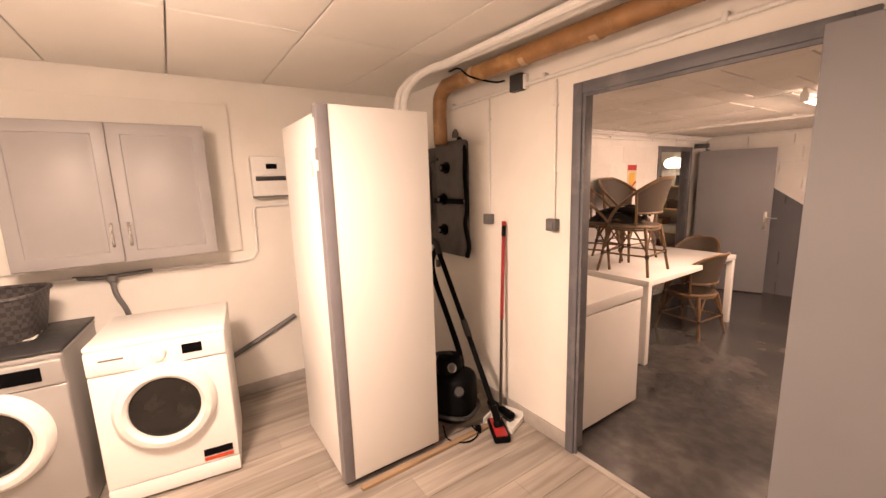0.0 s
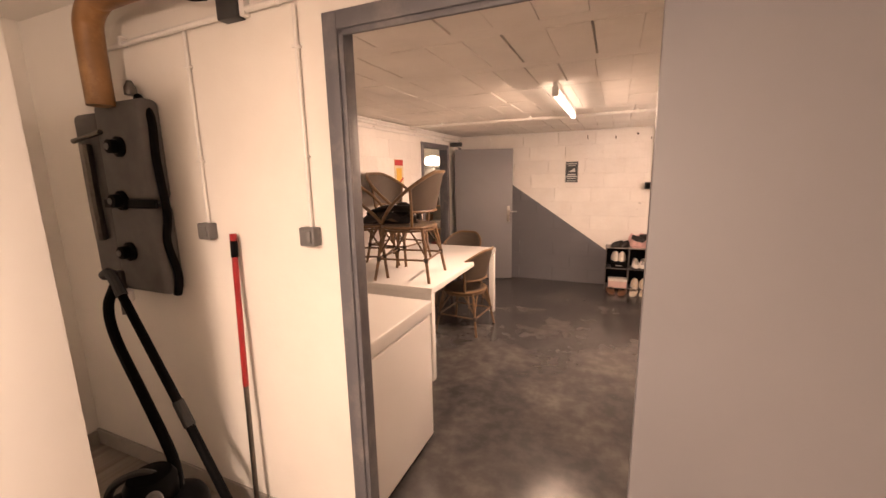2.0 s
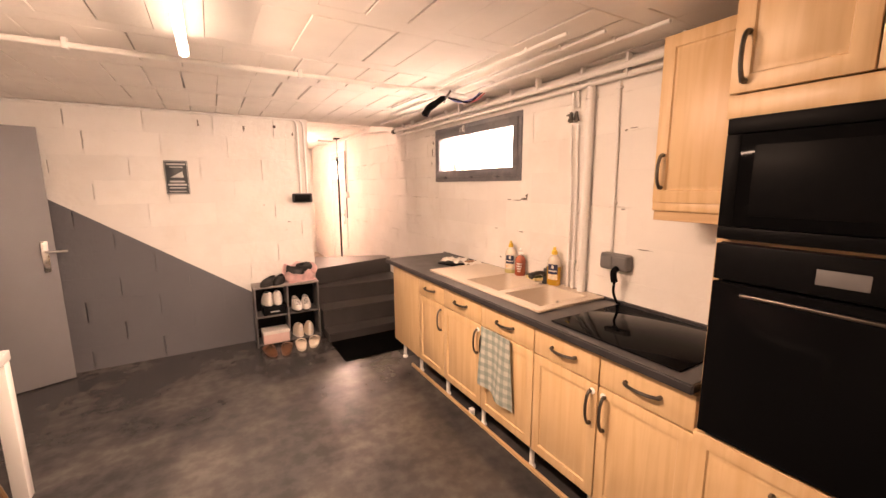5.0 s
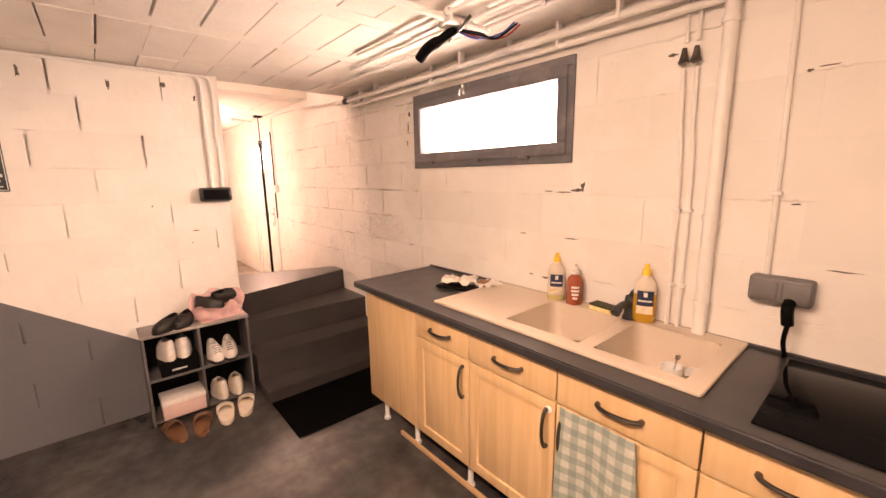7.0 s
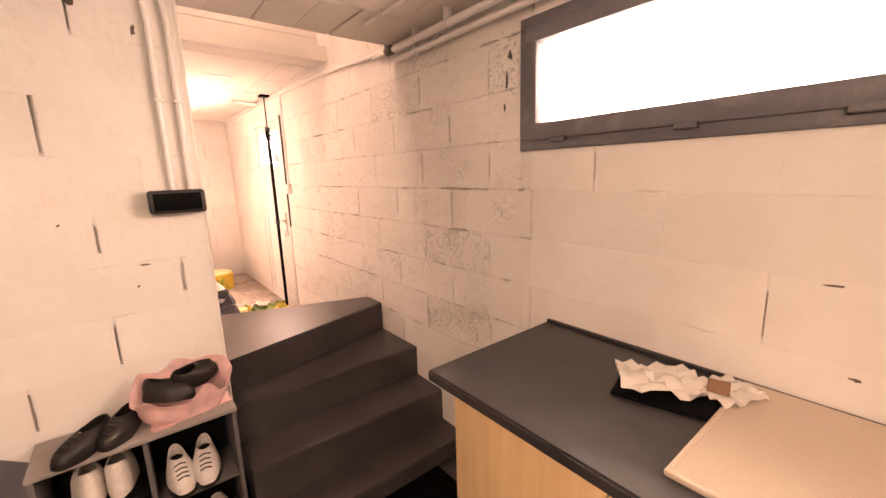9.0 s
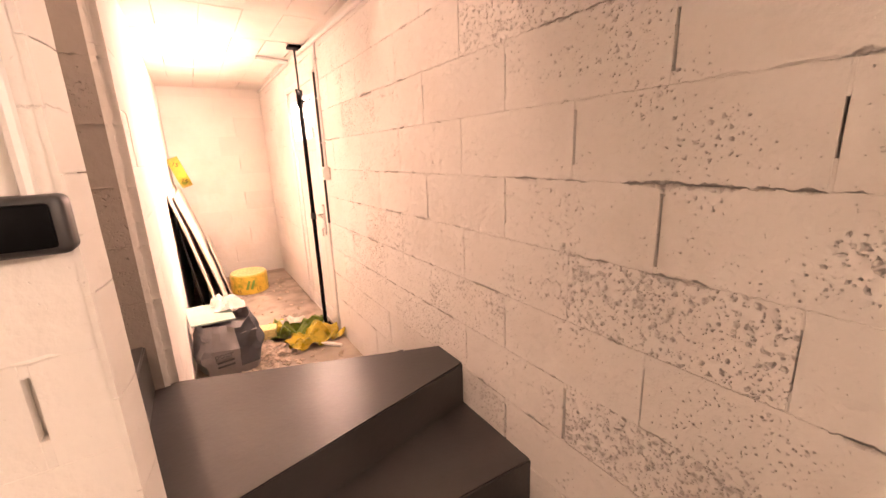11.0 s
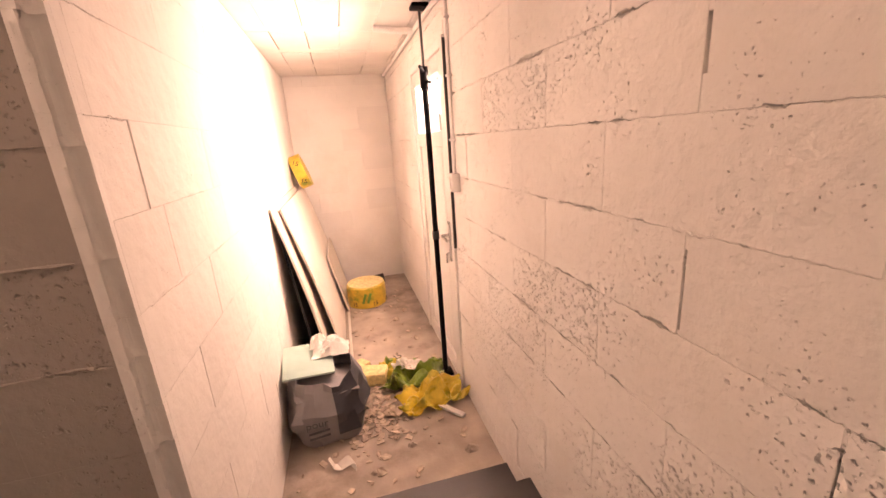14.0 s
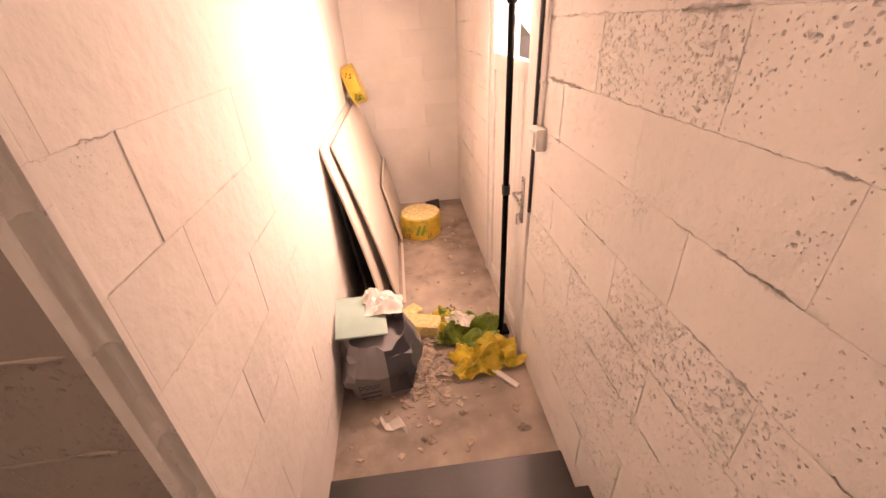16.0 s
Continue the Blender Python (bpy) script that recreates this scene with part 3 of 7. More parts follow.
d1 = tagged(new("door_1"), "grey painted door folded back against the partition", "door", "", "structure")
frame_profile(-1.30, -0.175, 1.765, 1.789, 2.17, 0.058, d1, M_GREYFRAME)
part("jamb_lining", box(-1.284, -1.262, 1.789, 1.892, 0, 2.154, 0.006), M_GREYFRAME, d1)
part("jamb_lining", box(-0.250, -0.227, 1.789, 1.892, 0, 2.154, 0.006), M_GREYFRAME, d1)
part("head_lining", box(-1.262, -0.250, 1.789, 1.892, 2.132, 2.154, 0.006), M_GREYFRAME, d1)
part("door_leaf", box(-0.279, 0.60, 1.665, 1.705, 0.012, 2.125, 0.003), M_GREYDOOR, d1, "plain grey painted door leaf")

d2 = tagged(new("door_2"), "open grey painted door to the storeroom", "door", "", "structure")
frame_profile(5.30, 6.22, LW - 0.125, LW + 0.012, 2.05, 0.05, d2, M_GREYFRAME, "x")
leaf2 = part("door_leaf", box(0, 0.86, -0.02, 0.02, 0.012, 1.985, 0.003), M_GREYDOOR, d2, "plain grey painted door leaf")
leaf2.matrix_world = pose(-2.575, 6.225, 0, 0, 0, 21.5)
h2 = lever_handle(leaf2, pose(0.80, -0.02, 1.02, 0, 0, 180))
part("threshold_strip", box(-2.80, -2.665, 5.35, 6.17, -0.002, 0.006, 0.002), M_STEEL, d2)

w1 = tagged(new("window_1"), "grey framed hopper window with bright glass", "window", "", "structure")
y0, y1, z0, z1 = WIN
part("window_frame", joined(box(RW - 0.012, RW + 0.07, y0, y1, z0, z0 + 0.045, 0.005), box(RW - 0.012, RW + 0.07, y0, y1, z1 - 0.045, z1, 0.005), box(RW - 0.012, RW + 0.07, y0, y0 + 0.04, z0 + 0.045, z1 - 0.045, 0.005), box(RW - 0.012, RW + 0.07, y1 - 0.04, y1, z0 + 0.045, z1 - 0.045, 0.005)), M_GREYFRAME, w1)
part("sash", joined(box(RW - 0.022, RW + 0.05, y0 + 0.032, y1 - 0.032, z0 + 0.038, z0 + 0.10, 0.006), box(RW - 0.022, RW + 0.05, y0 + 0.032, y1 - 0.032, z1 - 0.095, z1 - 0.038, 0.006), box(RW - 0.022, RW + 0.05, y0 + 0.032, y0 + 0.085, z0 + 0.10, z1 - 0.095, 0.006), box(RW - 0.022, RW + 0.05, y1 - 0.085, y1 - 0.032, z0 + 0.10, z1 - 0.095, 0.006)), M_GREYFRAME, w1)
pane = part("pane", box(RW + 0.01, RW + 0.022, y0 + 0.08, y1 - 0.08, z0 + 0.095, z1 - 0.09), M_PANE, w1)
pane.visible_shadow = False
for yy in (4.85, 5.2, 5.62):
    part("hinge", box(RW - 0.034, RW - 0.008, yy - 0.03, yy + 0.03, z0 + 0.026, z0 + 0.044, 0.004), M_GREYFRAME, w1)
part("latch", joined(box(RW - 0.04, RW - 0.018, 5.28, 5.30, z1 - 0.07, z1 - 0.015, 0.004), tube([(RW - 0.035, 5.29, z1 - 0.04), (RW - 0.06, 5.29, z1 - 0.045), (RW - 0.065, 5.29, z1 - 0.075)], 0.006)), M_STEEL, w1, "small metal latch")
part("outer_reveal", joined(box(RW + 0.2, RW + 0.3, y0 - 0.1, y1 + 0.1, z0 - 0.08, z0 - 0.002)), M_PLASTER, w1)

d3 = tagged(new("door_3"), "white plastic outside door with a glazed top light", "door", "", "structure")
y0, y1, z0, z1 = CDOOR
part("door_frame", joined(box(RW - 0.012, RW + 0.075, y0, y0 + 0.05, z0, z1, 0.004), box(RW - 0.012, RW + 0.075, y1 - 0.05, y1, z0, z1, 0.004), box(RW - 0.012, RW + 0.075, y0 + 0.05, y1 - 0.05, z1 - 0.05, z1, 0.004)), M_WHITEPLASTIC, d3)
leaf3 = part("door_leaf", joined(box(RW + 0.0, RW + 0.055, y0 + 0.052, y0 + 0.15, z0 + 0.01, z1 - 0.052, 0.005), box(RW + 0.0, RW + 0.055, y1 - 0.15, y1 - 0.052, z0 + 0.01, z1 - 0.052, 0.005), box(RW, RW + 0.055, y0 + 0.15, y1 - 0.15, z0 + 0.01, z0 + 0.12, 0.005), box(RW, RW + 0.055, y0 + 0.15, y1 - 0.15, z1 - 0.14, z1 - 0.052, 0.005), box(RW, RW + 0.055, y0 + 0.15, y1 - 0.15, 1.57, 1.66, 0.005)), M_WHITEPLASTIC, d3)
n = 8
for i in range(n):
    a = y0 + 0.15 + (y1 - y0 - 0.30) * i / n
    part("panel_board", box(RW + 0.012, RW + 0.04, a + 0.002, a + (y1 - y0 - 0.30) / n - 0.002, z0 + 0.12, 1.57, 0.004, 1), M_WHITEPLASTIC, d3)
pane = part("pane", box(RW + 0.02, RW + 0.032, y0 + 0.145, y1 - 0.145, 1.655, z1 - 0.135), M_PANE, d3)
pane.visible_shadow = False
lever_handle(d3, pose(RW - 0.002, y0 + 0.105, 1.03, 0, 0, 90))
part("keys", tube([(RW - 0.012, y0 + 0.105, 0.96), (RW - 0.03, y0 + 0.105, 0.955), (RW - 0.03, y0 + 0.105, 0.90)], 0.006), M_STEEL, d3)
tagged(finish("backdrop", joined(box(2.6, 2.62, 3.0, 7.4, 0.4, 4.4), box(2.6, 2.62, 8.0, 11.4, 0.4, 4.4)), M_SKYGLOW), "white overcast daylight outside", "backdrop", "", "structure")
tagged(finish("ground", box(1.42, 60, -40, 60, -0.15, -0.12), M_CONCRETE), "bare ground outside the house", "ground", "", "structure")

# laundry floor planks
plank_floor = tagged(new("floor_laundry"), "pale grey-brown vinyl plank laundry floor", "floor", "", "structure")


def plank_mesh(l):
    bm = box(0, 0.178, 0, l - 0.001, -0.004, 0.0, 0.0006, 1)
    me = bpy.data.meshes.new("plank")
    bm.to_mesh(me)
    bm.free()
    me.materials.append(M_PLANK)
    return me


PLANK = {}
x, i = -3.28, 0
while x < 1.49:
    y = -1.8 - (i * 0.37) % 1.2
    while y < 1.79:
        a, b = max(y, -1.8), min(y + 1.2, 1.788)
        if b - a > 0.03:
            key = round(b - a, 3)
            if key not in PLANK:
                PLANK[key] = plank_mesh(key)
            ob = new("plank", PLANK[key])
            ob.location = (x, a, 0.0)
            ob.parent = plank_floor
        y += 1.2
    x += 0.18
    i += 1
part("threshold_strip", box(-1.24, -0.252, 1.77, 1.81, -0.001, 0.007, 0.002), M_SKIRT, d1)
part("skirting", box(-3.28, -1.302, 1.775, 1.789, 0.0, 0.10, 0.003), M_SKIRT, tagged(new("baseboard"), "grey tile skirting along the laundry wall", "baseboard", "", "structure"))
part("skirting", box(-3.279, -3.265, -1.8, 1.774, 0.0, 0.09, 0.003), M_SKIRT, bpy.data.objects["baseboard"])


# ---------- kitchen furniture ----------


def bow_handle(parent, at, length, axis, out=(-1, 0, 0), mat=None):
    """A bowed bar handle; axis is its long direction."""
    a, o, c = Vector(axis), Vector(out), Vector(at)
    pts = [c - a * length / 2, c - a * length * 0.46 + o * 0.018, c - a * length * 0.2 + o * 0.032, c + a * length * 0.2 + o * 0.032, c + a * length * 0.46 + o * 0.018, c + a * length / 2]
    return part("handle", tube(pts, [0.009, 0.007, 0.0065, 0.0065, 0.007, 0.009] * 1, 8, 4), mat or M_DARKMETAL, parent, "dark pewter bow handle")


def routed_panel(bm_box, normal, w):
    """Inset the face that looks along normal: a flat frame, a groove and a raised field, all one mesh."""
    bm = bm_box
    bm.normal_update()
    n = Vector(normal)
    f = max(bm.faces, key=lambda q: q.normal.dot(n) * q.calc_area())
    bmesh.ops.inset_region(bm, faces=[f], thickness=w, depth=0)
    bmesh.ops.inset_region(bm, faces=[f], thickness=0.006, depth=-0.007)
    bmesh.ops.inset_region(bm, faces=[f], thickness=0.008, depth=0)
    bmesh.ops.inset_region(bm, faces=[f], thickness=0.016, depth=0.006)
    return bm


def panel_front(x, y0, y1, z0, z1):
    """A cabinet front facing -x with a routed, raised field."""
    return routed_panel(box(x, x + 0.019, y0, y1, z0, z1, 0.003, 2), (-1, 0, 0), 0.062 if z1 - z0 > 0.3 else 0.05)


def cabinet_leg(parent, x, y, h):
    part("leg", lathe([(0.022, 0.0), (0.022, 0.012), (0.014, 0.02), (0.014, h - 0.02), (0.024, h - 0.012), (0.024, h)], 12, (x, y, 0)), M_WHITEPLASTIC, parent, "white plastic adjustable leg")


def base_cabinet(y0, y1, handle_side, label, top=0.862):
    c = thing("base_cabinet", pose(0, 0, 0), label, "cabinet", "kitchen base units")
    part("body", box(0.668, 1.20, y0 + 0.001, y1 - 0.001, 0.17, top, 0.001, 1), M_OAK_EDGE, c)
    dr = part("drawer_front", joined(box(0.648, 0.667, y0 + 0.003, y1 - 0.003, 0.715, 0.848, 0.004)), M_OAK, c)
    bow_handle(dr, (0.648, (y0 + y1) / 2, 0.785), 0.14, (0, 1, -0.02))
    d = part("door", panel_front(0.648, y0 + 0.003, y1 - 0.003, 0.175, 0.709), M_OAK, c)
    yh = y0 + 0.035 if handle_side == "near" else y1 - 0.035
    bow_handle(d, (0.648, yh, 0.60), 0.15, (0, 0, 1))
    cabinet_leg(c, 0.72, y0 + 0.06, 0.17)
    cabinet_leg(c, 1.12, y0 + 0.06, 0.17)
    return c


PALE = "pale maple base cabinet with drawer and panelled door"
base_cabinet(4.705, 5.09, "near", PALE)
base_cabinet(4.256, 4.705, "near", PALE, 0.725)
towel_unit = base_cabinet(3.803, 4.256, "far", "pale maple base cabinet with a checked towel on its door", 0.725)
base_cabinet(3.412, 3.803, "near", PALE)
base_cabinet(3.026, 3.412, "far", PALE)
c = thing("base_cabinet", pose(0, 0, 0), "pale maple end cabinet with a plain blank front", "cabinet", "kitchen base units")
part("body", box(0.668, 1.20, 5.091, 5.585, 0.17, 0.862, 0.002, 1), M_OAK_EDGE, c)
part("front_panel", box(0.648, 0.667, 5.093, 5.585, 0.175, 0.858, 0.003), M_OAK, c)
for x, y in ((0.72, 5.52), (1.12, 5.52), (0.72, 5.2)):
    cabinet_leg(c, x, y, 0.17)

sticker = M_WHITEPLASTIC
for y, z in ((4.285, 0.675), (4.225, 0.675), (3.44, 0.675), (3.385, 0.675)):
    s = thing("child_lock", pose(0.643, y, z), "small round white child lock stuck on a cabinet door", "child lock", "child locks")
    part("disc", moved(lathe([(0.014, 0), (0.014, 0.004), (0.010, 0.006)], 14), pose(0.005, 0, 0, 0, -90, 0)), sticker, s)

plinth = thing("loose_plinth", pose(0, 0, 0), "loose wooden plinth strip lying along the floor", "plinth")
part("strip", box(0.688, 0.705, 2.6, 5.33, 0.0, 0.022, 0.002), M_OAK_EDGE, plinth)
part("clip", box(0.70, 0.73, 4.43, 4.46, 0.002, 0.05, 0.003), M_WHITEPLASTIC, plinth)

wt = thing("worktop", pose(0, 0, 0), "dark slate laminate worktop with rounded front edge", "worktop")


def ring_plate(outer, inner, z0, z1, bev):
    """A slab with one cut-out, its outer edges rounded."""
    bm = bmesh.new()

    def ring(r, z):
        return [bm.verts.new((x, y, z)) for x, y in ((r[0], r[2]), (r[1], r[2]), (r[1], r[3]), (r[0], r[3]))]
    a, b, c2, d = ring(outer, z0), ring(outer, z1), ring(inner, z0), ring(inner, z1)
    for k in range(4):
        n2 = (k + 1) % 4
        bm.faces.new((a[k], a[n2], b[n2], b[k]))
        bm.faces.new((c2[k], d[k], d[n2], c2[n2]))
        bm.faces.new((b[k], b[n2], d[n2], d[k]))
        bm.faces.new((a[k], c2[k], c2[n2], a[n2]))
    rim = set(a + b)
    bmesh.ops.bevel(bm, geom=[e for e in bm.edges if e.verts[0] in rim and e.verts[1] in rim], offset=bev, segments=3, affect="EDGES")
    return bm


part("slab", ring_plate((0.607, 1.216, 3.026, 5.665), (0.735, 1.185, 3.863, 4.975), 0.863, 0.90, 0.006), M_WORKTOP, wt)
part("sealing_strip", box(1.205, 1.219, 3.03, 5.66, 0.898, 0.912, 0.002), M_WORKTOP, wt)


def bowl(x0, x1, y0, y1, z, depth):
    """An open basin with rounded corners and a sloping side."""
    def ring(ins, zz, r, n=5):
        out = []
        cx = [(x1 - ins - r, y1 - ins - r, 0), (x0 + ins + r, y1 - ins - r, 90), (x0 + ins + r, y0 + ins + r, 180), (x1 - ins - r, y0 + ins + r, 270)]
        for ax, ay, s in cx:
            for k in range(n):
                a = radians(s + 90 * k / (n - 1))
                out.append((ax + r * math.cos(a), ay + r * math.sin(a), zz))
        return out
    bm = bmesh.new()
    levels = [ring(0.0, z, 0.05), ring(0.006, z - 0.012, 0.05), ring(0.012, z - depth + 0.05, 0.05), ring(0.03, z - depth + 0.012, 0.05), ring(0.055, z - depth, 0.04)]
    rings = [[bm.verts.new(p) for p in lv] for lv in levels]
    m = len(rings[0])
    for a, b in zip(rings, rings[1:]):
        for k in range(m):
            bm.faces.new((a[k], a[(k + 1) % m], b[(k + 1) % m], b[k]))
    bm.faces.new(rings[-1])
    return bm


def plate_with_holes(x0, x1, y0, y1, z0, z1, holes):
    bms = []
    for a, b, c2, d in slab_with_holes(y0, y1, x0, x1, holes):
        bms.append(box(c2, d, a, b, z0, z1))
    return joined(*bms)


sink = thing("kitchen_sink", pose(0, 0, 0), "beige composite double bowl sink with drainer", "sink")
B1, B2 = (0.765, 1.135, 4.245, 4.60), (0.765, 1.135, 3.885, 4.195)
part("rim", joined(plate_with_holes(0.705, 1.205, 3.835, 5.0, 0.899, 0.911, [(B1[2] + 0.004, B1[3] - 0.004, B1[0] + 0.004, B1[1] - 0.004), (B2[2] + 0.004, B2[3] - 0.004, B2[0] + 0.004, B2[1] - 0.004)]), box(0.70, 0.716, 3.83, 5.005, 0.899, 0.914, 0.006), box(1.195, 1.21, 3.83, 5.005, 0.899, 0.914, 0.006), box(0.71, 1.2, 3.828, 3.845, 0.899, 0.914, 0.006), box(0.71, 1.2, 4.99, 5.005, 0.899, 0.914, 0.006)), M_SINK, sink)
for bb in (B1, B2):
    part("bowl", bowl(*bb, 0.911, 0.17), M_SINK, sink)
    part("drain", lathe([(0.03, 0), (0.03, 0.003), (0.012, 0.004)], 16, ((bb[0] + bb[1]) / 2, (bb[2] + bb[3]) / 2, 0.742)), M_STEEL, sink)

tap = thing("mixer_tap", pose(1.155, 4.235, 0.911), "dark grey mixer tap behind the sink", "tap")
part("base", lathe([(0.03, 0), (0.03, 0.01), (0.024, 0.02), (0.024, 0.085), (0.02, 0.1)], 16), M_DARKGREY, tap)
part("spout", tube([(0, 0, 0.05), (-0.05, 0.0, 0.075), (-0.12, -0.005, 0.075), (-0.15, -0.006, 0.06)], [0.015] * 9 + [0.02] * 4, 10, 4), M_DARKGREY, tap)
part("lever", tube([(0, 0, 0.1), (0.01, 0.0, 0.112), (0.04, 0.0, 0.118)], 0.008, 8, 3), M_DARKGREY, tap)

hob = thing("induction_hob", pose(0, 0, 0), "black glass hob set into the worktop", "hob")
part("glass", box(0.665, 1.175, 3.10, 3.71, 0.9, 0.906, 0.002), M_BLACKGLASS, hob)

# oven tower
tower = thing("oven_tower", pose(0, 0, 0), "tall pale maple tower housing the black ovens", "cabinet")
part("body", joined(box(0.652, 1.20, 3.006, 3.024, 0.10, 2.15, 0.001), box(0.652, 1.20, 2.424, 2.442, 0.10, 2.15, 0.001), box(1.18, 1.20, 2.442, 3.006, 0.10, 2.15), box(0.652, 1.18, 2.442, 3.006, 2.13, 2.15), box(0.652, 1.18, 2.442, 3.006, 0.735, 0.752), box(0.652, 1.18, 2.442, 3.006, 1.375, 1.387), box(0.652, 1.18, 2.442, 3.006, 1.735, 1.75), box(0.652, 1.18, 2.442, 3.006, 0.10, 0.12)), M_OAK_EDGE, tower)
dr = part("drawer_front", panel_front(0.628, 2.426, 3.022, 0.43, 0.742), M_OAK, tower)
bow_handle(dr, (0.628, 2.72, 0.66), 0.15, (0, 1, 0))
dr = part("drawer_front", panel_front(0.628, 2.426, 3.022, 0.12, 0.426), M_OAK, tower)
bow_handle(dr, (0.628, 2.72, 0.36), 0.15, (0, 1, 0))
part("trim_panel", box(0.630, 0.652, 2.426, 3.022, 1.735, 1.80, 0.003), M_OAK, tower)
dr = part("door", panel_front(0.628, 2.726, 3.022, 1.805, 2.148), M_OAK, tower)
bow_handle(dr, (0.628, 2.985, 1.90), 0.13, (0, 0, 1))
dr = part("door", panel_front(0.628, 2.426, 2.722, 1.805, 2.148), M_OAK, tower)
bow_handle(dr, (0.628, 2.46, 1.90), 0.13, (0, 0, 1))
for x in (0.72, 1.12):
    for y in (2.5, 2.95):
        part("leg", lathe([(0.022, 0), (0.022, 0.1)], 12, (x, y, 0)), M_BLACK, tower)

oven = thing("built_in_oven", pose(0, 0, 0), "black glass built-in oven in the tower", "oven")
part("casing", box(0.66, 1.15, 2.446, 3.002, 0.755, 1.372), M_DARKGREY, oven)
part("control_panel", box(0.618, 0.66, 2.44, 3.008, 1.265, 1.374, 0.004), M_BLACK, oven)
part("display", box(0.6165, 0.62, 2.67, 2.77, 1.295, 1.335, 0.001), M_GREYPLASTIC, oven)
od = part("oven_door", box(0.616, 0.66, 2.44, 3.008, 0.757, 1.258, 0.005), M_BLACKGLASS, oven)
part("grip_edge", box(0.608, 0.62, 2.52, 2.93, 1.222, 1.232, 0.003), M_DARKMETAL, od, "slim metal grip edge")

mw = thing("microwave_oven", pose(0, 0, 0), "black built-in microwave with a framed glass door", "microwave")
part("casing", box(0.66, 1.1, 2.446, 3.002, 1.39, 1.73), M_DARKGREY, mw)
part("surround", joined(box(0.612, 0.66, 2.44, 3.008, 1.388, 1.425, 0.004), box(0.612, 0.66, 2.44, 3.008, 1.69, 1.735, 0.004), box(0.612, 0.66, 2.44, 2.48, 1.425, 1.69, 0.004), box(0.612, 0.66, 2.968, 3.008, 1.425, 1.69, 0.004)), M_BLACK, mw)
md = part("door", box(0.604, 0.66, 2.60, 2.966, 1.427, 1.688, 0.004), M_BLACKGLASS, mw)
part("door_window", box(0.602, 0.606, 2.64, 2.93, 1.46, 1.655, 0.001), M_BLACK, md)
part("button_panel", box(0.606, 0.66, 2.482, 2.597, 1.427, 1.688, 0.003), M_BLACK, mw)
part("door_button", box(0.602, 0.61, 2.50, 2.58, 1.445, 1.475, 0.003), M_DARKGREY, mw)

wc = thing("wall_cabinet", pose(0, 0, 0), "pale maple wall cabinet with a panelled door", "cabinet")
part("body", box(0.918, 1.215, 3.03, 3.40, 1.40, 2.12, 0.002, 1), M_OAK_EDGE, wc)
wd = part("door", panel_front(0.898, 3.032, 3.398, 1.475, 2.118), M_OAK, wc)
bow_handle(wd, (0.898, 3.365, 1.60), 0.13, (0, 0, 1))
part("light_pelmet", box(0.905, 0.918, 3.03, 3.40, 1.44, 1.475, 0.003), M_OAK, wc)

# towel over a door
towel = thing("tea_towel", pose(0, 0, 0), "green and white checked tea towel hung over a cabinet door", "towel")
M_TOWEL = check_cloth("green_check_cloth", (0.50, 0.50, 0.44), (0.12, 0.19, 0.17))


def towel_at(u, v):
    y = 4.225 - 0.26 * u - 0.03 * v * u
    z = 0.722 - 0.36 * v - 0.05 * u * v
    return (0.636 - 0.006 - 0.012 * math.sin(u * 9 + v * 2) * (0.3 + v) - 0.012 * v, y, z)


part("cloth", surface(towel_at, 26, 30, 0.004), M_TOWEL, towel)

# things on the worktop and sink


def oval(profile, depth, seg=24):
    """A turned shape pressed flat to a share of its depth."""
    return moved(lathe(profile, seg), Matrix.Diagonal((depth, 1, 1, 1)))


def bottle_label(u0, u1, z0, z1, rx, ry):
    """A patch wrapped round the front of an oval bottle."""
    def f(u, v):
        a = math.pi + u0 + (u1 - u0) * u
        return (rx * math.cos(a), ry * math.sin(a), z0 + (z1 - z0) * v)
    return surface(f, 10, 1, 0.0008)


def washing_liquid(at, turn, h, r, fill, liquid, label):
    """A flat clear bottle, part full, with a yellow cap and a printed front."""
    b = thing("bottle", pose(*at, 0, 0, turn), label, "bottle", "cleaning bottles")
    k = 0.62
    part("bottle_body", oval([(r * 1.0, h * fill), (r * 1.01, h * max(0.3, fill)), (r * 0.98, h * 0.58), (r * 0.86, h * 0.70), (r * 0.45, h * 0.79), (r * 0.30, h * 0.82)], k), M_CLEAR, b, "milky clear plastic")
    part("liquid", oval([(r * 0.88, 0.0), (r, 0.010), (r, h * fill)], k), liquid, b)
    part("cap", lathe([(r * 0.42, h * 0.81), (r * 0.44, h * 0.83), (r * 0.38, h * 0.91), (r * 0.24, h * 0.93), (r * 0.20, h)], 16), M_YCAP, b)
    part("neck_ring", lathe([(r * 0.46, h * 0.795), (r * 0.46, h * 0.812)], 16), M_WHITEPLASTIC, b)
    part("label", bottle_label(-0.75, 0.75, h * 0.30, h * 0.56, r * k * 1.03, r * 1.03), M_NAVY, b, "navy printed label")
    part("lower_label", bottle_label(-0.75, 0.75, h * 0.16, h * 0.298, r * k * 1.035, r * 1.035), M_LABELC, b, "cream and orange printed label")
    part("badge", bottle_label(-0.16, 0.16, h * 0.455, h * 0.535, r * k * 1.06, r * 1.06), M_SIGNPALE, b)
    part("print_bar", bottle_label(-0.6, 0.6, h * 0.37, h * 0.40, r * k * 1.06, r * 1.06), M_SIGNPALE, b)
    return b


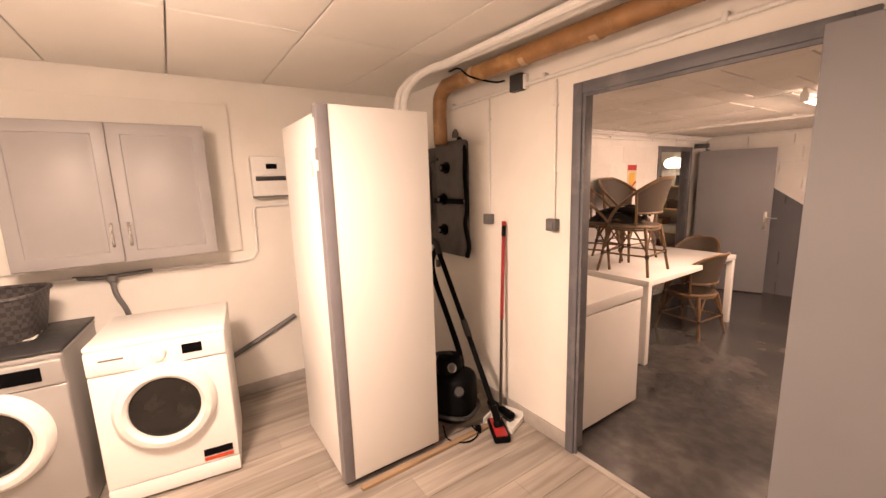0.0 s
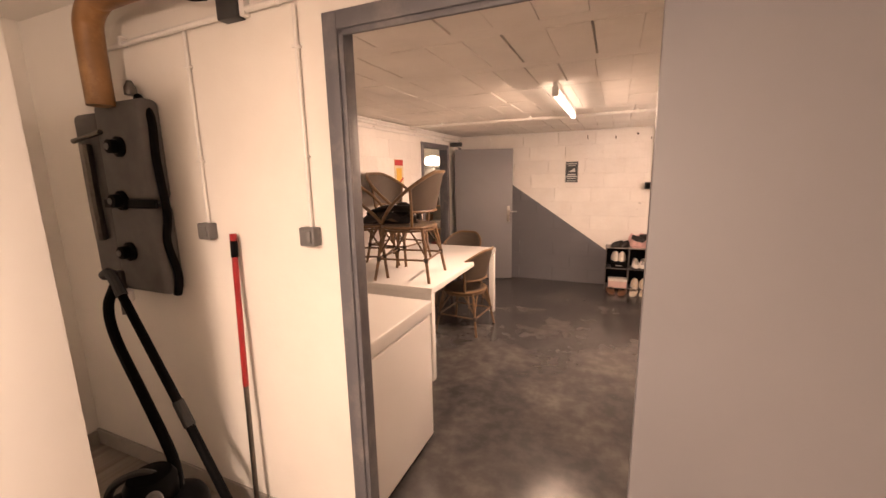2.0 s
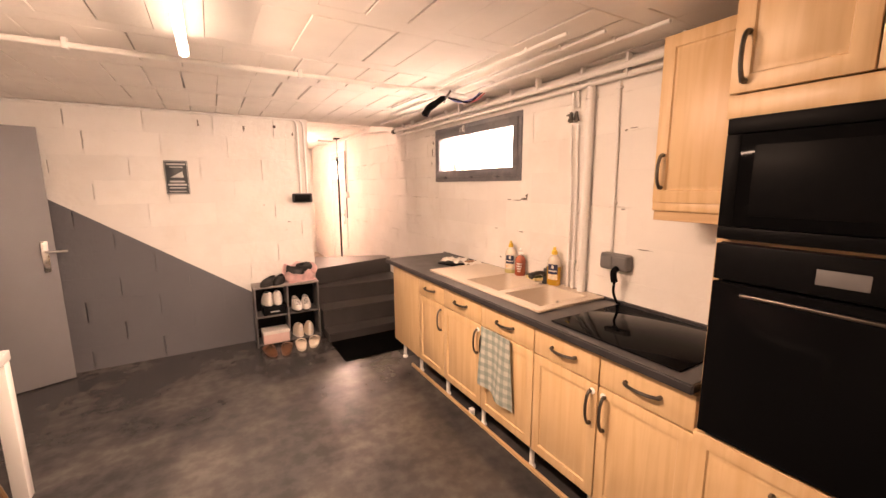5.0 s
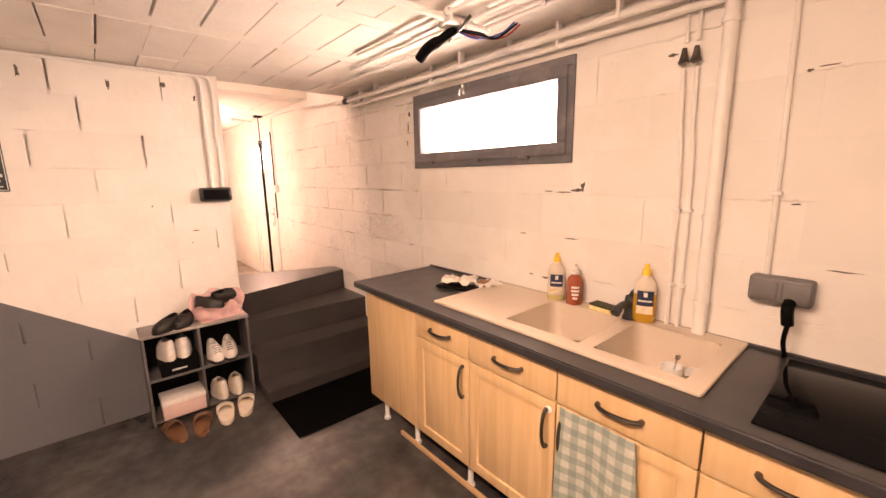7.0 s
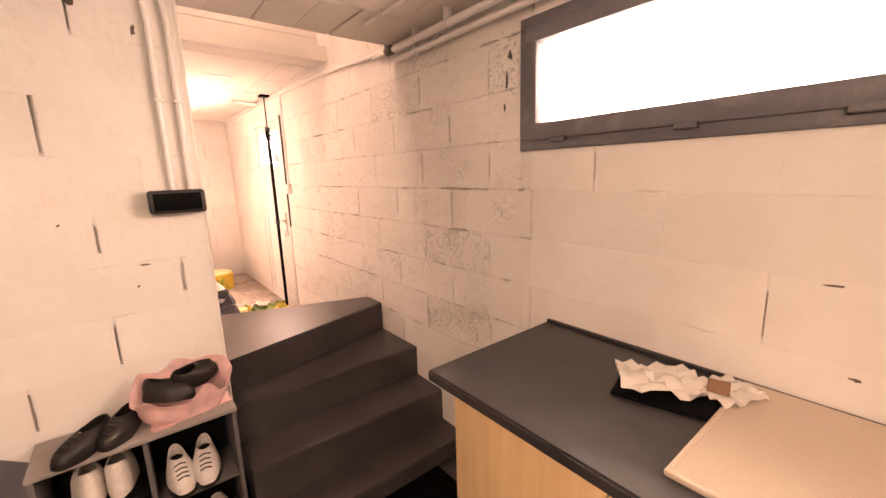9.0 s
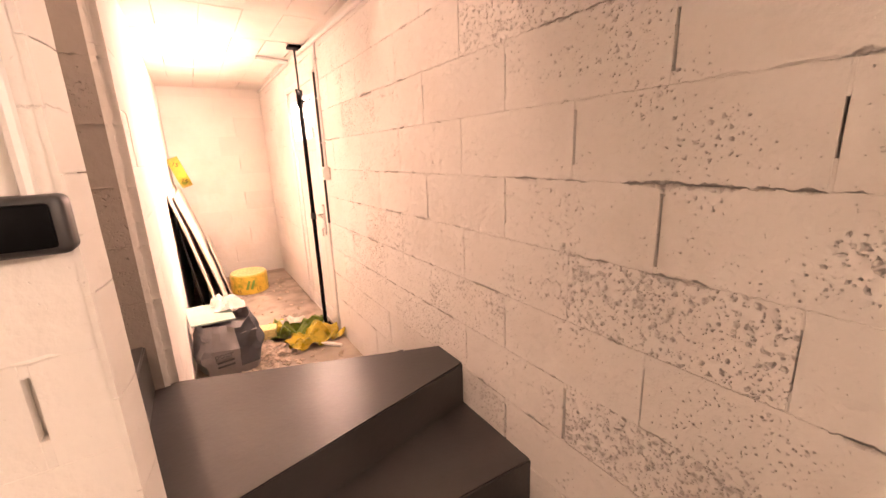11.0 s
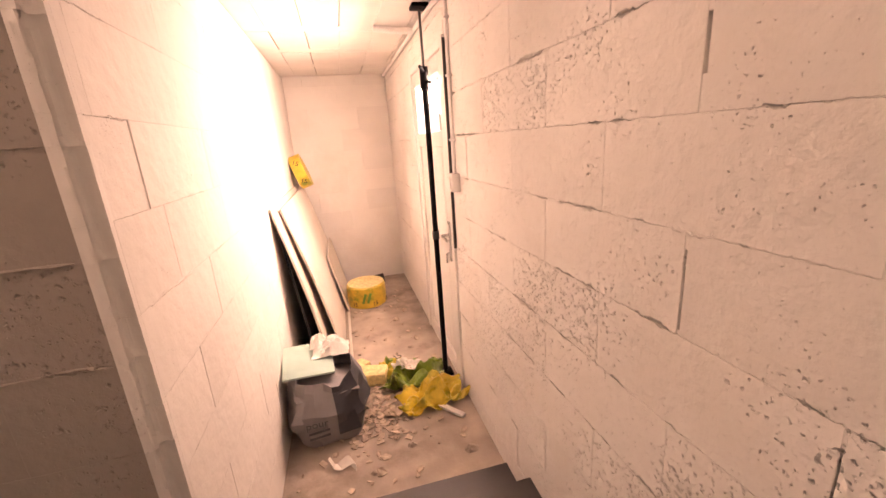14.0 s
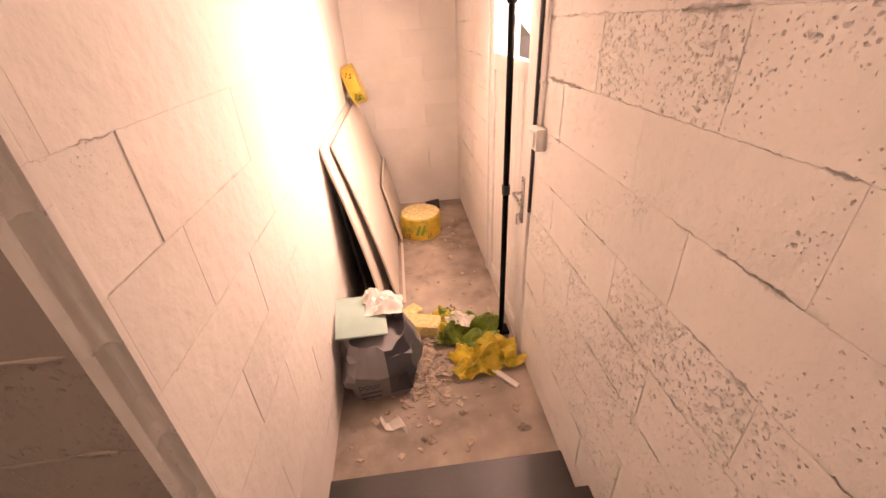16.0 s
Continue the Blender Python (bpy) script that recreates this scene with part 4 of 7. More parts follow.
def soap_pump(at, turn, h, r, label):
    b = thing("soap_bottle", pose(*at, 0, 0, turn), label, "bottle", "cleaning bottles")
    part("bottle_body", lathe([(r * 0.93, 0), (r, 0.008), (r, h * 0.55), (r * 0.86, h * 0.64), (r * 0.45, h * 0.72), (r * 0.38, h * 0.75)], 24), M_SOAP_R, b)
    part("collar", lathe([(r * 0.46, h * 0.745), (r * 0.46, h * 0.82), (r * 0.2, h * 0.83)], 16), M_WHITEPLASTIC, b)
    part("pump", joined(tube([(0, 0, h * 0.82), (0, 0, h * 0.95)], 0.005, 8), tube([(0.01, 0, h * 0.955), (-0.02, 0, h * 0.965), (-0.045, 0, h * 0.95)], 0.006, 8)), M_WHITEPLASTIC, b)
    for i, w in enumerate((0.5, 0.5, 0.42, 0.3)):
        part("lettering", bottle_label(-w, w, h * (0.42 - 0.09 * i), h * (0.47 - 0.09 * i), r * 1.012, r * 1.012), M_SIGNPALE, b)
    return b


M_SOAP_Y = material("yellow_washing_liquid", (0.50, 0.29, 0.03), 0.25, scale=8, vary=0.1)
M_SOAP_P = material("pale_washing_liquid", (0.55, 0.48, 0.20), 0.25, scale=8, vary=0.1)
M_SOAP_R = material("red_brown_soap", (0.30, 0.075, 0.035), 0.2, scale=8, vary=0.15)
M_CLEAR = material("milky_plastic", (0.66, 0.59, 0.49), 0.22, scale=8, vary=0.08, rvar=0.02)
M_NAVY = material("navy_label", (0.018, 0.025, 0.07), 0.4, scale=60, vary=0.3)
M_LABELC = material("cream_orange_label", (0.75, 0.66, 0.48), 0.45, scale=60, vary=0.2, stain=(0.75, 0.36, 0.06), stain_scale=40, stain_amount=0.9)
M_SIGNPALE = material("pale_print", (0.72, 0.69, 0.64), 0.5, scale=80, vary=0.2)
M_YCAP = material("yellow_cap", (0.80, 0.55, 0.05), 0.4)
washing_liquid((1.155, 4.60, 0.912), 35, 0.235, 0.042, 0.12, M_SOAP_P, "nearly empty clear washing-up bottle with yellow cap")
soap_pump((1.165, 4.505, 0.912), 35, 0.195, 0.038, "red-brown soap pump bottle on the sink rim")
washing_liquid((1.16, 4.18, 0.912), 25, 0.245, 0.044, 0.50, M_SOAP_Y, "washing-up bottle half full of amber liquid")
sp = thing("sponge", pose(1.16, 4.355, 0.912, 0, 0, 82), "worn green and yellow sponge by the tap", "sponge")
part("foam", box(-0.055, 0.055, -0.032, 0.032, 0, 0.022, 0.006), M_FOAM, sp)
part("scourer", box(-0.055, 0.055, -0.032, 0.032, 0.0215, 0.032, 0.004), material("green_scourer", (0.06, 0.065, 0.025), 0.9, scale=80, vary=0.4), sp)
for i, (x, y) in enumerate(((1.03, 4.015), (1.04, 3.935))):
    cup = thing("cup", pose(x, y, 0.742, 0, 0, 40 * i), "small white cup standing in the sink", "cup", "cups in the sink")
    part("cup_body", lathe([(0.026, 0), (0.032, 0.004), (0.038, 0.075), (0.0355, 0.075), (0.03, 0.008), (0.0, 0.006)], 20), M_WHITE, cup)
    part("handle", tube([(0.034, 0, 0.062), (0.058, 0, 0.058), (0.06, 0, 0.032), (0.032, 0, 0.02)], 0.005, 8, 4), M_WHITE, cup)
    sp2 = thing("spoon", pose(x, y, 0.75, 12, -14, 60 * i), "steel spoon in a cup", "spoon", "spoons")
    part("spoon_body", joined(tube([(0, 0, 0), (0, 0, 0.12)], 0.0025, 6), moved(lathe([(0.001, 0), (0.009, 0.01), (0.009, 0.02), (0.001, 0.032)], 8), pose(0, 0, 0.11))), M_STEEL, sp2)

rng = random.Random(11)
M_PAPER = material("crumpled_paper", (0.74, 0.70, 0.64), 0.85, scale=20, vary=0.1)
papers_slab = thing("papers", pose(1.02, 5.13, 0.9, 0, 0, 15), "crumpled papers and wrappers on an added dark slab", "papers")
# added black slab, standing in for dark worktop and sink rim here
part("papers_slab", box(-0.10, 0.10, -0.12, 0.12, 0, 0.012, 0.004), M_BLACK, papers_slab)


def crumple(w, d, h, seed, n=9):
    r = random.Random(seed)
    hts = [[r.random() for _ in range(n + 1)] for _ in range(n + 1)]
    return surface(lambda u, v: ((u - 0.5) * w, (v - 0.5) * d, 0.004 + h * hts[round(u * n)][round(v * n)]), n, n, 0.001)


part("paper", moved(crumple(0.16, 0.2, 0.03, 2), pose(0.0, 0.02, 0.014, 0, 0, 20)), M_PAPER, papers_slab)
part("paper", moved(crumple(0.12, 0.14, 0.02, 3), pose(0.05, -0.13, 0.008, 0, 0, 50)), M_PAPER, papers_slab)
part("cardboard", box(0.0, 0.07, -0.14, -0.09, 0.03, 0.036, 0.001), material("brown_card", (0.30, 0.17, 0.10), 0.8), papers_slab)

# wall services on the window wall


def clip(parent, x, y, z, r=0.012):
    part("clip", box(x - r, x + r, y - r * 1.3, y + r * 1.3, z - 0.006, z + 0.006, 0.002), M_WHITEPLASTIC, parent)


services = thing("waste_pipe", pose(0, 0, 0), "white plastic waste pipe running up the wall", "pipe")
part("pipe", tube([(1.19, 3.985, 0.90), (1.19, 3.985, 2.12)], 0.024, 14), M_WHITEPLASTIC, services)
for z in (1.02, 1.35, 2.02):
    part("collar", lathe([(0.029, 0), (0.029, 0.018)], 14, (1.19, 3.985, z)), M_WHITEPLASTIC, services)
for y in (4.065, 4.105):
    p = thing("water_pipe", pose(0, 0, 0), "thin white painted water pipe with a stop tap", "pipe", "water pipes")
    part("pipe", tube([(1.2, y, 0.91), (1.2, y, 1.5), (1.2, y + 0.012, 1.7), (1.2, y + (0.015 if y < 4.08 else 0.02), 1.90)], 0.0075, 8, 4), M_WHITEPLASTIC, p)
    part("upper_pipe", tube([(1.2, y + 0.018, 1.99), (1.2, y + 0.018, 2.14)], 0.007, 8), M_WHITEPLASTIC, p)
    part("tap_body", moved(lathe([(0.008, 0), (0.02, 0.008), (0.013, 0.03), (0.008, 0.06)], 10), pose(1.19, y + 0.018, 1.91)), M_DARKMETAL, p, "dark brass stop tap")
    for z in (1.08, 1.38):
        clip(p, 1.203, y, z)
cond = thing("cable_conduit", pose(0, 0, 0), "thin white cable conduit down the wall", "conduit")
part("conduit", tube([(1.205, 3.818, 2.14), (1.207, 3.810, 1.6), (1.207, 3.805, 1.17)], 0.008, 8), M_WHITEPLASTIC, cond)
for z in (1.45, 2.05):
    clip(cond, 1.205, 3.808 if z < 1.8 else 3.816, z)
sock = thing("wall_socket", pose(RW, 3.76, 1.13), "grey surface double socket with a black plug", "socket")
part("box", box(-0.055, -0.0, -0.085, 0.085, -0.045, 0.045, 0.012, 3), M_GREYPLASTIC, sock)
for y in (-0.042, 0.042):
    part("flap", box(-0.062, -0.05, y - 0.036, y + 0.036, -0.032, 0.032, 0.006), M_GREYPLASTIC, sock)
part("plug", tube([(-0.06, -0.03, -0.03), (-0.085, -0.03, -0.05), (-0.08, -0.035, -0.10)], 0.017, 10, 3), M_BLACK, sock)
part("cable", tube([(-0.08, -0.035, -0.10), (-0.075, -0.03, -0.16), (-0.05, -0.035, -0.215), (-0.02, -0.03, -0.228)], 0.007, 8, 4), M_BLACK, sock)
sock2 = thing("switch", pose(RW, 2.15, 1.1), "plain white switch on the block wall", "switch")
part("plate", box(-0.012, 0, -0.04, 0.04, -0.04, 0.04, 0.003), M_WHITEPLASTIC, sock2)

for i, (x, z, r, ya, yb) in enumerate(((1.135, 2.135, 0.016, 2.3, 6.62), (1.175, 2.10, 0.014, 2.6, 6.62), (1.19, 2.165, 0.011, 2.0, 6.9), (0.93, 2.186, 0.009, 3.4, 6.5), (0.80, 2.188, 0.008, 3.6, 5.9), (0.68, 2.188, 0.008, 3.7, 5.6))):
    p = thing("ceiling_pipe", pose(0, 0, 0), "white painted pipe fixed under the ceiling", "pipe", "ceiling pipes")
    part("pipe", tube([(x, ya, z), (x, (ya + yb) / 2, z - 0.004), (x, yb, z)], r, 10), M_WHITEPLASTIC, p)
    y = ya + 0.25
    while y < yb:
        part("clip", box(x - r - 0.004, x + r + 0.004, y - 0.008, y + 0.008, z - r - 0.002, 2.205, 0.002), M_WHITEPLASTIC, p)
        y += 0.9
joint = thing("pipe_end", pose(1.13, 6.62, 2.135), "dark threaded pipe end under the ceiling", "pipe fitting")
part("fitting", moved(lathe([(0.02, -0.03), (0.024, -0.02), (0.024, 0.02), (0.018, 0.03)], 12), pose(0, 0, 0, 90, 0, 0)), M_DARKMETAL, joint)
p = thing("cross_pipe", pose(0, 0, 0), "white pipe crossing under the kitchen ceiling", "pipe")
part("pipe", tube([(-2.62, 4.86, 2.175), (-0.7, 4.87, 2.172), (0.95, 4.88, 2.175)], 0.014, 10), M_WHITEPLASTIC, p)
for x in (-2.2, -1.2, -0.2, 0.7):
    part("clip", box(x - 0.01, x + 0.01, 4.85, 4.89, 2.155, 2.205, 0.002), M_WHITEPLASTIC, p)

wires = thing("hanging_wires", pose(0.80, 4.93, 2.19), "bundle of black blue and red wires hanging from the ceiling", "wires")
part("ceiling_box", box(-0.06, 0.06, -0.05, 0.05, -0.02, 0.01, 0.004), M_WHITEPLASTIC, wires)
part("black_sleeve", tube([(0.0, 0.0, -0.02), (-0.03, 0.06, -0.055), (-0.06, 0.13, -0.085), (-0.07, 0.18, -0.125)], [0.021] * 8 + [0.026] * 11, 12, 6), M_BLACK, wires)
for i, (cx, mat) in enumerate(((0.02, material("blue_wire", (0.03, 0.06, 0.28), 0.4)), (0.04, material("red_wire", (0.35, 0.03, 0.03), 0.4)), (0.0, M_BLACK), (-0.02, M_BLACK))):
    part("wire", tube([(cx, 0.02, -0.02), (cx + 0.06, -0.05 - 0.02 * i, -0.06), (cx + 0.12, -0.14, -0.05 - 0.01 * i), (cx + 0.14 + 0.02 * i, -0.2, -0.015)], 0.0045, 6, 5), mat, wires)
part("bracket", tube([(-0.03, -0.12, -0.01), (-0.02, -0.06, -0.035), (0.02, 0.03, -0.03), (0.05, 0.1, -0.04)], 0.008, 6, 3), M_DARKMETAL, wires)

# lamp
lampob = thing("ceiling_lamp", pose(-0.745, 3.97, 0), "lit fluorescent tube fitting under the kitchen ceiling", "lamp")
part("housing", box(-0.014, 0.014, -0.62, 0.62, 2.165, 2.2, 0.005), M_WHITEPLASTIC, lampob)
for s in (-1, 1):
    part("end_cap", box(-0.022, 0.022, s * 0.61 - 0.015, s * 0.61 + 0.015, 2.11, 2.17, 0.006), M_WHITEPLASTIC, lampob)
part("tube", tube([(0, -0.6, 2.128), (0, 0.6, 2.128)], 0.019, 14), M_LAMPGLOW, lampob, "bright warm white tube")

# ---------- table, freezer, chairs ----------
table = thing("dining_table", pose(0, 0, 0), "white laminate table pushed against the wall", "table")
part("tabletop", box(-2.66, -1.60, 3.22, 5.02, 0.725, 0.775, 0.004), M_WHITELAM, table)
for x in (-2.655, -1.665):
    for y in (3.225, 4.955):
        part("leg", box(x, x + 0.06, y, y + 0.06, 0.0, 0.725, 0.003), M_WHITELAM, table)
for y in (3.235, 4.985):
    part("apron", box(-2.6, -1.66, y, y + 0.02, 0.66, 0.725), M_WHITELAM, table)

fz = thing("chest_freezer", pose(0, 0, 0), "white chest freezer beside the doorway", "freezer")
part("body", box(-2.25, -1.32, 1.97, 2.605, 0.03, 0.815, 0.012, 3), M_WHITE, fz)
lid = part("lid", box(-2.255, -1.315, 1.965, 2.61, 0.823, 0.90, 0.008, 3), M_WHITE, fz)
part("handle", box(-2.16, -1.95, 2.60, 2.63, 0.862, 0.885, 0.006), M_WHITEPLASTIC, lid)
part("base", box(-2.22, -1.35, 1.99, 2.585, 0.0, 0.03), M_BLACK, fz)


def woven(name, a, b, s):
    m = material(name, a, rough=0.55, scale=30, vary=0.15)
    n, l = m.node_tree.nodes, m.node_tree.links
    bs = n["Principled BSDF"]
    tc = n.new("ShaderNodeTexCoord")
    ck = n.new("ShaderNodeTexChecker")
    ck.inputs["Scale"].default_value = s
    l.new(tc.outputs["Object"], ck.inputs["Vector"])
    mx = n.new("ShaderNodeMix")
    mx.data_type = "RGBA"
    l.new(ck.outputs["Fac"], mx.inputs["Factor"])
    old = bs.inputs["Base Color"].links[0].from_socket
    l.new(old, mx.inputs["A"])
    mx.inputs["B"].default_value = (*b, 1)
    l.new(mx.outputs["Result"], bs.inputs["Base Color"])
    bp = n.new("ShaderNodeBump")
    bp.inputs["Strength"].default_value, bp.inputs["Distance"].default_value = 0.5, 0.002
    l.new(ck.outputs["Fac"], bp.inputs["Height"])
    l.new(bp.outputs["Normal"], bs.inputs["Normal"])
    return m


M_WEAVE_SEAT = woven("black_and_cream_woven_seat", (0.02, 0.016, 0.014), (0.17, 0.12, 0.075), 62)
M_WEAVE_BACK = woven("grey_tan_woven_back", (0.095, 0.070, 0.050), (0.055, 0.041, 0.030), 150)


def bistro_chair(m, label):
    """Rattan armchair: local front is +y, the seat 0.45 m up."""
    c = thing("rattan_chair", m, label, "chair", "rattan bistro chairs")
    seat = [(0.235 * math.cos(a), 0.225 * math.sin(a) * (1.0 if math.sin(a) > 0 else 0.95)) for a in (2 * math.pi * k / 28 for k in range(28))]
    sm = part("seat", prism([(x * 0.96, y * 0.96) for x, y in seat], 0.440, 0.452, 0.003), M_WEAVE_SEAT, c, "black and cream woven seat")
    part("seat_rim", joined(tube([(x, y, 0.437) for x, y in seat] + [(seat[0][0], seat[0][1], 0.437)], 0.013, 8), tube([(x * 0.98, y * 0.98, 0.412) for x, y in seat] + [(seat[0][0] * 0.98, seat[0][1] * 0.98, 0.412)], 0.009, 8)), M_RATTAN, c)

    def rim(a):
        """Top rail: a from -1 to 1 round the back, falling to the arms."""
        f = abs(a)
        drop = max(0.0, f - 0.16) / 0.84
        z = 0.875 - 0.41 * drop ** 1.35
        r = 0.282 - 0.037 * drop
        ang = -math.pi / 2 + a * radians(138)
        return Vector((r * math.cos(ang), r * math.sin(ang) * 0.98 - 0.018 * (1 - drop), z))
    part("arm_rail", tube([rim(-1 + 2 * k / 36) for k in range(37)], 0.0145, 8), M_RATTAN, c)

    def back(u, v):
        a = -0.5 + 1.0 * u
        t = rim(a)
        ang = -math.pi / 2 + a * radians(128)
        low = Vector((0.235 * math.cos(ang), 0.225 * math.sin(ang) * 0.98, 0.565))
        p = low.lerp(t, v)
        return p
    part("backrest", surface(back, 22, 8, 0.005), M_WEAVE_BACK, c, "fine grey-brown woven backrest")
    part("back_rail", tube([back(k / 16, 0.0) for k in range(17)], 0.011, 8), M_RATTAN, c)
    for a in (-0.5, 0.5):
        t = rim(a)
        ang = -math.pi / 2 + a * radians(128)
        low = Vector((0.225 * math.cos(ang), 0.215 * math.sin(ang), 0.43))
        part("back_post", tube([low, low.lerp(t, 0.5) + Vector((0, -0.004, 0)), t], 0.0125, 8, 4), M_RATTAN, c)
    feet = []
    for sx, sy in ((-1, 1), (1, 1), (-1, -1), (1, -1)):
        top = Vector((sx * 0.165, sy * 0.165, 0.43))
        foot = Vector((sx * 0.235, sy * 0.235, 0.0))
        feet.append((top, foot))
        part("leg", tube([top, top.lerp(foot, 0.3) + Vector((sx * 0.004, sy * 0.004, 0)), top.lerp(foot, 0.7), foot], [0.015] * 6 + [0.013] * 7, 8, 4), M_RATTAN, c)
        mid = top.lerp(foot, 0.58)
        part("binding", tube([mid + Vector((0, 0, 0.018)), mid - Vector((0, 0, 0.018))], 0.0185, 8), M_WRAP, c, "dark cane binding")
    for i, j in ((0, 1), (1, 3), (3, 2), (2, 0)):
        a = feet[i][0].lerp(feet[i][1], 0.58)
        b = feet[j][0].lerp(feet[j][1], 0.58)
        part("stretcher", tube([a, b], 0.0085, 8), M_RATTAN, c)
        u, v = feet[i][0].lerp(feet[i][1], 0.5), feet[j][0].lerp(feet[j][1], 0.5)
        mid = (u + v) / 2
        top = (feet[i][0] + feet[j][0]) / 2
        part("arch_brace", tube([u, u.lerp(top, 0.62) + Vector((0, 0, 0.05)), Vector((top.x, top.y, 0.415)), v.lerp(top, 0.62) + Vector((0, 0, 0.05)), v], 0.008, 6, 4), M_RATTAN, c)
    return c


CH = "tan rattan bistro armchair with dark seat"
chair = bistro_chair(pose(-1.77, 4.42, 0, 0, 0, 84), CH + ", drawn up at the table")
for m, lab in ((pose(-2.375, 3.53, 0.775, 0, 0, -72), CH + ", standing on the table"), (pose(-1.935, 3.535, 0.775, 0, 0, 97), CH + ", standing on the table"), (pose(-2.35, 4.06, 0.775, 0, 0, -95), CH + ", standing on the table"), (pose(-2.14, 5.22, 0, 0, 0, 176), CH + ", at the table's far end")):
    k = copy_thing(chair, m)
    k["label"] = lab

rng = random.Random(4)


def heap(w, d, h, seed, n=14, power=1.0):
    """A soft crumpled heap."""
    noise_off = Vector((seed * 3.1, seed * 1.7, seed))

    def f(u, v):
        x, y = (u - 0.5) * 2, (v - 0.5) * 2
        r = min(1.0, math.sqrt(x * x + y * y) * 0.95)
        base = max(0.0, 1 - r ** 2.5) ** power
        k = noise.noise(Vector((x * 2.2, y * 2.2, 0)) + noise_off)
        k2 = noise.noise(Vector((x * 6, y * 6, 3)) + noise_off)
        return ((x * w / 2) * (1 + 0.12 * k), (y * d / 2) * (1 + 0.12 * k2), max(0.002, h * base * (0.75 + 0.55 * k + 0.28 * k2)))
    return surface(f, n, n, 0.004)


M_BLACKCLOTH = material("black_fabric", (0.016, 0.014, 0.014), 0.8, scale=30, vary=0.4, bump=0.3, fine=150)
bagc = thing("jacket", pose(-2.17, 3.62, 1.232, 0, 0, 20), "black crumpled jacket thrown over the stacked chairs", "jacket")
part("cloth", heap(0.50, 0.34, 0.10, 2, 26, 0.45), M_BLACKCLOTH, bagc)
part("sleeve", tube([(-0.20, 0.02, 0.07), (-0.05, -0.06, 0.115), (0.10, -0.02, 0.11), (0.24, -0.08, 0.10), (0.27, -0.10, 0.03)], [0.03, 0.045, 0.05, 0.045, 0.03], 10, 5, 0.7), M_BLACKCLOTH, bagc)
part("collar", tube([(-0.02, 0.10, 0.09), (0.08, 0.12, 0.135), (0.18, 0.07, 0.125)], [0.02, 0.035, 0.02], 10, 5, 0.6), M_BLACKCLOTH, bagc)


# ---------- back wall: sign, box, shoe rack, mat ----------
sign = thing("tin_sign", pose(-0.938, BW - 0.002, 1.624), "black tin sign with white lettering bars", "sign")
part("plate", box(-0.087, 0.087, -0.006, 0, -0.146, 0.146, 0.002), material("black_sign_enamel", (0.02, 0.025, 0.03), 0.35, scale=30, vary=0.4), sign)
M_SIGNW = material("faded_white_print", (0.55, 0.55, 0.54), 0.5, scale=60, vary=0.2)
for z, w, h in ((0.115, 0.14, 0.012), (0.09, 0.10, 0.008), (-0.035, 0.11, 0.016), (-0.062, 0.14, 0.016), (-0.09, 0.12, 0.010), (-0.12, 0.13, 0.006)):
    part("lettering", box(-w / 2, w / 2, -0.0075, -0.005, z - h / 2, z + h / 2), M_SIGNW, sign)
part("picture", prism([(-0.05, 0.0), (0.05, 0.0), (0.045, 0.055), (0.0, 0.03)], 0, 0.002), M_SIGNW, sign).matrix_world = pose(-0.938, BW - 0.0095, 1.624, 90, 0, 0)
part("border", joined(box(-0.083, 0.083, -0.0075, -0.0055, 0.136, 0.14), box(-0.083, 0.083, -0.0075, -0.0055, -0.14, -0.136), box(-0.083, -0.079, -0.0075, -0.0055, -0.136, 0.136), box(0.079, 0.083, -0.0075, -0.0055, -0.136, 0.136)), M_SIGNW, sign)

poster = thing("poster", pose(LW + 0.002, 4.70, 1.64), "small red and yellow printed poster on the wall", "poster")
part("sheet", box(0, 0.003, -0.10, 0.10, -0.17, 0.17), material("poster_paper", (0.72, 0.60, 0.42), 0.6), poster)
part("red_band", box(0.003, 0.0045, -0.095, 0.095, 0.10, 0.165), material("poster_red", (0.45, 0.03, 0.03), 0.6, scale=20, vary=0.2), poster)
part("red_band", box(0.003, 0.0045, -0.095, 0.095, -0.165, -0.125), bpy.data.materials["poster_red"], poster)
part("yellow_field", box(0.003, 0.0045, -0.06, 0.06, -0.08, 0.07), material("poster_yellow", (0.75, 0.45, 0.06), 0.6), poster)
part("stripe", moved(box(0.003, 0.005, -0.11, 0.11, -0.012, 0.012), pose(0, 0, -0.1, 32, 0, 0)), bpy.data.materials["poster_red"], poster)

bbox = thing("junction_box", pose(0.108, BW, 1.425), "dark grey surface socket box under two conduits", "socket")
part("box", box(-0.095, 0.095, -0.06, 0, -0.045, 0.045, 0.012, 3), M_DARKGREY, bbox)
part("cover", box(-0.08, 0.08, -0.068, -0.055, -0.034, 0.034, 0.006), M_BLACK, bbox)
for x in (0.098, 0.160):
    cd = thing("cable_conduit", pose(0, 0, 0), "white painted conduit down the block wall", "conduit", "conduits on the back wall")
    part("conduit", tube([(x, BW - 0.014, 1.47), (x, BW - 0.014, 1.9), (x - 0.002, BW - 0.014, 2.13), (x - 0.03, BW - 0.016, 2.185)], 0.011, 8, 3), M_WHITEPLASTIC, cd)
    part("clip", box(x - 0.016, x + 0.016, BW - 0.028, BW, 1.80, 1.812, 0.003), M_WHITEPLASTIC, cd)
cd = thing("cable_conduit", pose(0, 0, 0), "white conduit along the top of the block wall", "conduit")
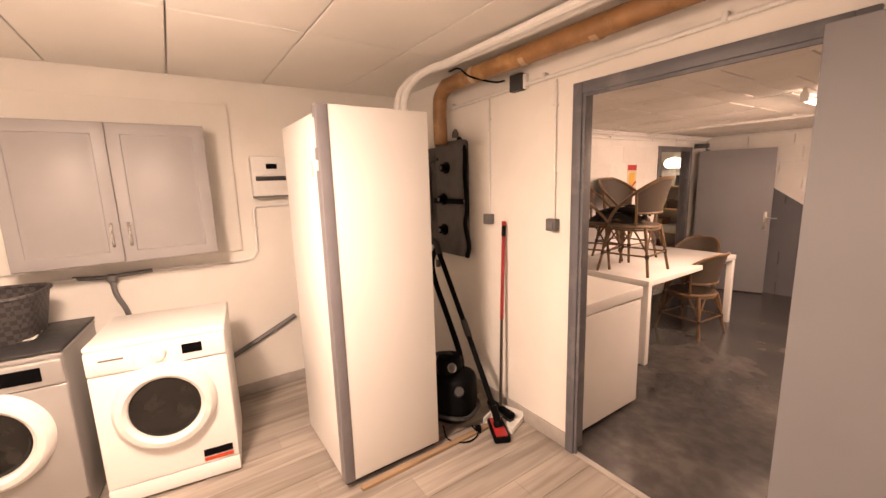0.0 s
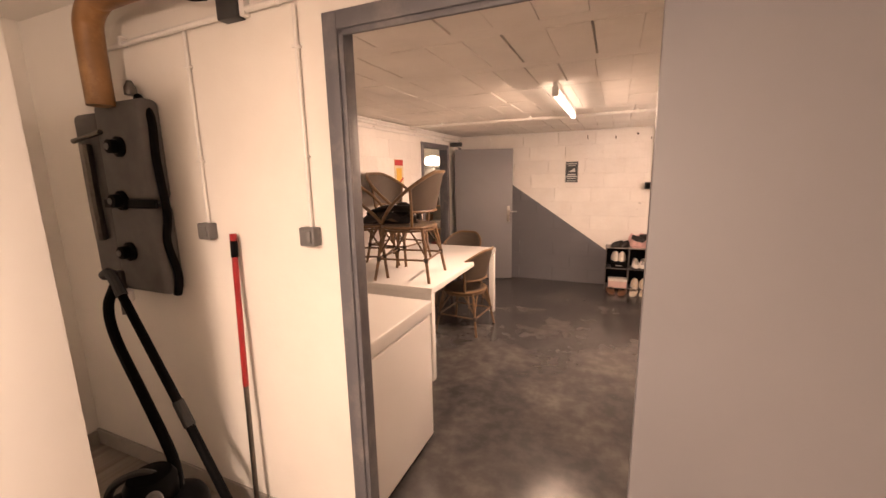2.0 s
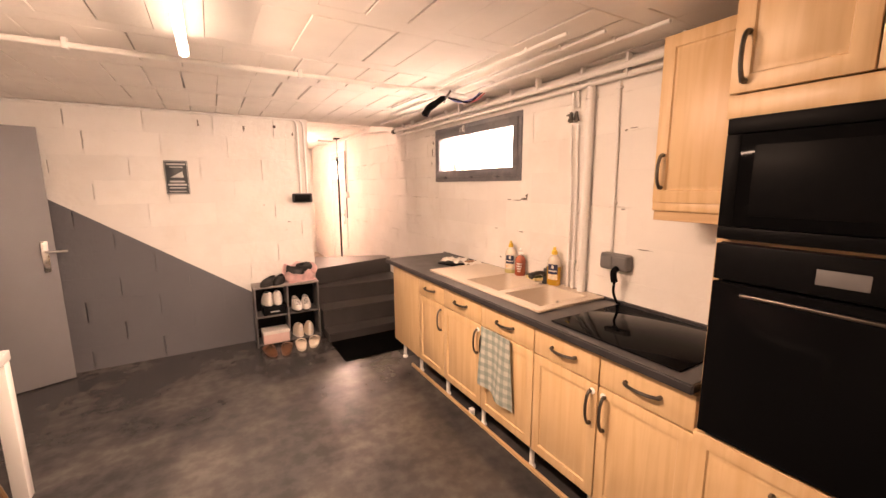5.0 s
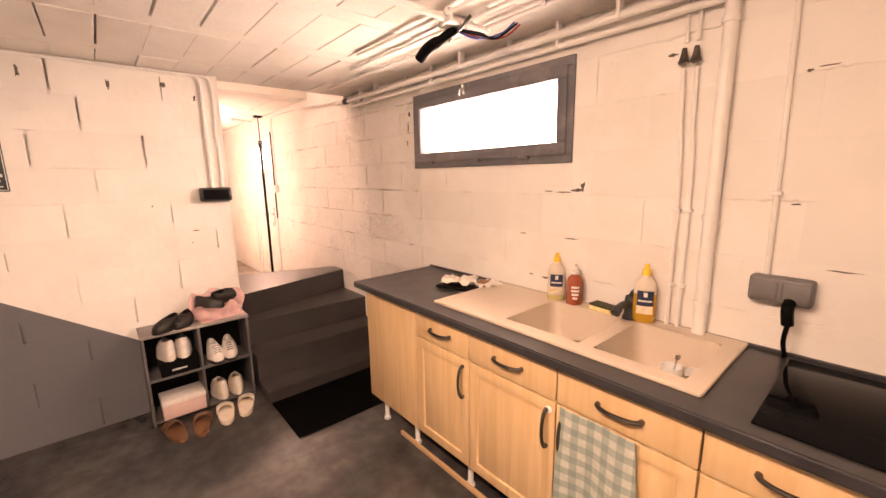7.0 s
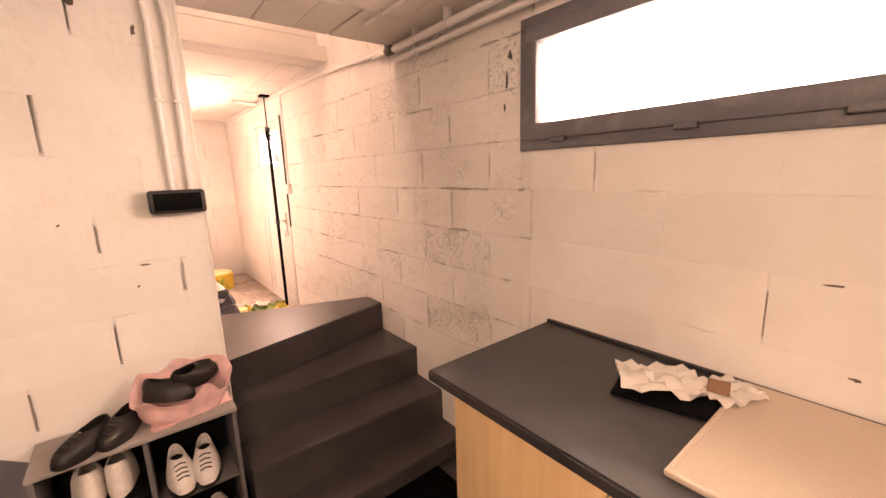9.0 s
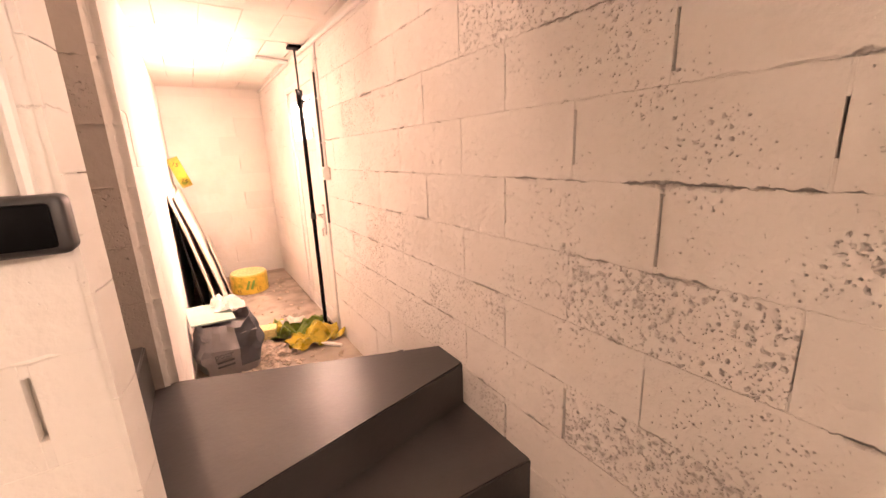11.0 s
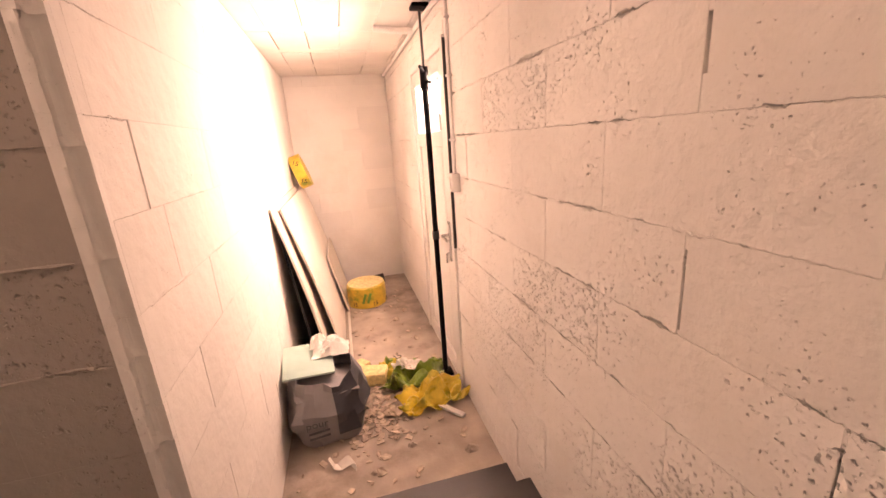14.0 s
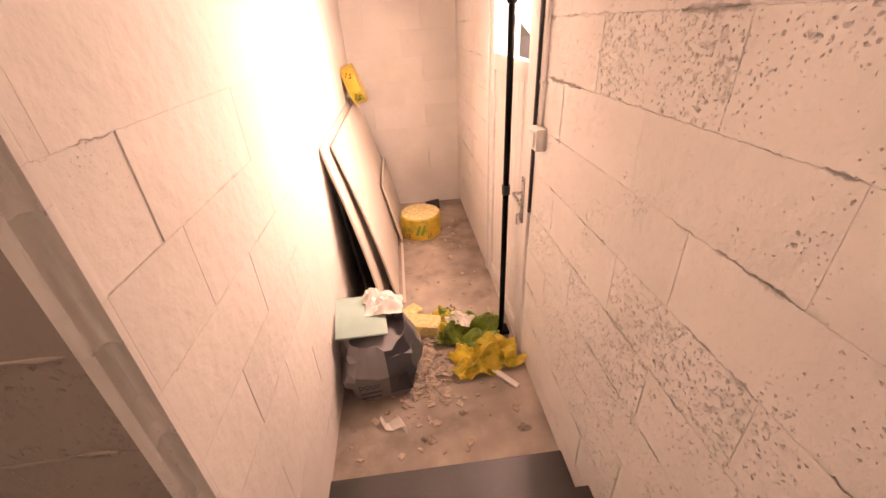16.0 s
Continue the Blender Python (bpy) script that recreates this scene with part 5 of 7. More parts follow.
part("conduit", tube([(-2.6, BW - 0.014, 2.185), (0.15, BW - 0.014, 2.185)], 0.009, 8), M_WHITEPLASTIC, cd)

rack = thing("shoe_rack", pose(-0.425, 6.41, 0), "grey cube shelf full of shoes beside the steps", "shoe rack")
M_RACK = material("dark_grey_laminate", (0.095, 0.09, 0.09), 0.5, scale=10, vary=0.1)
M_RACKTOP = material("worn_grey_laminate", (0.26, 0.235, 0.225), 0.5, scale=10, vary=0.1)
part("side_panel", box(0, 0.015, 0, 0.225, 0, 0.58, 0.001), M_RACK, rack)
part("side_panel", box(0.585, 0.60, 0, 0.225, 0, 0.58, 0.001), M_RACK, rack)
part("divider", box(0.293, 0.308, 0.005, 0.225, 0.015, 0.58, 0.001), M_RACK, rack)
part("top", box(-0.004, 0.604, -0.004, 0.227, 0.58, 0.597, 0.002), M_RACKTOP, rack)
part("shelf", box(0.015, 0.293, 0.005, 0.225, 0.29, 0.305, 0.001), M_RACK, rack)
part("shelf", box(0.308, 0.585, 0.005, 0.225, 0.29, 0.305, 0.001), M_RACK, rack)
part("bottom", box(0.015, 0.585, 0.005, 0.225, 0.015, 0.03, 0.001), M_RACK, rack)
part("back_panel", box(0.0, 0.60, 0.225, 0.229, 0, 0.58), M_BLACK, rack)


def shoe(m, upper, sole, label, length=0.26, tall=0.09, group="shoes"):
    """A low shoe, toe towards -y; sole, upper and laces."""
    s = thing("shoe", m, label, "shoe", group)
    outline = []
    for k in range(24):
        a = 2 * math.pi * k / 24
        y = 0.5 * length * math.sin(a)
        w = 0.043 + 0.006 * math.cos(2 * a) - 0.008 * (y / length)
        outline.append((w * math.copysign(abs(math.cos(a)) ** 0.7, math.cos(a)) * (0.92 if y > 0.02 else 1.05), y))
    part("sole", prism(outline, 0, 0.022, 0.004), sole, s)

    def f(u, v):
        """From the sole's edge up to the open collar above the heel."""
        a = 2 * math.pi * u
        c2, s2 = math.cos(a), math.sin(a)
        by = 0.485 * length * s2
        bx = (0.044 + 0.004 * math.cos(2 * a)) * math.copysign(abs(c2) ** 0.7, c2) * (0.92 if s2 > 0.1 else 1.04)
        cx, cy = 0.027 * c2, 0.215 * length + 0.235 * length * s2
        w = v ** 1.7
        rise = tall * (0.86 + 0.22 * max(0.0, s2) + 0.08 * max(0.0, -s2))
        return (bx + (cx - bx) * w, by + (cy - by) * w, 0.018 + (rise + 0.012) * v ** 0.62)
    part("upper", surface(f, 28, 9, 0.003), upper, s)
    part("heel_tab", surface(lambda u, v: Vector(f(0.20 + 0.10 * u, 0.25 + 0.70 * v)) + Vector((0, 0.0035, 0)), 4, 5, 0.002), sole, s)
    zl = 0.018 + 0.62 * tall
    part("lining", prism([(0.030 * math.cos(0.393 * k), 0.215 * length + 0.25 * length * math.sin(0.393 * k)) for k in range(16)], zl - 0.004, zl, 0.001), M_BLACK, s, "dark lining")
    rows = [Vector(f(0.75, q)) for q in (0.45, 0.58, 0.72, 0.86)]
    part("laces", joined(*[tube([p + Vector((-0.02, 0, -0.004)), p + Vector((0, -0.002, 0.004)), p + Vector((0.02, 0, -0.004))], 0.003, 5) for p in rows]), sole, s)
    return s


def slipper(m, mat, strap, label):
    s = thing("slipper", m, label, "slipper", "slippers on the floor")
    outline = []
    for k in range(24):
        a = 2 * math.pi * k / 24
        y = 0.125 * math.sin(a)
        outline.append(((0.046 - 0.06 * y) * math.copysign(abs(math.cos(a)) ** 0.6, math.cos(a)), y))
    part("sole", prism(outline, 0, 0.022, 0.005), mat, s)
    part("footbed", prism([(x * 0.8, y * 0.9) for x, y in outline], 0.0215, 0.0245, 0.001), strap, s)

    def f(u, v):
        a = math.pi * u
        return (0.052 * math.cos(a), -0.105 + 0.085 * v, 0.016 + 0.06 * math.sin(a) * (0.55 + 0.45 * v))
    part("strap", surface(f, 12, 4, 0.006), strap, s)
    return s


M_SHOEW = material("white_canvas", (0.68, 0.64, 0.60), 0.7, scale=40, vary=0.12, bump=0.2)
M_SHOEB = material("black_leather", (0.010, 0.0085, 0.008), 0.5, scale=30, vary=0.3)
M_SHOEC = material("cream_rubber", (0.70, 0.62, 0.52), 0.6, scale=30, vary=0.08)
M_TAN = material("tan_leather", (0.14, 0.066, 0.032), 0.55, scale=25, vary=0.2)
shoe(pose(-0.30, 6.52, 0.40, 0, 0, 188), M_SHOEW, M_SHOEW, "white canvas trainer on a black box", 0.22, 0.10)
shoe(pose(-0.21, 6.52, 0.40, 0, 0, 176), M_SHOEW, M_SHOEW, "white canvas trainer on a black box", 0.22, 0.10)
shoe(pose(-0.035, 6.50, 0.306, 0, 0, 4), M_SHOEW, M_SHOEB, "black and white trainer on the shelf", 0.22, 0.085)
shoe(pose(0.055, 6.50, 0.306, 0, 0, -6), M_SHOEW, M_SHOEB, "black and white trainer on the shelf", 0.22, 0.085)
shoe(pose(-0.03, 6.52, 0.031, 0, 0, 186), M_SHOEC, M_SHOEW, "pale grey trainer on the bottom shelf", 0.22, 0.10)
shoe(pose(0.075, 6.52, 0.031, 0, 0, 177), M_SHOEC, M_SHOEW, "pale grey trainer on the bottom shelf", 0.22, 0.10)
shoe(pose(-0.285, 6.47, 0.598, 0, 0, -42), M_SHOEB, M_SHOEB, "black lace-up shoe on top of the rack", 0.21, 0.045)
shoe(pose(-0.185, 6.50, 0.598, 0, 0, -30), M_SHOEB, M_SHOEB, "black lace-up shoe on top of the rack", 0.21, 0.045)
bx1 = thing("shoe_box", pose(-0.35, 6.42, 0.306), "black shoe box on the shelf", "box")
part("box", box(0, 0.21, 0, 0.19, 0, 0.075, 0.003), M_BLACK, bx1)
part("lid", box(-0.003, 0.213, -0.003, 0.193, 0.073, 0.092, 0.003), M_BLACK, bx1)
part("lettering", box(0.06, 0.14, -0.0035, -0.001, 0.03, 0.04), M_SIGNW, bx1)
bx2 = thing("shoe_box", pose(-0.37, 6.395, 0.031), "pale pink shoe box with an open lid", "box")
M_PINKBOX = material("pale_pink_card", (0.62, 0.45, 0.42), 0.7, scale=10, vary=0.08)
part("box", box(0, 0.235, 0, 0.2, 0, 0.09, 0.003), M_PINKBOX, bx2)
part("lid", moved(box(-0.003, 0.238, -0.004, 0.2, 0, 0.03, 0.003), pose(0, 0, 0.092, -4, 0, 0)), M_SHOEW, bx2)
slipper(pose(-0.055, 6.25, 0, 0, 0, 172), M_SHOEC, M_SHOEC, "cream rubber slipper on the floor")
slipper(pose(0.07, 6.268, 0, 0, 0, 164), M_SHOEC, M_SHOEC, "cream rubber slipper on the floor")
slipper(pose(-0.33, 6.245, 0, 0, 0, 190), M_TAN, M_TAN, "tan leather slipper on the floor")
slipper(pose(-0.195, 6.22, 0, 0, 0, 168), M_TAN, M_TAN, "tan leather slipper on the floor")
tote = thing("pink_bag", pose(0.03, 6.53, 0.598, 0, 0, 10), "open pink fabric bag with black shoes inside", "bag")
M_PINK = material("pink_fabric", (0.70, 0.46, 0.45), 0.8, scale=20, vary=0.2, bump=0.3, fine=120)


def rim_bag(u, v):
    a = 2 * math.pi * u
    w = 1 + 0.13 * noise.noise(Vector((math.cos(a) * 1.6, math.sin(a) * 1.6, v * 2)))
    return (0.17 * math.cos(a) * (0.8 + 0.25 * v) * w, 0.10 * math.sin(a) * (0.85 + 0.3 * v) * w, 0.002 + v * (0.090 + 0.06 * noise.noise(Vector((math.cos(a) * 2, math.sin(a) * 2, 7)))) + 0.085 * v * max(0, math.sin(a)))


part("cloth", joined(surface(rim_bag, 36, 8, 0.003), heap(0.28, 0.16, 0.02, 8, 8)), M_PINK, tote)
shoe(pose(-0.03, 6.505, 0.672, 6, 14, 70), M_SHOEB, M_SHOEB, "black shoe lying in the pink bag", 0.18, 0.05)
shoe(pose(0.07, 6.55, 0.70, -8, -12, 115), M_SHOEB, M_SHOEB, "black shoe lying in the pink bag", 0.18, 0.05)

mat_ob = thing("door_mat", pose(0, 0, 0), "black ribbed door mat at the foot of the steps", "mat")
part("mat", box(0.215, 1.02, 5.69, 6.185, 0.0, 0.012, 0.004), material("black_fibre", (0.004, 0.004, 0.004), 1.0, spec=0.0, scale=90, vary=0.4, bump=0.9, fine=220), mat_ob)

kj = thing("junction_box", pose(LW, 3.36, 1.89), "grey and white junction box between wall conduits", "junction box")
part("box", box(0, 0.05, -0.05, 0.05, -0.05, 0.05, 0.005), M_GREYPLASTIC, kj)
for y in (3.34, 3.39):
    for za, zb in ((1.94, 2.16), (1.2, 1.84)):
        cd = thing("cable_conduit", pose(0, 0, 0), "white conduit on the kitchen wall", "conduit", "conduits on the kitchen wall")
        part("conduit", tube([(LW + 0.013, y, za), (LW + 0.013, y, zb)], 0.010, 8), M_WHITEPLASTIC, cd)
        part("clip", box(LW, LW + 0.026, y - 0.015, y + 0.015, (za + zb) / 2, (za + zb) / 2 + 0.012, 0.002), M_WHITEPLASTIC, cd)
for i, (x, z, r) in enumerate(((LW + 0.03, 2.165, 0.02), (LW + 0.075, 2.18, 0.012), (LW + 0.015, 2.115, 0.011))):
    p = thing("wall_pipe", pose(0, 0, 0), "white pipe along the top of the kitchen wall", "pipe", "pipes along the kitchen wall")
    part("pipe", tube([(x, 1.95, z), (x, 4.2, z - 0.006), (x, 6.6, z)], r, 10), M_WHITEPLASTIC, p)
    for y in (2.4, 3.3, 4.2, 5.1, 6.0):
        part("bracket", box(x - r - 0.004, x + r + 0.004, y - 0.01, y + 0.01, z - r - 0.003, z + r + 0.003, 0.002), M_WHITEPLASTIC, p)
closer = thing("door_closer", pose(LW + 0.06, 6.26, 2.03, 0, 0, 20), "dark metal closer arm above the storeroom door", "door closer")
part("body", box(-0.04, 0.14, -0.03, 0.03, 0, 0.06, 0.006), M_DARKGREY, closer)

# storeroom beyond the open door
shelf = thing("storage_shelf", pose(-4.15, 7.2, 0), "metal storeroom shelf crowded with boxes and tools", "shelf")
for x in (0, 1.16):
    for y in (0, 0.36):
        part("post", box(x, x + 0.04, y, y + 0.04, 0, 1.9, 0.002), M_DARKMETAL, shelf)
for z in (0.15, 0.62, 1.05, 1.45, 1.85):
    part("shelf_board", box(0.0, 1.2, 0, 0.4, z, z + 0.025, 0.002), M_OAK_EDGE, shelf)
rng = random.Random(8)
hues = [material("store_box_%s" % n, c2, 0.6, scale=15, vary=0.2) for n, c2 in (("brown", (0.28, 0.17, 0.09)), ("red", (0.14, 0.03, 0.025)), ("black", (0.02, 0.02, 0.02)), ("grey", (0.12, 0.11, 0.10)), ("white", (0.6, 0.58, 0.55)), ("dark_brown", (0.07, 0.045, 0.03)))]
for z in (0.175, 0.645, 1.075, 1.475):
    x = 0.05
    while x < 1.05:
        w, h = rng.uniform(0.1, 0.24), rng.uniform(0.12, 0.30)
        b = thing("storage_box", pose(-4.15 + x, 7.23, z), "small storage box on the storeroom shelf", "box", "boxes in the storeroom")
        mt = rng.choice(hues)
        part("box", box(0, w, 0, 0.3, 0, h, 0.004), mt, b)
        part("lid", box(-0.003, w + 0.003, -0.003, 0.303, h - 0.03, h + 0.004, 0.003), mt, b)
        x += w + 0.02
sl = thing("storeroom_lamp", pose(-3.27, 6.95, 2.28), "lit pendant lamp hanging in the storeroom", "lamp")
part("ceiling_rose", lathe([(0.05, -0.03), (0.05, 0.02)], 20), M_WHITEPLASTIC, sl)
part("cord", tube([(0, 0, -0.02), (0, 0, -0.34)], 0.004, 6), M_WHITEPLASTIC, sl)
part("shade", lathe([(0.09, -0.50), (0.14, -0.47), (0.15, -0.42), (0.12, -0.36), (0.03, -0.33)], 24), M_SHADEGLOW, sl, "glowing glass shade")

# ---------- laundry ----------
fr = thing("tall_fridge", pose(0, 0, 0), "tall white fridge with a plain door", "fridge")
part("body", box(-2.51, -1.862, 0.535, 1.14, 0.03, 2.03, 0.008, 3), M_WHITE, fr)
part("door", box(-1.799, -1.785, 0.53, 1.145, 0.045, 2.06, 0.005, 2), M_WHITE, fr)
part("door_edge", box(-1.856, -1.799, 0.5285, 1.143, 0.047, 2.058, 0.003), material("light_grey_plastic", (0.20, 0.19, 0.205), 0.45, scale=10, vary=0.06), fr, "light grey door edge")
part("edge_trim", box(-1.802, -1.782, 0.5275, 0.585, 0.044, 2.061, 0.004), bpy.data.materials["light_grey_plastic"], fr, "light grey trim down the door edge")
part("lock", joined(box(-1.845, -1.825, 0.524, 0.533, 1.86, 2.0, 0.003), box(-1.84, -1.815, 0.522, 0.533, 1.75, 1.80, 0.003)), M_WHITEPLASTIC, fr, "small white door lock")
part("door_seal", box(-1.862, -1.852, 0.54, 1.135, 0.05, 2.02), M_GREYPLASTIC, fr)
part("hinge_cover", box(-1.9, -1.80, 0.56, 0.64, 2.03, 2.05, 0.004), M_GREYPLASTIC, fr)
part("foot_grille", box(-1.86, -1.83, 0.55, 1.13, 0.0, 0.045), M_BLACK, fr)
part("rating_label", box(-1.95, -1.92, 0.533, 0.536, 1.72, 1.80), M_SIGNW, fr)
for x in (-2.45, -1.92):
    for y in (0.6, 1.08):
        part("foot", lathe([(0.02, 0), (0.02, 0.035)], 10, (x, y, 0)), M_BLACK, fr)
brd = thing("wood_batten", pose(-1.745, 0.60, 0, 0, 0, 1), "strip of rough wood on the laundry floor", "batten")
part("batten", box(-0.018, 0.018, 0, 0.95, 0, 0.02, 0.002), wood_material("rough_batten", (0.36, 0.25, 0.15), (0.22, 0.14, 0.08), 6, "Y", 0.7), brd)


M_DRUM = material("drum_behind_glass", (0.012, 0.011, 0.010), 0.07, 0.0, scale=9, vary=0.6, rvar=0.03, stain=(0.03, 0.025, 0.02), stain_scale=9, stain_amount=0.7)


def washer(m, label, paint, trim):
    """Front loader: local front is +x, 0.6 wide, 0.85 high."""
    w = thing("washing_machine", m @ Matrix.Diagonal((1, 1.05, 1.07, 1)), label, "washing machine", "laundry machines")
    part("body", box(-0.56, -0.012, -0.298, 0.298, 0.012, 0.835, 0.012, 3), paint, w)
    part("top", box(-0.565, -0.005, -0.30, 0.30, 0.825, 0.852, 0.010, 3), paint, w)
    part("front_panel", box(-0.02, 0.0, -0.297, 0.297, 0.10, 0.70, 0.008, 3), paint, w)
    cp = part("control_panel", box(-0.02, 0.008, -0.297, 0.297, 0.705, 0.825, 0.010, 3), paint, w)
    part("drawer", box(0.004, 0.014, -0.285, -0.10, 0.72, 0.81, 0.005), paint, cp)
    part("drawer_grip", box(0.012, 0.0165, -0.24, -0.14, 0.775, 0.785, 0.002), M_GREYPLASTIC, cp)
    part("programme_knob", moved(lathe([(0.034, 0), (0.034, 0.006), (0.028, 0.022), (0.024, 0.024)], 24), pose(0.006, 0.0, 0.765, 0, 90, 0)), trim, cp)
    part("display", box(0.006, 0.0115, 0.10, 0.19, 0.745, 0.795, 0.002), M_BLACKGLASS, cp)
    part("kick_plate", box(-0.02, 0.002, -0.297, 0.297, 0.015, 0.095, 0.005), paint, w)
    dr = part("door", moved(lathe([(0.158, 0.028), (0.160, 0.045), (0.178, 0.062), (0.205, 0.056), (0.224, 0.034), (0.231, 0.0), (0.150, 0.0), (0.150, 0.02)], 48), pose(-0.002, 0.0, 0.49, 0, 90, 0)), trim, w, "round door ring")
    part("porthole_glass", moved(lathe([(0.156, 0.03), (0.15, 0.034), (0.11, 0.018), (0.05, 0.006), (0.0005, 0.004)], 40), pose(-0.002, 0.0, 0.49, 0, 90, 0)), M_DRUM, dr, "dark porthole over the steel drum")
    part("inner_ring", moved(lathe([(0.054, 0.010), (0.058, 0.016), (0.066, 0.018), (0.070, 0.012)], 32), pose(0.0, 0.0, 0.49, 0, 90, 0)), M_STEEL, dr)
    part("filter_flap", box(-0.002, 0.004, 0.15, 0.28, 0.025, 0.09, 0.003), paint, w)
    for x in (-0.5, -0.07):
        for y in (-0.25, 0.25):
            part("foot", lathe([(0.02, 0), (0.02, 0.02)], 10, (x, y, 0)), M_BLACK, w)
    return w


wm = washer(pose(-2.372, -0.235, 0, 0, 0, -8), "white front loading washing machine with a round porthole", M_WHITE, M_WHITEPLASTIC)
part("energy_label", box(0.0025, 0.005, 0.13, 0.27, 0.145, 0.185, 0.001), M_BLACK, wm)
part("red_label", box(0.0025, 0.005, 0.13, 0.27, 0.118, 0.138, 0.001), material("red_label", (0.55, 0.06, 0.02), 0.4), wm)
dry = washer(pose(-2.47, -0.93, 0, 0, 0, -6), "silver front loading dryer with a dark top", M_SILVER, M_WHITEPLASTIC)
part("dark_display", box(0.009, 0.0125, 0.02, 0.22, 0.735, 0.80, 0.002), M_BLACKGLASS, dry)
part("dark_top", box(-0.57, 0.0, -0.30, 0.30, 0.853, 0.868, 0.004), M_DARKGREY, dry)

bk = thing("laundry_basket", pose(-2.84, -0.98, 0.93, 0, 0, -6), "dark grey woven plastic laundry basket on the dryer", "basket")
M_BASKET = woven("dark_grey_basket", (0.055, 0.05, 0.05), (0.025, 0.022, 0.022), 40)


def basket(u, v):
    a = 2 * math.pi * u
    c2, s2 = math.cos(a), math.sin(a)
    k = (abs(c2) ** 4 + abs(s2) ** 4) ** -0.25
    return ((0.17 + 0.03 * v) * k * c2, (0.23 + 0.04 * v) * k * s2, 0.235 * v)


part("basket_wall", surface(basket, 40, 8, 0.004), M_BASKET, bk)
part("rim", tube([basket(k / 40, 1.0) for k in range(41)], 0.012, 8), M_BASKET, bk)
part("basket_base", box(-0.16, 0.16, -0.22, 0.22, 0, 0.006), M_BASKET, bk)
clothes = thing("clothes", pose(-2.84, -0.98, 0.937), "crumpled laundry inside the basket", "clothes")
part("cloth", heap(0.32, 0.44, 0.2, 5, 14), M_SHOEW, clothes)

gc = thing("wall_cabinet", pose(0, 0, 0), "grey painted two-door wall cabinet above the machines", "cabinet")
M_GREYCAB = material("grey_cabinet_paint", (0.30, 0.288, 0.29), 0.45, scale=4, vary=0.06)
part("body", box(-3.245, -2.972, -0.86, 0.145, 1.245, 2.085, 0.003), M_GREYCAB, gc)


def grey_door(y0, y1):
    return routed_panel(box(-2.972, -2.950, y0, y1, 1.25, 2.08, 0.003, 2), (1, 0, 0), 0.085)


for y0, y1, yh in ((-0.858, -0.360, -0.40), (-0.356, 0.143, -0.315)):
    d = part("door", grey_door(y0, y1), M_GREYCAB, gc)
    bow_handle(d, (-2.95, yh, 1.42), 0.13, (0, 0, 1), (1, 0, 0), M_STEEL)

casing = thing("pipe_casing", pose(0, 0, 0), "white boxed-out panel on the laundry wall", "casing")
part("panel", box(-3.28, -3.247, -1.8, 0.33, 1.20, 2.28, 0.003), M_PLASTER, casing)
fb = thing("fuse_box", pose(-3.28, 0.58, 1.76), "white fuse box with a row of breakers", "fuse box")
part("box", box(0, 0.085, -0.135, 0.135, -0.15, 0.15, 0.008), M_WHITEPLASTIC, fb)
part("breaker_row", box(0.083, 0.092, -0.11, 0.11, -0.035, 0.0, 0.002), M_DARKGREY, fb)
part("display", box(0.083, 0.09, -0.03, 0.05, 0.055, 0.095, 0.002), M_BLACKGLASS, fb)
part("flap", box(0.084, 0.094, -0.125, 0.125, 0.01, 0.045, 0.003), M_WHITEPLASTIC, fb)
part("shadow_lip", box(0.0, 0.095, -0.13, 0.13, -0.165, -0.15, 0.002), M_GREYPLASTIC, fb)
lp = thing("copper_pipe", pose(0, 0, 0), "white painted pipe along the laundry wall", "pipe")
part("pipe", tube([(-3.262, -1.7, 1.14), (-3.262, 0.30, 1.115), (-3.262, 0.40, 1.125), (-3.262, 0.435, 1.17), (-3.262, 0.44, 1.50), (-3.262, 0.46, 1.53), (-3.262, 0.9, 1.535)], 0.011, 8), M_WHITEPLASTIC, lp)
for y, z in ((0.44, 1.35), (-0.3, 1.125)):
    clip(lp, -3.262, y, z, 0.015)
fl = thing("water_valve", pose(-3.27, -0.47, 1.10), "grey washing machine valve with hoses", "valve")
part("valve_body", joined(tube([(0, -0.2, 0.03), (0.03, -0.05, 0.02), (0.04, 0.05, 0.025), (0.02, 0.22, 0.03)], 0.014, 8, 3), moved(lathe([(0.02, 0), (0.03, 0.01), (0.03, 0.04), (0.018, 0.05)], 12), pose(0.05, 0, -0.01))), M_GREYPLASTIC, fl)
part("hose", tube([(0.05, 0.0, 0.0), (0.06, 0.01, -0.1), (0.055, 0.05, -0.22), (0.04, 0.06, -0.35)], 0.016, 8, 4), M_GREYPLASTIC, fl)
gd = thing("cable_duct", pose(0, 0, 0), "dark grey duct slanting down the laundry wall", "duct")
part("duct", tube([(-3.262, -0.1, 0.235), (-3.262, 0.21, 0.375), (-3.262, 0.675, 0.592)], 0.02, 8), M_GREYPLASTIC, gd)

for k, dy in enumerate((0.0, 0.09)):
    dp = thing("flexible_duct", pose(0, 0, 0), "white flexible duct bending up from behind the fridge", "duct", "white ducts")
    part("duct", tube([(-2.30 + dy, 1.22, 1.7), (-2.30 + dy, 1.24, 2.18), (-2.27 + dy, 1.30, 2.32), (-2.18 + dy, 1.38, 2.385), (-2.0 + dy, 1.43 + 0.02 * k, 2.40), (-1.2, 1.46 + 0.05 * k, 2.415), (1.4, 1.46 + 0.05 * k, 2.42)], 0.024, 10, 6), M_WHITEPLASTIC, dp)
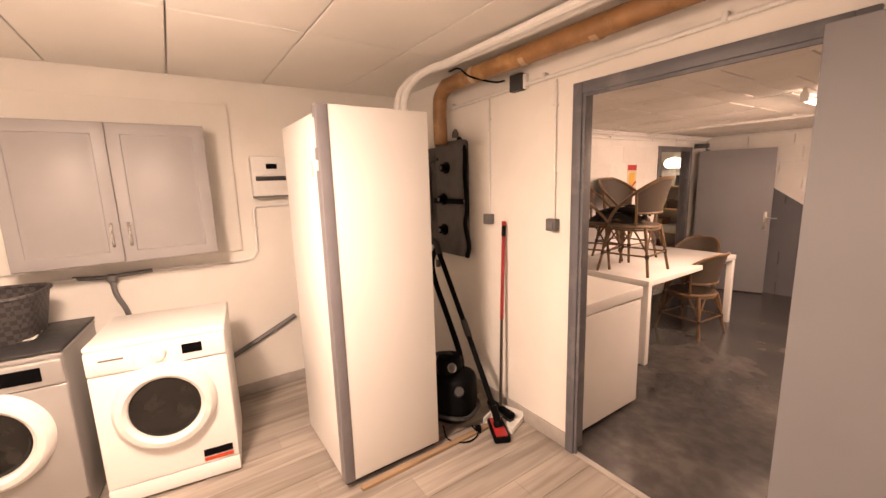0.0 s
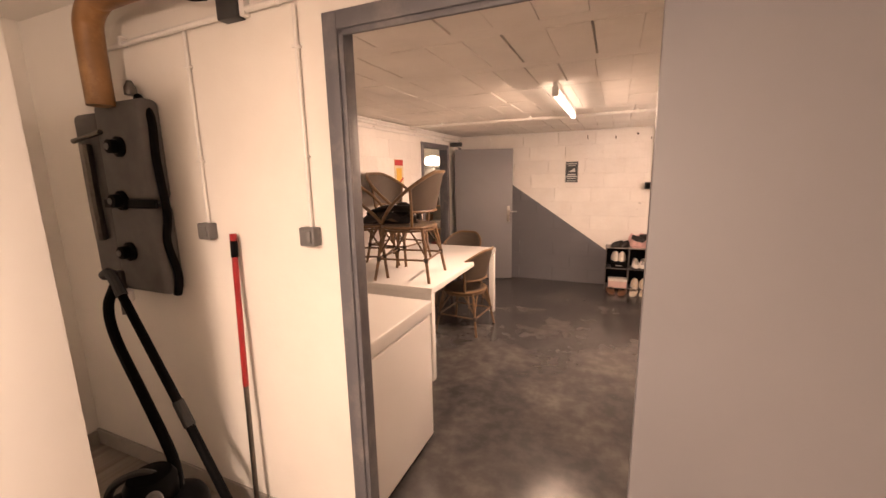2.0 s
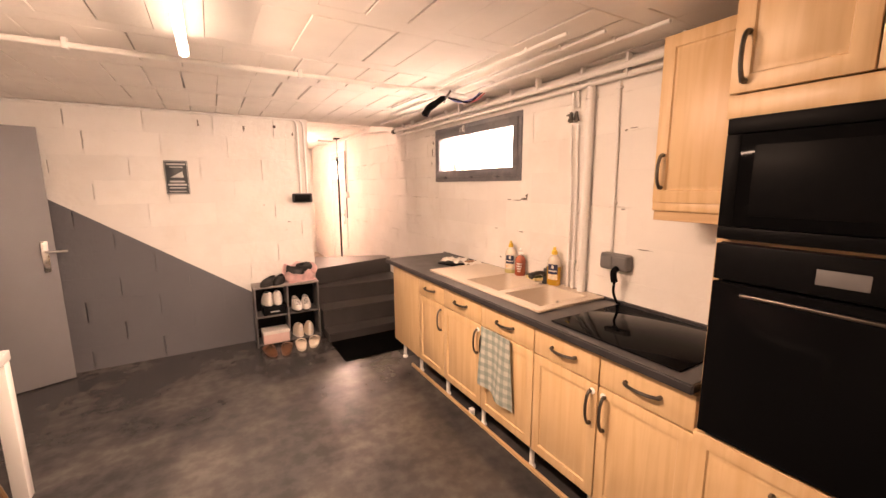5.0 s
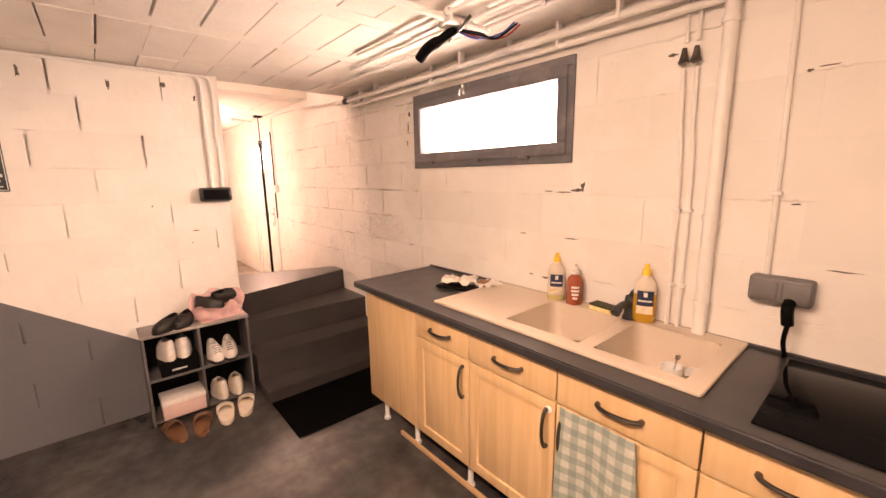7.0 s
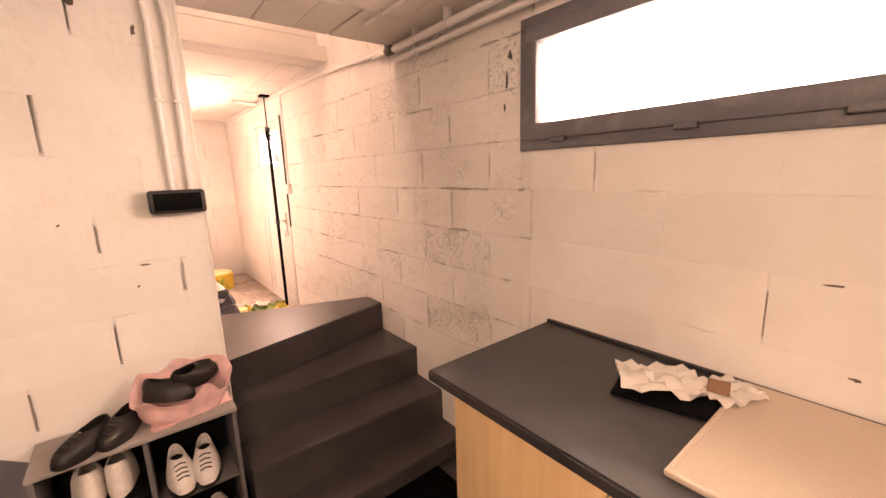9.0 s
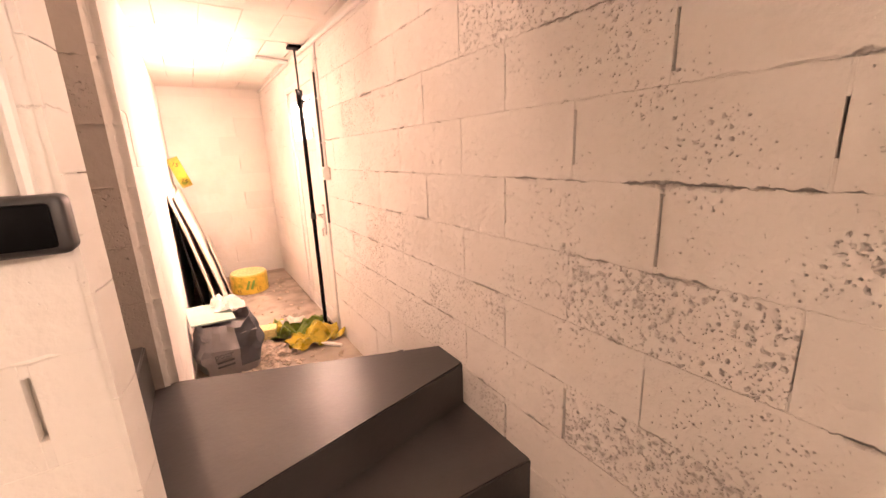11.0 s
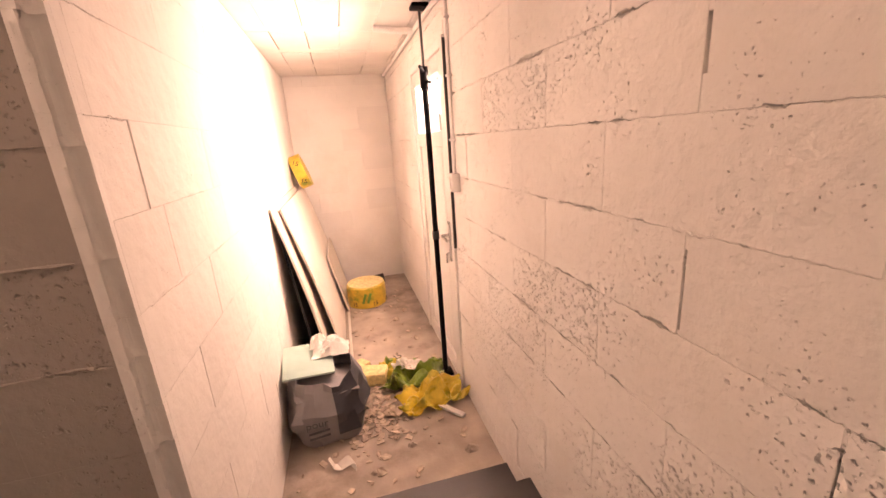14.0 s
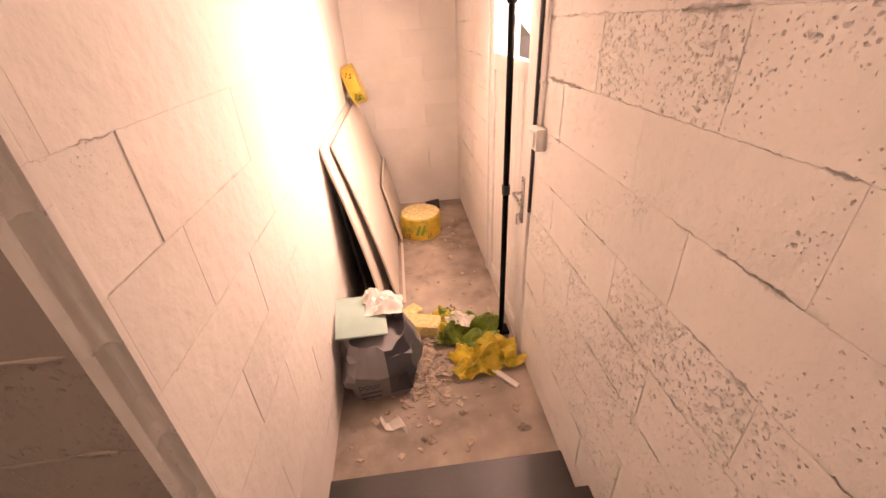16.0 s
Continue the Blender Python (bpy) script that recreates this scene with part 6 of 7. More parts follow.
op = thing("lagged_pipe", pose(0, 0, 0), "orange-brown lagged pipe under the laundry ceiling", "pipe")
pts = [(-2.42, 1.66, 1.95), (-2.42, 1.66, 2.22), (-2.40, 1.66, 2.30), (-2.32, 1.655, 2.345), (-2.2, 1.65, 2.355), (-1.2, 1.64, 2.36), (1.45, 1.64, 2.37)]
part("lagging", tube(pts, 0.052, 14, 6), M_ORANGE, op)
for x in (-2.0, -1.55, -1.1, -0.5):
    part("tape_wrap", tube([(x, 1.645, 2.358), (x + 0.04, 1.645, 2.358)], 0.0545, 14), material("pale_tape", (0.55, 0.40, 0.25), 0.5) if "pale_tape" not in bpy.data.materials else bpy.data.materials["pale_tape"], op)
gl = thing("black_cable", pose(0, 0, 0), "black cable looped around the lagged pipe", "cable")
part("cable", tube([(-2.2, 1.60, 2.42), (-2.05, 1.57, 2.40), (-1.95, 1.58, 2.33), (-1.86, 1.70, 2.29), (-1.80, 1.74, 2.29)], 0.006, 6, 5), M_BLACK, gl)
wp = thing("wall_pipe", pose(0, 0, 0), "thin white pipe high along the partition", "pipe")
part("pipe", tube([(-2.6, 1.772, 2.22), (-1.9, 1.772, 2.235), (1.4, 1.772, 2.30)], 0.012, 8), M_WHITEPLASTIC, wp)
for x in (-2.4, -1.5, -0.6, 0.4):
    part("bracket", box(x - 0.01, x + 0.01, 1.756, 1.79, 2.21 + 0.02 * (x + 2.6), 2.25 + 0.02 * (x + 2.6), 0.002), M_WHITEPLASTIC, wp)

jb = thing("junction_box", pose(-1.715, 1.79, 2.262), "black junction box high on the partition", "junction box")
part("box", box(-0.05, 0.05, -0.045, 0, -0.05, 0.05, 0.004), M_DARKGREY, jb)
part("white_cover", box(0.05, 0.075, -0.03, 0, -0.045, 0.04, 0.003), M_WHITEPLASTIC, jb)
for x in (-2.0, -1.425):
    s = thing("wall_switch", pose(x, 1.79, 1.405), "grey surface switch below a white conduit", "switch", "laundry switches")
    part("box", box(-0.036, 0.036, -0.045, 0, -0.036, 0.036, 0.006), M_GREYPLASTIC, s)
    part("rocker", box(-0.024, 0.024, -0.052, -0.043, -0.024, 0.024, 0.003), M_GREYPLASTIC, s)
    cd = thing("cable_conduit", pose(x, 1.79, 0), "thin white conduit above a switch", "conduit", "laundry conduits")
    part("conduit", tube([(0, -0.012, 1.44), (0, -0.012, 2.22)], 0.008, 8), M_WHITEPLASTIC, cd)
    for z in (1.7, 2.08):
        part("clip", box(-0.014, 0.014, -0.024, 0, z, z + 0.01, 0.002), M_WHITEPLASTIC, cd)

mf = thing("heating_manifold", pose(-2.80, 1.79, 1.10), "dark insulated heating pump unit with black knobs", "pump unit")
M_MANI = material("dark_foam_insulation", (0.13, 0.122, 0.118), 0.75, scale=12, vary=0.2, bump=0.2)
for shell in ((0.22, 0.57, -0.09, 0, 0.0, 0.42), (0.22, 0.57, -0.09, 0, 0.435, 0.88), (0.0, 0.21, -0.07, 0, 0.05, 0.85)):
    part("insulation_shell", box(*shell, 0.03, 3), M_MANI, mf)
for z, x in ((0.68, 0.39), (0.44, 0.345), (0.20, 0.345)):
    part("knob", moved(lathe([(0.045, 0), (0.045, 0.015), (0.032, 0.02), (0.03, 0.05), (0.02, 0.055)], 20), pose(x, -0.088, z, 90, 0, 0)), M_BLACK, mf)
    part("knob_cap", moved(lathe([(0.016, 0), (0.012, 0.006)], 14), pose(x, -0.142, z, 90, 0, 0)), M_GREYPLASTIC, mf)
part("side_pipe", tube([(0.575, -0.05, 0.0), (0.60, -0.05, 0.1), (0.57, -0.06, 0.25), (0.60, -0.06, 0.38), (0.58, -0.06, 0.62), (0.57, -0.05, 0.8), (0.5, -0.05, 0.89)], 0.018, 8, 4), M_BLACK, mf)
part("band", box(0.2, 0.585, -0.095, -0.08, 0.405, 0.445, 0.004), M_BLACK, mf)
part("valve", joined(tube([(0.24, -0.10, -0.12), (0.24, -0.10, 0.1)], 0.02, 10), tube([(0.12, -0.09, 0.25), (0.16, -0.11, 0.45), (0.12, -0.09, 0.7)], 0.025, 10, 3), tube([(0.05, -0.1, 0.72), (0.28, -0.1, 0.75)], 0.012, 8)), M_DARKMETAL, mf)
part("white_union", lathe([(0.028, 0), (0.032, 0.01), (0.032, 0.05), (0.024, 0.06)], 12, (0.28, -0.11, -0.05)), M_WHITEPLASTIC, mf)
part("gauge", moved(lathe([(0.025, 0), (0.025, 0.03), (0.01, 0.06)], 12), pose(0.46, -0.05, 0.9)), M_DARKMETAL, mf)

vac = thing("vacuum_cleaner", pose(-2.02, 1.36, 0, 0, 0, 30), "black canister vacuum cleaner on the floor", "vacuum cleaner")


def vacbody(u, v):
    a, b2 = 2 * math.pi * u, math.pi * v
    c2, s2 = math.cos(a), math.sin(a)
    k = (abs(c2) ** 3.5 + abs(s2) ** 3.5) ** (-1 / 3.5)
    r = math.sin(b2) ** 0.45
    top = 0.20 - 0.17 * math.copysign(abs(math.cos(b2)) ** 0.6, math.cos(b2))
    return (0.22 * k * r * c2, 0.15 * k * r * s2, top + 0.05 * max(0.0, c2) * (v > 0.5) * r)


part("body", surface(vacbody, 32, 18), M_BLACK, vac)
part("bumper", tube([(0.232 * math.cos(a) * (abs(math.cos(a)) ** 3.5 + abs(math.sin(a)) ** 3.5) ** (-1 / 3.5), 0.16 * math.sin(a) * (abs(math.cos(a)) ** 3.5 + abs(math.sin(a)) ** 3.5) ** (-1 / 3.5), 0.12) for a in (2 * math.pi * q / 32 for q in range(33))], 0.014, 8), M_DARKGREY, vac)
for s in (-1, 1):
    part("wheel", moved(lathe([(0.02, -0.02), (0.085, -0.018), (0.09, 0), (0.085, 0.018), (0.02, 0.02)], 20), pose(-0.1, s * 0.155, 0.09, 90, 0, 0)), M_DARKGREY, vac)
part("dust_bin", moved(lathe([(0.085, 0), (0.09, 0.02), (0.09, 0.10), (0.075, 0.13), (0.03, 0.14)], 24), pose(0.04, 0, 0.36)), M_BLACK, vac)
part("carry_handle", tube([(-0.14, 0, 0.35), (-0.10, 0, 0.45), (0.0, 0, 0.50), (0.08, 0, 0.48)], 0.016, 8, 4), M_DARKGREY, vac)
part("hose_socket", moved(lathe([(0.045, 0), (0.045, 0.03), (0.03, 0.06), (0.03, 0.09)], 18), pose(0.14, -0.08, 0.28, 50, 40, 0)), M_DARKGREY, vac)
part("ring_light", moved(lathe([(0.022, 0), (0.026, 0.004), (0.032, 0.004), (0.032, 0)], 20), pose(0.10, -0.085, 0.445, 70, 10, 0)), M_GREYPLASTIC, vac)
part("cable", tube([(0.05, -0.15, 0.05), (0.12, -0.22, 0.012), (0.24, -0.20, 0.010), (0.28, -0.10, 0.010), (0.22, -0.05, 0.03)], 0.005, 6, 6), M_BLACK, vac)
part("plug", moved(box(-0.02, 0.02, -0.02, 0.02, 0, 0.045, 0.008), pose(0.27, -0.06, 0.0, 0, 0, 30)), M_BLACK, vac)
wand = thing("vacuum_wand", pose(0, 0, 0), "black vacuum wand with red floor head, leaning on the wall", "vacuum wand")
part("wand_tube", tube([(-1.685, 1.555, 0.07), (-1.74, 1.555, 0.18), (-2.07, 1.58, 0.655), (-2.44, 1.605, 1.17)], 0.019, 10), M_BLACK, wand)
part("wand_collar", tube([(-2.01, 1.575, 0.57), (-2.08, 1.581, 0.67)], 0.024, 10), M_DARKGREY, wand)
part("swivel", tube([(-1.67, 1.553, 0.045), (-1.69, 1.555, 0.08), (-1.73, 1.556, 0.17)], [0.034] * 4 + [0.025] * 5, 10, 4), M_BLACK, wand)
part("hose", tube([(-2.44, 1.60, 1.16), (-2.46, 1.57, 1.06), (-2.40, 1.55, 0.92), (-2.20, 1.52, 0.69), (-2.02, 1.49, 0.48), (-1.93, 1.45, 0.36)], 0.021, 10, 5), M_BLACK, wand)
part("grip", tube([(-2.40, 1.603, 1.115), (-2.47, 1.607, 1.21), (-2.51, 1.60, 1.20)], 0.024, 10, 3), M_DARKGREY, wand)
part("floor_head", moved(box(-0.055, 0.055, -0.12, 0.12, 0.0, 0.045, 0.016, 3), pose(-1.67, 1.548, 0.0, 0, 0, 62)), M_BLACK, wand)
part("red_plate", moved(box(-0.04, 0.04, -0.105, 0.105, 0.041, 0.050, 0.005), pose(-1.67, 1.548, 0.0, 0, 0, 62)), M_RED, wand)
br = thing("broom", pose(0.03, 0, 0), "broom with a red and black handle leaning on the wall", "broom")
part("handle", tube([(-1.845, 1.70, 0.06), (-1.855, 1.725, 0.72)], 0.011, 10), M_DARKMETAL, br, "bare lower handle")
part("upper_handle", tube([(-1.855, 1.725, 0.72), (-1.865, 1.755, 1.30)], 0.0125, 10), M_RED, br, "red upper handle")
part("grip", tube([(-1.865, 1.755, 1.30), (-1.867, 1.76, 1.37)], 0.0145, 10), M_BLACK, br)
part("grip_end", tube([(-1.867, 1.76, 1.37), (-1.868, 1.762, 1.40)], 0.0145, 10), M_RED, br)
part("brush_head", box(-1.97, -1.72, 1.675, 1.725, 0.03, 0.07, 0.01), M_BLACK, br)
part("bristles", box(-1.96, -1.73, 1.68, 1.72, 0.0, 0.032, 0.004), M_DARKGREY, br)
pan = thing("dustpan", pose(-1.74, 1.665, 0, 0, 0, 20), "white plastic dustpan on the floor by the skirting", "dustpan")
part("pan", joined(box(-0.11, 0.11, -0.10, 0.09, 0.0, 0.008, 0.003), box(-0.11, 0.11, 0.075, 0.09, 0.0, 0.07, 0.006), box(-0.115, -0.10, -0.10, 0.09, 0, 0.045, 0.005), box(0.10, 0.115, -0.10, 0.09, 0, 0.045, 0.005)), M_WHITEPLASTIC, pan)


# ---------- corridor ----------
pole = thing("support_prop", pose(0, 0, 0), "black telescopic support prop wedged to the ceiling", "prop")
part("lower_tube", tube([(1.150, 8.985, 0.13), (1.158, 9.02, 1.95)], 0.016, 12), M_BLACK, pole)
part("upper_rod", tube([(1.158, 9.02, 1.95), (1.160, 9.035, 2.295)], 0.007, 8), M_DARKGREY, pole)
part("grip", joined(tube([(1.157, 9.017, 1.88), (1.158, 9.021, 2.0)], 0.024, 12), tube([(1.158, 9.02, 1.97), (1.135, 8.97, 1.985), (1.12, 8.945, 1.99)], 0.009, 8), tube([(1.158, 9.02, 1.93), (1.18, 8.98, 1.915)], 0.008, 8)), M_BLACK, pole, "black clamp grip")
part("head_plate", box(1.115, 1.205, 8.99, 9.08, 2.288, 2.309, 0.004), M_BLACK, pole)
part("foot_plate", box(1.105, 1.195, 8.945, 9.03, 0.11, 0.132, 0.004), M_BLACK, pole)
part("collar", lathe([(0.022, 0), (0.022, 0.05)], 12, (1.154, 9.003, 1.03)), M_DARKGREY, pole)

cb = thing("wall_switch", pose(RW, 8.69, 1.395), "white surface switch beside the outside door", "switch")
part("box", box(-0.045, 0, -0.045, 0.045, -0.045, 0.045, 0.005), M_WHITEPLASTIC, cb)
part("rocker", box(-0.052, -0.043, -0.03, 0.03, -0.03, 0.03, 0.003), M_WHITEPLASTIC, cb)
cc = thing("cable_conduit", pose(0, 0, 0), "white conduit up to the corridor ceiling", "conduit")
part("conduit", tube([(RW - 0.012, 8.70, 1.44), (RW - 0.012, 8.70, 2.24), (RW - 0.012, 8.66, 2.285)], 0.009, 8), M_WHITEPLASTIC, cc)
for z in (1.6, 1.9, 2.15):
    part("clip", box(RW - 0.026, RW, 8.684, 8.716, z, z + 0.012, 0.002), M_WHITEPLASTIC, cc)
cp2 = thing("wall_pipe", pose(0, 0, 0), "white pipe along the top of the corridor wall", "pipe")
part("pipe", tube([(RW - 0.018, 6.62, 2.17), (RW - 0.018, 7.7, 2.245), (RW - 0.018, 9.2, 2.28), (RW - 0.02, 11.15, 2.285)], 0.014, 10), M_WHITEPLASTIC, cp2)
part("elbow", tube([(RW - 0.03, 9.4, 2.27), (1.08, 9.42, 2.28), (0.95, 9.42, 2.29)], 0.02, 8, 3), M_WHITEPLASTIC, cp2)
# dark strip drawn as the shadow down the door's near edge
bar = thing("door_stop_bar", pose(0, 0, 0), "thin dark strip for the shadow along the door jamb", "strip")
part("strip", box(RW - 0.016, RW - 0.001, 8.775, 8.788, 1.02, 2.09, 0.002), M_DARKGREY, bar)


def sheet_board(name, y0, y1, xb, xt, h, mat, label, bow=0.0):
    """A board leaning on the corridor wall."""
    b = thing(name, pose(0, 0, 0), label, "board", "boards leaning on the wall")

    def f(u, v):
        return (xb + (xt - xb) * v + bow * math.sin(math.pi * v), y0 + (y1 - y0) * u, 0.112 + h * v)
    part("sheet", surface(f, 2, 12, 0.013), mat, b)
    return b


M_PLASTERB = material("plasterboard", (0.66, 0.61, 0.54), 0.8, scale=3, vary=0.08, stain=(0.5, 0.43, 0.36), stain_scale=3, stain_amount=0.4)
# near-black sheet fills the gap behind the boards, in place of its shade
M_GAP_SHADE = material("gap_shade", (0.02, 0.018, 0.016), 0.8)
sheet_board("dark_panel", 9.32, 11.0, 0.34, 0.222, 1.05, M_GAP_SHADE, "dark sheet for the shade behind the leaning plasterboard")
sheet_board("plasterboard", 9.22, 11.02, 0.435, 0.215, 1.17, M_PLASTERB, "white plasterboard sheet leaning on the corridor wall", 0.02)
sheet_board("plasterboard", 9.38, 11.08, 0.515, 0.25, 1.14, M_PLASTERB, "white plasterboard sheet with a scuffed edge", 0.02)
sheet_board("plasterboard", 10.3, 11.12, 0.56, 0.44, 0.55, M_PLASTERB, "short plasterboard offcut at the corridor's end", 0.0)
lathb = thing("batten", pose(0, 0, 0), "pale wooden batten lying along the corridor wall", "batten")
part("batten", box(0.54, 0.56, 9.36, 10.25, 0.11, 0.128, 0.002), M_PLASTERB, lathb)


def text_on(parent, body, m, size, mat):
    cu = bpy.data.curves.new("lettering", "FONT")
    cu.body, cu.size, cu.align_x, cu.align_y, cu.extrude = body, size, "CENTER", "CENTER", 0.0006
    cu.materials.append(mat)
    ob = new("lettering", cu)
    ob.parent = parent
    ob.matrix_basis = m
    return ob


tape = thing("wrap_roll", pose(0.285, 10.72, 1.255, 0, 0, 0), "small yellow roll with black figures on the boards", "roll")
part("band", moved(lathe([(0.10, -0.05), (0.155, -0.05), (0.155, 0.05), (0.10, 0.05)], 28), pose(0.0, 0.0, 0.155, 0, 72, 0)), M_YELLOW, tape)
M_INK = material("black_ink", (0.012, 0.012, 0.012), 0.5)
text_on(tape, "15", pose(-0.025, -0.150, 0.235, 62, 18, 0), 0.06, M_INK)
text_on(tape, "15", pose(0.03, -0.150, 0.075, 112, 18, 0), 0.06, M_INK)

roll = thing("insulation_roll", pose(0.74, 10.45, 0.11), "yellow wrapped glass wool roll standing on the floor", "insulation roll")
part("wrapper", lathe([(0.17, 0), (0.185, 0.012), (0.188, 0.1), (0.185, 0.2), (0.175, 0.212)], 32), M_YELLOW, roll)
part("wool_core", lathe([(0.176, 0.205), (0.172, 0.219), (0.10, 0.226), (0.06, 0.222), (0.02, 0.215)], 32), M_FOAM, roll, "pale glass wool end")
for k, a in enumerate((-130, -70, -25)):
    text_on(roll, "15", pose(0.191 * math.cos(radians(a)), 0.191 * math.sin(radians(a)), 0.05, 90, 0, a + 90), 0.055, M_INK)
part("logo_bar", joined(*[moved(box(-0.012, 0.012, -0.002, 0.002, -0.05, 0.05, 0.001), pose(0.189 * math.cos(radians(a)), 0.189 * math.sin(radians(a)), 0.11, 0, 20, a + 90)) for a in (-100, -86)]), material("green_print", (0.16, 0.30, 0.05), 0.5), roll)
blk = thing("offcut", pose(0.90, 10.95, 0.11, 0, 0, 20), "small dark offcut beside the roll", "offcut")
part("block", moved(box(-0.07, 0.07, -0.02, 0.02, 0, 0.10, 0.003), pose(0, 0, 0.0, -16, 0, 0)), M_DARKGREY, blk)

# rubble sack
sack = thing("rubble_sack", pose(0.415, 8.72, 0.11, 0, 0, 8), "white and grey woven rubble sack, full", "sack")
M_SACK = material("white_woven_sack", (0.27, 0.26, 0.27), 0.55, scale=6, vary=0.12, bump=0.35, fine=200)
M_SACKB = material("blue_grey_sack_print", (0.06, 0.065, 0.08), 0.55, scale=8, vary=0.2, bump=0.3, fine=200)


def sack_at(u, v, grow=1.0):
    a = 2 * math.pi * u
    c2, s2 = math.cos(a), math.sin(a)
    k = (abs(c2) ** 3 + abs(s2) ** 3) ** (-1 / 3)
    fold = 0.20 * noise.noise(Vector((c2 * 1.9, s2 * 1.9, v * 2.6 + 4))) + 0.14 * noise.noise(Vector((c2 * 5, s2 * 5, v * 6)))
    r = (0.86 + 0.25 * math.sin(math.pi * min(1, v * 1.05)) - 0.12 * v) * (1 + fold) * grow
    z = 0.004 + 0.36 * v + 0.05 * v * noise.noise(Vector((c2 * 1.5, s2 * 1.5, 9)))
    return (0.20 * k * c2 * r, 0.185 * k * s2 * r, z)


finish("sack_body", joined(surface(lambda u, v: sack_at(u, v), 26, 10, 0.003), moved(heap(0.32, 0.30, 0.06, 6, 6), pose(0, 0, 0.28))), M_SACK, sack, "", 22)
finish("printed_side", surface(lambda u, v: sack_at(10 / 13 + 3 / 13 * u, 0.2 + 0.8 * v, 1.02), 6, 8, 0.002), M_SACKB, sack, "", 22)
text_on(sack, "pour", pose(-0.075, -0.235, 0.20, 88, 0, -6), 0.055, M_SACKB)
part("lettering", joined(*[box(-0.12 + 0.0 * i, -0.02, -0.236, -0.234, 0.15 - 0.03 * i, 0.163 - 0.03 * i) for i in range(2)]), M_SACKB, sack)
gb = thing("green_board", pose(0.335, 8.80, 0.487, 6, 4, 6), "pale green moisture board offcut on the sack", "board")
part("board", box(-0.13, 0.13, -0.15, 0.15, 0, 0.012, 0.001), material("pale_green_board", (0.40, 0.53, 0.48), 0.75, scale=8, vary=0.1), gb)
foam = thing("foam_lump", pose(0.46, 8.86, 0.50), "lump of white foam on the sack", "foam")
part("lump", joined(heap(0.20, 0.16, 0.09, 12, 14), moved(heap(0.11, 0.10, 0.08, 13, 10), pose(-0.06, 0.05, 0.02))), material("white_foam", (0.80, 0.77, 0.73), 0.9, scale=30, vary=0.1, bump=0.5, fine=90), foam)
for i, (x, y, w, d, h, rz) in enumerate(((0.56, 9.12, 0.16, 0.20, 0.07, 10), (0.68, 9.06, 0.18, 0.13, 0.09, -15), (0.60, 9.24, 0.12, 0.10, 0.05, 40), (0.55, 9.02, 0.14, 0.16, 0.05, 20))):
    fo = thing("insulation_scrap", pose(x, y, 0.11, 0, 0, rz), "torn piece of yellow glass wool on the floor", "insulation scrap", "glass wool scraps")
    part("wool", box(-w / 2, w / 2, -d / 2, d / 2, 0, h, 0.014, 2), M_FOAM, fo)

film = thing("wrapping_film", pose(0.92, 8.98, 0.112, 0, 0, -25), "torn yellow and green wrapping film on the floor", "wrapping film")


def film_sheet(seed, w, d, h):
    off = Vector((seed * 2.3, seed * 5.1, 0))

    def f(u, v):
        x, y = (u - 0.5), (v - 0.5)
        n1 = noise.noise(Vector((x * 4, y * 4, 1)) + off)
        n2 = noise.noise(Vector((x * 7, y * 7, 2)) + off)
        return (x * w * (1 + 0.35 * n1), y * d * (1 + 0.35 * n2), 0.006 + h * max(0.0, 0.42 + 0.9 * n1 + 0.45 * n2) * (1 - 1.5 * max(x * x, y * y)))
    return surface(f, 26, 26, 0.0015)


part("film", film_sheet(1, 0.36, 0.30, 0.13), M_FILMG, film, "dark green film")
part("film", moved(film_sheet(6, 0.20, 0.22, 0.10), pose(-0.16, 0.06, 0.0, 0, 0, 70)), M_FILM, film)
part("film", moved(film_sheet(4, 0.40, 0.24, 0.15), pose(0.16, -0.18, 0.0, 0, 0, 35)), M_FILM, film)
part("white_print", moved(film_sheet(3, 0.15, 0.12, 0.05), pose(-0.04, 0.02, 0.085, 0, 0, 0)), M_PAPER, film)
text_on(film, "15", pose(-0.12, 0.10, 0.11, 20, 0, 60), 0.06, M_INK)
wb = thing("white_batten", pose(1.06, 8.62, 0.118, 0, 0, 128), "short white plastic trim on the floor", "trim piece")
part("bar", box(-0.12, 0.12, -0.015, 0.015, 0, 0.018, 0.003), M_WHITEPLASTIC, wb)
for x, y, r in ((1.10, 8.30, 0.03), (0.82, 8.42, 0.02), (0.62, 8.30, 0.018), (0.99, 9.42, 0.022)):
    st = thing("mortar_lump", pose(x, y, 0.108), "small lump of mortar on the concrete floor", "rubble", "mortar lumps")
    part("lump", heap(r * 2.4, r * 1.8, r * 0.9, int(r * 1000), 8), M_CONCRETE, st)

